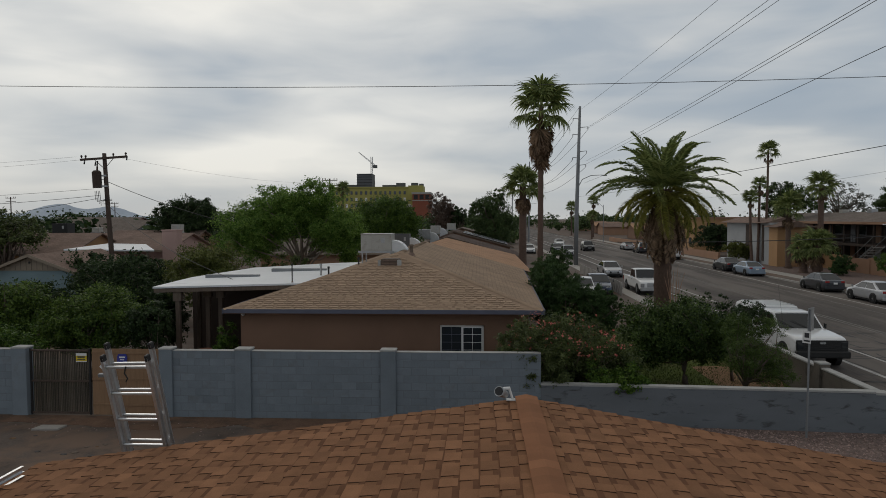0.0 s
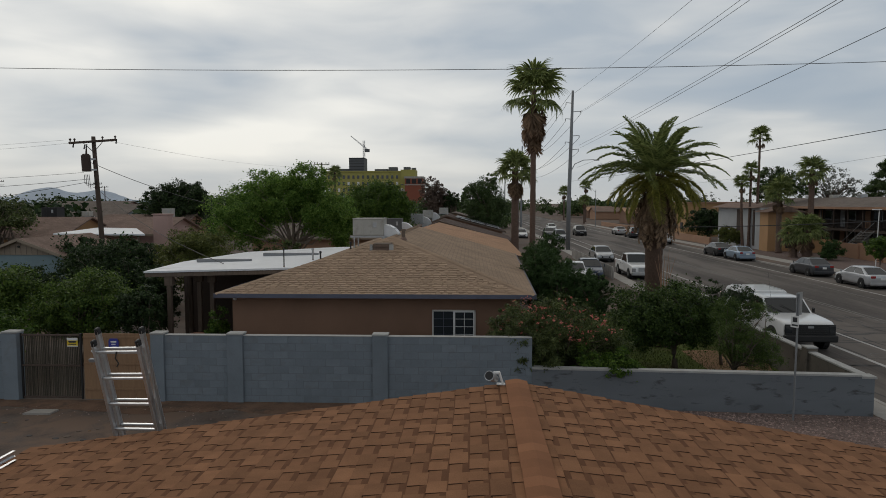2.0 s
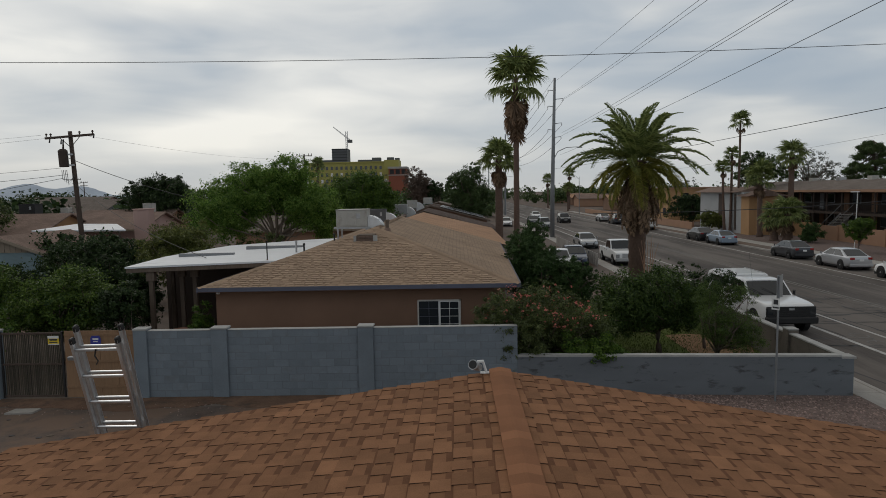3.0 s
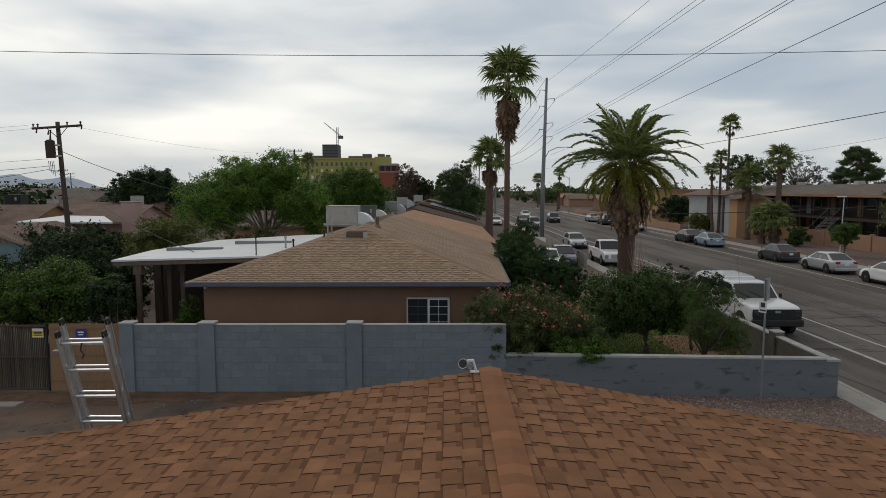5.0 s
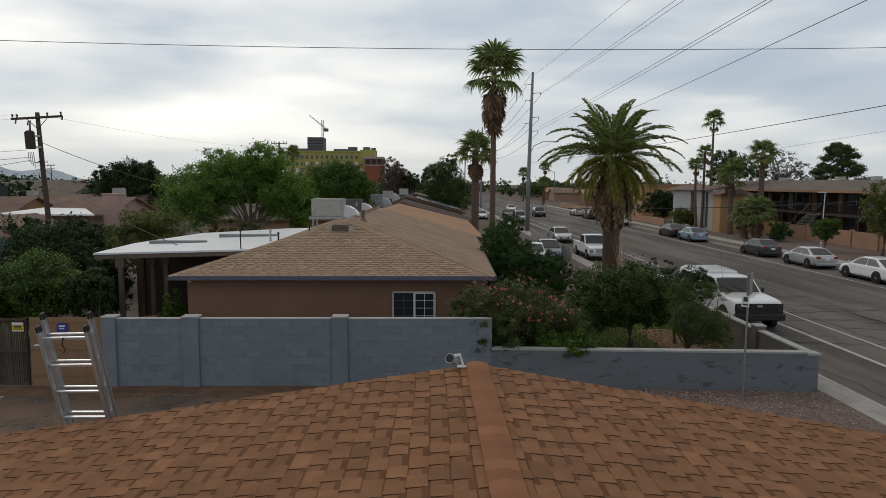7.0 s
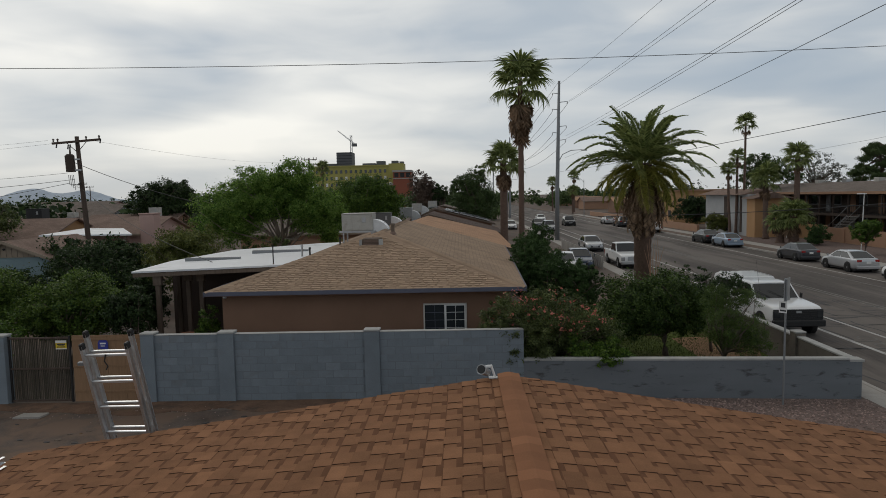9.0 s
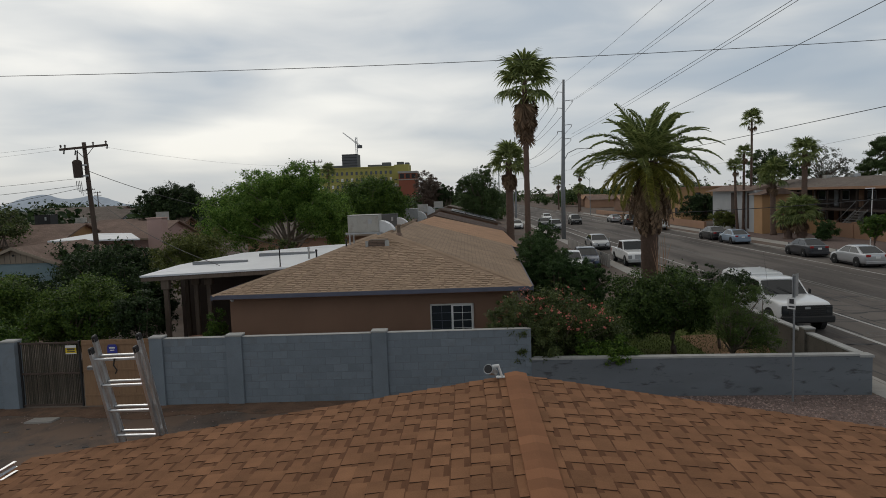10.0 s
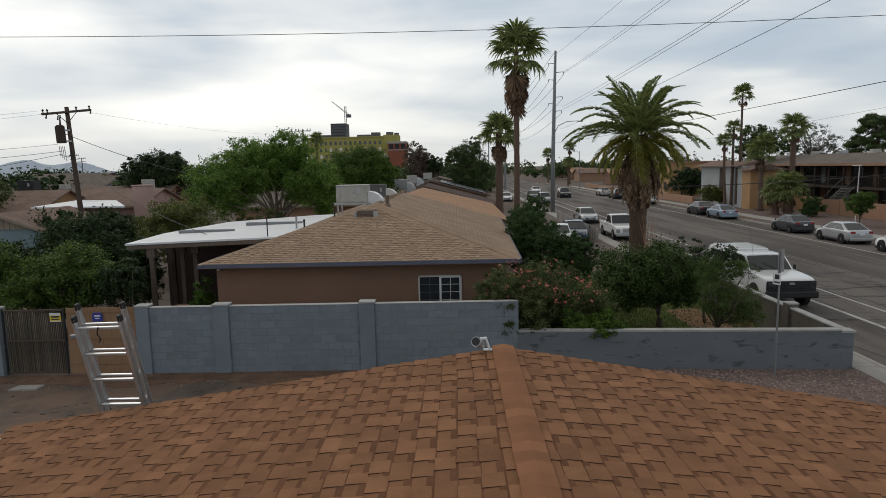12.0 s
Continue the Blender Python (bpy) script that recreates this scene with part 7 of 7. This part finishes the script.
box(b, 11.36, 47.5, 0.3, 11.40, 67, 0.38)
part("rail", b, CONCRETE, fence)

# ---- houses over the back wall to the west ----
shed = gable_house("garden_shed", "faded blue shed with a tan boarded gable", -24.9, -20.6, 34.0, 40.0, 2.75, 3.55, -22.8, BLUE_BOARD, ROOF_ROSE, 0.35, "back yard sheds", BOARD_TAN)
b = B()
prism(b, [(-24.9, 2.66), (-20.6, 2.66), (-22.8, 3.42)], "y", 33.93, 33.99)
part("gable_boards", b, BOARD_TAN, shed)
for k in range(14):
    b = B()
    x = -24.6 + k * 0.3
    z = 3.40 - abs(x + 22.8) * 0.36
    if z > 2.72:
        box(b, x, 33.915, 2.68, x + 0.012, 33.93, z)
        part("board_joint", b, POST_WOOD, shed)
b = B()
rod(b, (-22.9, 33.88, 3.1), (-22.9, 33.95, 3.1), 0.06, 0.06, 8)
part("lamp", b, BLACK, shed)


def low_house(name, label, x0, x1, y0, y1, eave, ridge, wall_mat, roof_mat):
    """A one-storey house with its ridge along x."""
    t = thing(name, label, "house", "west houses")
    b = B()
    box(b, x0, y0, -0.1, x1, y1, eave)
    part("wall", b, wall_mat, t)
    ym = (y0 + y1) / 2
    for ya in (y0 - 0.5, y1 + 0.5):
        b = B()
        slab(b, [(x0 - 0.5, ym, ridge), (x1 + 0.5, ym, ridge), (x1 + 0.5, ya, eave - 0.08), (x0 - 0.5, ya, eave - 0.08)], 0.1)
        part("roof", b, roof_mat, t)
    b = B()
    box(b, x0 - 0.5, y0 - 0.53, eave - 0.2, x1 + 0.5, y0 - 0.5, eave - 0.06)
    part("fascia", b, BOARD_TAN, t)
    for s in (x0, x1):
        b = B()
        prism(b, [(y0, eave), (y1, eave), (ym, ridge - 0.08)], "x", s - 0.1, s + 0.1)
        part("gable", b, wall_mat, t)
    return t


low_house("house", "tan house with a brown shingle roof", -38.0, -28.6, 46, 53, 3.0, 4.35, TAN_STUCCO, ROOF_ROSE)
wh = low_house("house", "house with a rose-brown roof and a pink chimney", -30.5, -23.1, 49.8, 57.0, 3.1, 4.25, PINK_STUCCO, ROOF_ROSE)
b = B()
box(b, -23.0, 48.7, 0, -21.85, 49.7, 4.5, 0.03)
ch = part("chimney", b, PINK_STUCCO, wh, "broad pink stucco chimney")
b = B()
box(b, -23.06, 48.64, 4.5, -21.79, 49.76, 4.59, 0.02)
part("chimney_cap", b, PINK_STUCCO, ch)
pc = thing("patio_cover", "flat white patio roof against the rose-roofed house", "patio cover")
b = B()
slab(b, [(-27.4, 43.6, 3.35), (-21.0, 43.6, 3.30), (-24.2, 48.6, 3.50), (-27.2, 48.6, 3.56)], 0.10)
part("roof_sheet", b, WHITE_ROOF, pc)
for x in (-27.0, -24.2, -21.6):
    b = B()
    box(b, x - 0.06, 43.8, 0, x + 0.06, 43.92, 3.25)
    part("post", b, POST_WOOD, pc)
rooftop_unit((-31.9, 50.5, 4.1), (1.25, 1.0, 0.85), "dark evaporative cooler on the tan house", False, BLACK)
rooftop_unit((-29.3, 50.8, 4.25), (0.6, 0.6, 0.35), "small rooftop vent unit", False, AC_GREY)
rooftop_unit((-24.5, 54.5, 4.1), (0.8, 0.7, 0.7), "small pale cooler on the rose-roofed house", False, AC_GREY)
low_house("house", "house with a red-brown roof further west", -38.0, -29.0, 66, 73, 2.9, 4.2, FENCE_TAN, ROOF_ROSE)
low_house("house", "grey house further west behind the pole", -54.0, -42.0, 78, 88, 3.6, 5.3, APT_PALE, ROOF_GREY)
low_house("house", "pale house far to the west", -74.0, -60.0, 110, 120, 4.2, 5.8, PINK_STUCCO, ROOF_GREY)
low_house("house", "house glimpsed under the ash tree", -16.5, -6.5, 52, 60, 2.7, 3.7, FENCE_TAN, ROOF_GREY)

# ---- apartments across the street ----
apt = thing("apartment_building", "two-storey brown apartment block with a low-pitched roof and outside stairs", "apartment building")
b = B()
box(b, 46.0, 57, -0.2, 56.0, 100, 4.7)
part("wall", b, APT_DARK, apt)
b = B()
slab(b, [(42.6, 54, 4.85), (42.6, 102, 4.85), (49.0, 102, 6.0), (49.0, 54, 6.0)], 0.14)
part("roof", b, ROOF_GREY, apt)
b = B()
slab(b, [(49.0, 54, 6.0), (49.0, 102, 6.0), (58, 102, 5.0), (58, 54, 5.0)], 0.14)
part("roof", b, ROOF_GREY, apt)
b = B()
box(b, 42.55, 54, 4.58, 42.6, 102, 4.86)
part("fascia", b, FENCE_TAN, apt)
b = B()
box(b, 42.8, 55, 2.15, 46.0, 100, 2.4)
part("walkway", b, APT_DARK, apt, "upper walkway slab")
for k in range(16):
    b = B()
    y = 55 + k * 2.8
    box(b, 42.85, y, -0.2, 42.98, y + 0.13, 4.7)
    part("column", b, APT_DARK, apt)
b = B()
box(b, 42.86, 55, 3.32, 42.92, 100, 3.4)
rail = part("railing", b, BLACK, apt)
for k in range(150):
    b = B()
    y = 55 + k * 0.3
    box(b, 42.88, y, 2.4, 42.90, y + 0.02, 3.33)
    part("baluster", b, BLACK, rail)
for k in range(8):
    y = 58.5 + k * 5.0
    for z in (0.0, 2.4):
        b = B()
        box(b, 45.93, y, z + 0.85, 46.02, y + 1.5, z + 1.95)
        w_ = part("window", b, APT_PALE, apt)
        b = B()
        box(b, 45.90, y + 0.06, z + 0.91, 45.94, y + 1.44, z + 1.89)
        part("pane", b, GLASS, w_)
        b = B()
        box(b, 45.92, y + 2.2, z + 0.02, 46.02, y + 3.1, z + 2.0)
        part("door", b, FENCE_TAN if (k + int(z)) % 3 else APT_PALE, apt)
for k in range(13):
    b = B()
    box(b, 41.4, 72.9 - k * 0.28, 0.05 + k * 0.18, 42.7, 73.2 - k * 0.28, 0.10 + k * 0.18)
    part("stair_tread", b, CONCRETE, apt)
for dx in (41.4, 42.68):
    b = B()
    slab(b, [(dx, 73.3, 0.95), (dx + 0.05, 73.3, 0.95), (dx + 0.05, 69.5, 3.3), (dx, 69.5, 3.3)], 0.06)
    slab(b, [(dx, 73.3, 0.12), (dx + 0.05, 73.3, 0.12), (dx + 0.05, 69.5, 2.45), (dx, 69.5, 2.45)], 0.18)
    part("stair_rail", b, STEEL_POLE, apt)
# tan wing and pale wing at the street end
b = B()
box(b, 34.6, 75.5, -0.2, 38.3, 77.6, 4.3)
wing = part("wing", b, TAN_STUCCO, apt, "tan stucco end wing")
b = B()
prism(b, [(34.1, 4.25), (38.9, 4.25), (37.6, 4.55), (36.4, 4.95)], "y", 74.9, 78.2)
part("wing_roof", b, ROOF_ROSE, apt)
# no hollow here: a dark strip carries the slot's shade as colour
b = B()
box(b, 36.6, 75.44, 0.2, 36.85, 75.5, 3.6)
part("slot_shade", b, APT_DARK, wing, "dark strip put on as the shade of a slot in the tan wall")
b = B()
box(b, 34.85, 77.6, -0.2, 38.2, 91, 4.75)
part("wing", b, APT_PALE, apt, "pale grey end wing")
for y, w_ in ((79.5, 0.5), (83.6, 1.1)):
    b = B()
    box(b, 34.79, y, 0.2, 34.87, y + w_, 4.5)
    part("panel", b, APT_DARK, apt)
b = B()
prism(b, [(34.2, 4.7), (38.9, 4.7), (36.6, 5.35)], "y", 78.3, 92)
part("wing_roof", b, ROOF_ROSE, apt)
for k in range(7):
    b = B()
    y = 57 + k * 6.2
    box(b, 48.4, y, 5.8, 49.2, y + 0.9, 6.35, 0.03)
    part("roof_cooler", b, AC_GREY if k % 2 else METAL, apt)
# tan street fence, post and kerb strip
fw = thing("tan_wall", "pinkish tan stucco garden wall with pilasters", "garden wall", "far garden walls")
for k in range(7):
    y = 44 + k * 3.6
    b = B()
    box(b, 38.9, y, -0.3, 39.1, y + 3.4, 1.25)
    part("wall_panel", b, FENCE_TAN, fw)
    b = B()
    box(b, 38.8, y + 3.4, -0.3, 39.2, y + 3.6, 1.4)
    part("pilaster", b, FENCE_TAN, fw)
fw2 = thing("tan_wall", "low tan wall between the palms", "garden wall", "far garden walls")
b = B()
box(b, 38.9, 70, -0.3, 39.1, 75.4, 1.4)
part("wall_panel", b, TAN_STUCCO, fw2)
fw3 = thing("low_wall", "low brown rubble wall along the far footpath", "garden wall", "far garden walls")
b = B()
box(b, 32.6, 88, -0.3, 32.9, 160, 0.75)
part("wall_panel", b, FENCE_TAN, fw3)
for x, y, h in ((37.2, 73.5, 4.0), (35.7, 57.5, 4.9)):
    t = thing("lamp_post", "thin white yard lamp post", "lamp post", "lamp posts", at=(x, y, -0.2))
    b = B()
    rod(b, (0, 0, 0), (0.12, 0, h), 0.045, 0.035, 8)
    part("post", b, WHITE, t)
    b = B()
    box(b, -0.45, -0.1, h, 0.3, 0.1, h + 0.08, 0.02)
    part("lamp_head", b, WHITE, t)
gb = tagged(part("gravel_yard", slab(B(), [(31.9, 40, -0.175), (38.9, 40, -0.175), (38.9, 90, -0.175), (31.9, 90, -0.175)], 0.05), GRAVEL_BED), "brown gravel front yard across the street", "gravel", "", "structure")

# houses further along the far side of the street
rnd = random.Random(8)
for k in range(9):
    y = 128 + k * 21
    x = 42 + rnd.uniform(-2, 8)
    low_house("house", "low house with a pale roof far along the street", x, x + 12, y, y + 9, 2.6, 3.9, (BOARD_TAN, FENCE_TAN, HOUSE_BROWN)[k % 3], (ROOF_GREY, ROOF_ROSE, ROOF_TAN)[k % 3])
tb = thing("apartment_building", "tan two-storey building beyond the palm", "apartment building")
b = B()
box(b, 36, 108, -0.2, 46, 121, 5.2)
part("wall", b, TAN_STUCCO, tb)
b = B()
box(b, 35.8, 107.8, 5.2, 46.2, 121.2, 5.45)
part("parapet", b, FENCE_TAN, tb)
for y in (109.5, 113, 116.5):
    for z in (0.9, 3.3):
        b = B()
        box(b, 35.94, y, z, 36.02, y + 1.2, z + 1.2)
        part("window", b, GLASS, tb)
for x in (38, 42):
    for z in (0.9, 3.3):
        b = B()
        box(b, x, 107.94, z, x + 1.2, 108.02, z + 1.2)
        part("window", b, GLASS, tb)

# ---- the tall buildings and the crane on the skyline ----
hotel = thing("hotel_building", "seven-storey building clad in yellow-green sheathing, under construction", "building")
b = B()
box(b, -66.5, 300, 0, -27, 318, 19.6)
box(b, -31.5, 299.5, 14, -24.8, 312, 20.6)
part("wall", b, YELLOW_SHEATH, hotel)
b = B()
box(b, -67, 299.6, 19.6, -27, 318.4, 20.1)
part("parapet", b, YELLOW_SHEATH, hotel)
for row in range(5):
    for k in range(17):
        b = B()
        x = -65.2 + k * 2.25
        z = 17.3 - row * 3.0
        box(b, x, 299.85, z - 0.75, x + 1.0, 300.05, z + 0.75)
        part("window", b, WHITE if (k * 7 + row * 3) % 5 < 2 and row > 0 else GLASS, hotel)
b = B()
box(b, -55.4, 300, 19.6, -48.4, 309, 26.2)
core = part("stair_core", b, DARK_CONCRETE, hotel, "dark grey concrete lift core")
for k in range(5):
    b = B()
    box(b, -55.5, 299.85, 20.8 + k * 1.25, -48.3, 300.0, 21.0 + k * 1.25)
    part("formwork_band", b, BLACK, core)
for x0, x1, h in ((-44, -38, 1.1), (-37.5, -33.5, 2.0), (-30.5, -27.5, 2.0), (-26.8, -24.9, 1.6)):
    b = B()
    box(b, x0, 303, 20.0, x1, 307, 20.0 + h)
    part("roof_structure", b, DARK_CONCRETE, hotel)
b = B()
box(b, -64, 302, 19.9, -54, 306, 21.2)
part("roof_canopy", b, DARK_CONCRETE, hotel)
brick = thing("brick_building", "red brick building with pale bands on the skyline", "building")
b = B()
box(b, -28.6, 290, 0, -20.6, 302, 16.2)
part("wall", b, RED_BRICK, brick)
b = B()
box(b, -28.9, 289.6, 16.2, -20.3, 302.4, 17.1)
part("cornice", b, CONCRETE, brick)
b = B()
box(b, -28.8, 289.8, 13.2, -20.4, 302.2, 13.6)
part("band", b, CONCRETE, brick)
for k in range(3):
    b = B()
    box(b, -28.0 + k * 2.6, 289.9, 13.9, -26.2 + k * 2.6, 290.02, 15.9)
    part("window", b, BLACK, brick)
b = B()
box(b, -36, 292, 0, -28.6, 302, 11.4)
part("side_wing", b, CONCRETE, brick)
for row in range(3):
    for k in range(2):
        b = B()
        box(b, -35.2 + k * 3.4, 291.9, 2.6 + row * 3, -32.4 + k * 3.4, 292.02, 4.6 + row * 3)
        part("window", b, RED_BRICK, brick)
gt = thing("grey_building", "grey glass office slab far off on the skyline", "building")
b = B()
box(b, 67.4, 395, 0, 73.0, 405, 8.6)
part("wall", b, DARK_CONCRETE, gt)
for k in range(2):
    b = B()
    box(b, 67.8, 394.9, 3 + k * 3, 72.6, 395.02, 4.6 + k * 3)
    part("window", b, GLASS, gt)
crane = thing("tower_crane", "white lattice tower crane above the building", "crane", at=(-49.4, 306, 0))
b = B()
for dx in (-0.4, 0.4):
    for dy in (-0.4, 0.4):
        rod(b, (dx, dy, 26), (dx, dy, 34.5), 0.10, 0.10, 5)
for k in range(8):
    rod(b, (-0.4 if k % 2 else 0.4, -0.4, 26 + k), (0.4 if k % 2 else -0.4, -0.4, 27 + k), 0.07, 0.07, 4)
part("mast", b, METAL, crane)
b = B()
for dz in (0, 0.7):
    rod(b, (1.6, 0, 30.0 + dz), (-6.2, 0, 36.6 + dz * 0.3), 0.14, 0.1, 5)
for k in range(10):
    s = k / 10
    rod(b, (1.6 - 7.8 * s, 0, 30 + 6.6 * s), (1.6 - 7.8 * (s + 0.06), 0, 30.7 + 6.2 * (s + 0.06)), 0.07, 0.07, 4)
part("jib", b, WHITE, crane)
b = B()
box(b, 0.6, -0.6, 29.2, 2.6, 0.6, 30.6, 0.05)
part("counterweight", b, DARK_CONCRETE, crane)

# ---- far greenery, distant roofs and mountains ----
rng = np.random.default_rng(55)


def far_wood(name, label, spots, leaf, size, per):
    out = []
    for x, y, r, h in spots:
        out.append(leaf_cloud(rng, [(x, y, h * 0.55, r, r, h * 0.5)], 26, per, size, 0.3, 0.7))
    return tagged(part_mesh(name, quads_mesh(name, np.concatenate(out)), leaf), label, "trees", "", "stuff")


spots = [(rng.uniform(-170, -60), rng.uniform(130, 300), rng.uniform(4, 7), rng.uniform(4.5, 7.5)) for _ in range(60)]
spots += [(rng.uniform(-60, -12), rng.uniform(75, 240), rng.uniform(3, 5), rng.uniform(4, 6.5)) for _ in range(46)]
far_wood("far_trees", "dark distant trees over the western roofs", spots, LEAF_DARK, 0.9, 24)
spots = [(rng.uniform(-12, 9), rng.uniform(120, 330), rng.uniform(2.5, 4.5), rng.uniform(3.5, 6)) for _ in range(40)]
spots += [(rng.uniform(33, 130), rng.uniform(230, 420), rng.uniform(3, 6), rng.uniform(4, 7.5)) for _ in range(60)]
spots += [(rng.uniform(9, 36), rng.uniform(430, 520), rng.uniform(4, 6), rng.uniform(5, 7.5)) for _ in range(16)]
far_wood("far_trees", "distant street trees closing the view", spots, LEAF_PINE, 0.9, 24)
spots = [(rng.uniform(70, 130), rng.uniform(100, 200), rng.uniform(4, 6), rng.uniform(5, 8)) for _ in range(26)]
far_wood("far_trees", "trees behind the apartment roofs", spots, LEAF_GREY, 0.8, 18)

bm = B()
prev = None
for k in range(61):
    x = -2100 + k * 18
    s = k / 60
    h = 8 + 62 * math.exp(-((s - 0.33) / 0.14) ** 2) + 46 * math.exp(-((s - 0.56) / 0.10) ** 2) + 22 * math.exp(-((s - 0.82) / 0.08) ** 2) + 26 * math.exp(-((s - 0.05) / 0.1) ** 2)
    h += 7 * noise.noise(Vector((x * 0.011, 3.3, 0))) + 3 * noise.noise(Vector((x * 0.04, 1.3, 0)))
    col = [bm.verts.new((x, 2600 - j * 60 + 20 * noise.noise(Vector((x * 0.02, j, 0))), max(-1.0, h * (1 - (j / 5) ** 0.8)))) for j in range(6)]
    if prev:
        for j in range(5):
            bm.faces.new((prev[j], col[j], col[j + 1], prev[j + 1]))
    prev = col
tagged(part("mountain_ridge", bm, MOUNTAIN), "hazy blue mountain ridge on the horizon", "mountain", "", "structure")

# ---- shingle tabs on the front slope of the brown house ----
rnd = random.Random(31)
up_len = math.hypot(AY - EY, AZ - EZ)
along = Vector((1, 0, 0))
rise = Vector((0, AY - EY, AZ - EZ)).normalized()
slope = Matrix((along, rise, along.cross(rise))).transposed().to_4x4()
slope.translation = (0, EY, EZ)
TAB_WIDE = (0.13, 0.17, 0.22, 0.28)


def roof_tab(x0, x1, s0, s1):
    """A tab lying on the slope, its lower edge proud."""
    return [(x0, s0, 0.002), (x1, s0, 0.002), (x1, s1, 0.002), (x0, s1, 0.002), (x0, s0, 0.022), (x1, s0, 0.022), (x1, s1, 0.006), (x0, s1, 0.006)]


house_tabs = {w: mesh_of("shingle", roof_tab(-w / 2, w / 2, 0.0, 0.135), TAB_FACES) for w in TAB_WIDE}
for me in house_tabs.values():
    me.materials.append(TAUPE_TAB)
v_rest, f_rest, placed = [], [], 0
for i in range(int(up_len / 0.143)):
    s0 = i * 0.143
    xa = EX0 + (AX - EX0) * (s0 + 0.143) / up_len
    xb = EX1 + (AX - EX1) * (s0 + 0.143) / up_len
    x = xa + rnd.uniform(0, 0.12)
    while x < xb - 0.4:
        w = rnd.choice(TAB_WIDE)
        if placed < 298:
            ob = new("shingle", house_tabs[w])
            ob.parent = front_roof
            ob.matrix_world = slope @ Matrix.Translation((x + w / 2, s0 + rnd.uniform(-0.006, 0.006), 0.0))
            placed += 1
        else:
            k = len(v_rest)
            v_rest += roof_tab(x, x + w, s0 + rnd.uniform(-0.006, 0.006), s0 + 0.135)
            f_rest += [tuple(k + q for q in f) for f in TAB_FACES]
        x += w + rnd.choice((0.01, 0.04, 0.08, 0.12))
rest = part_mesh("shingle_layer", mesh_of("shingle_layer", v_rest, f_rest), ROOF_TAUPE, front_roof, kind="stuff")
rest.matrix_world = slope
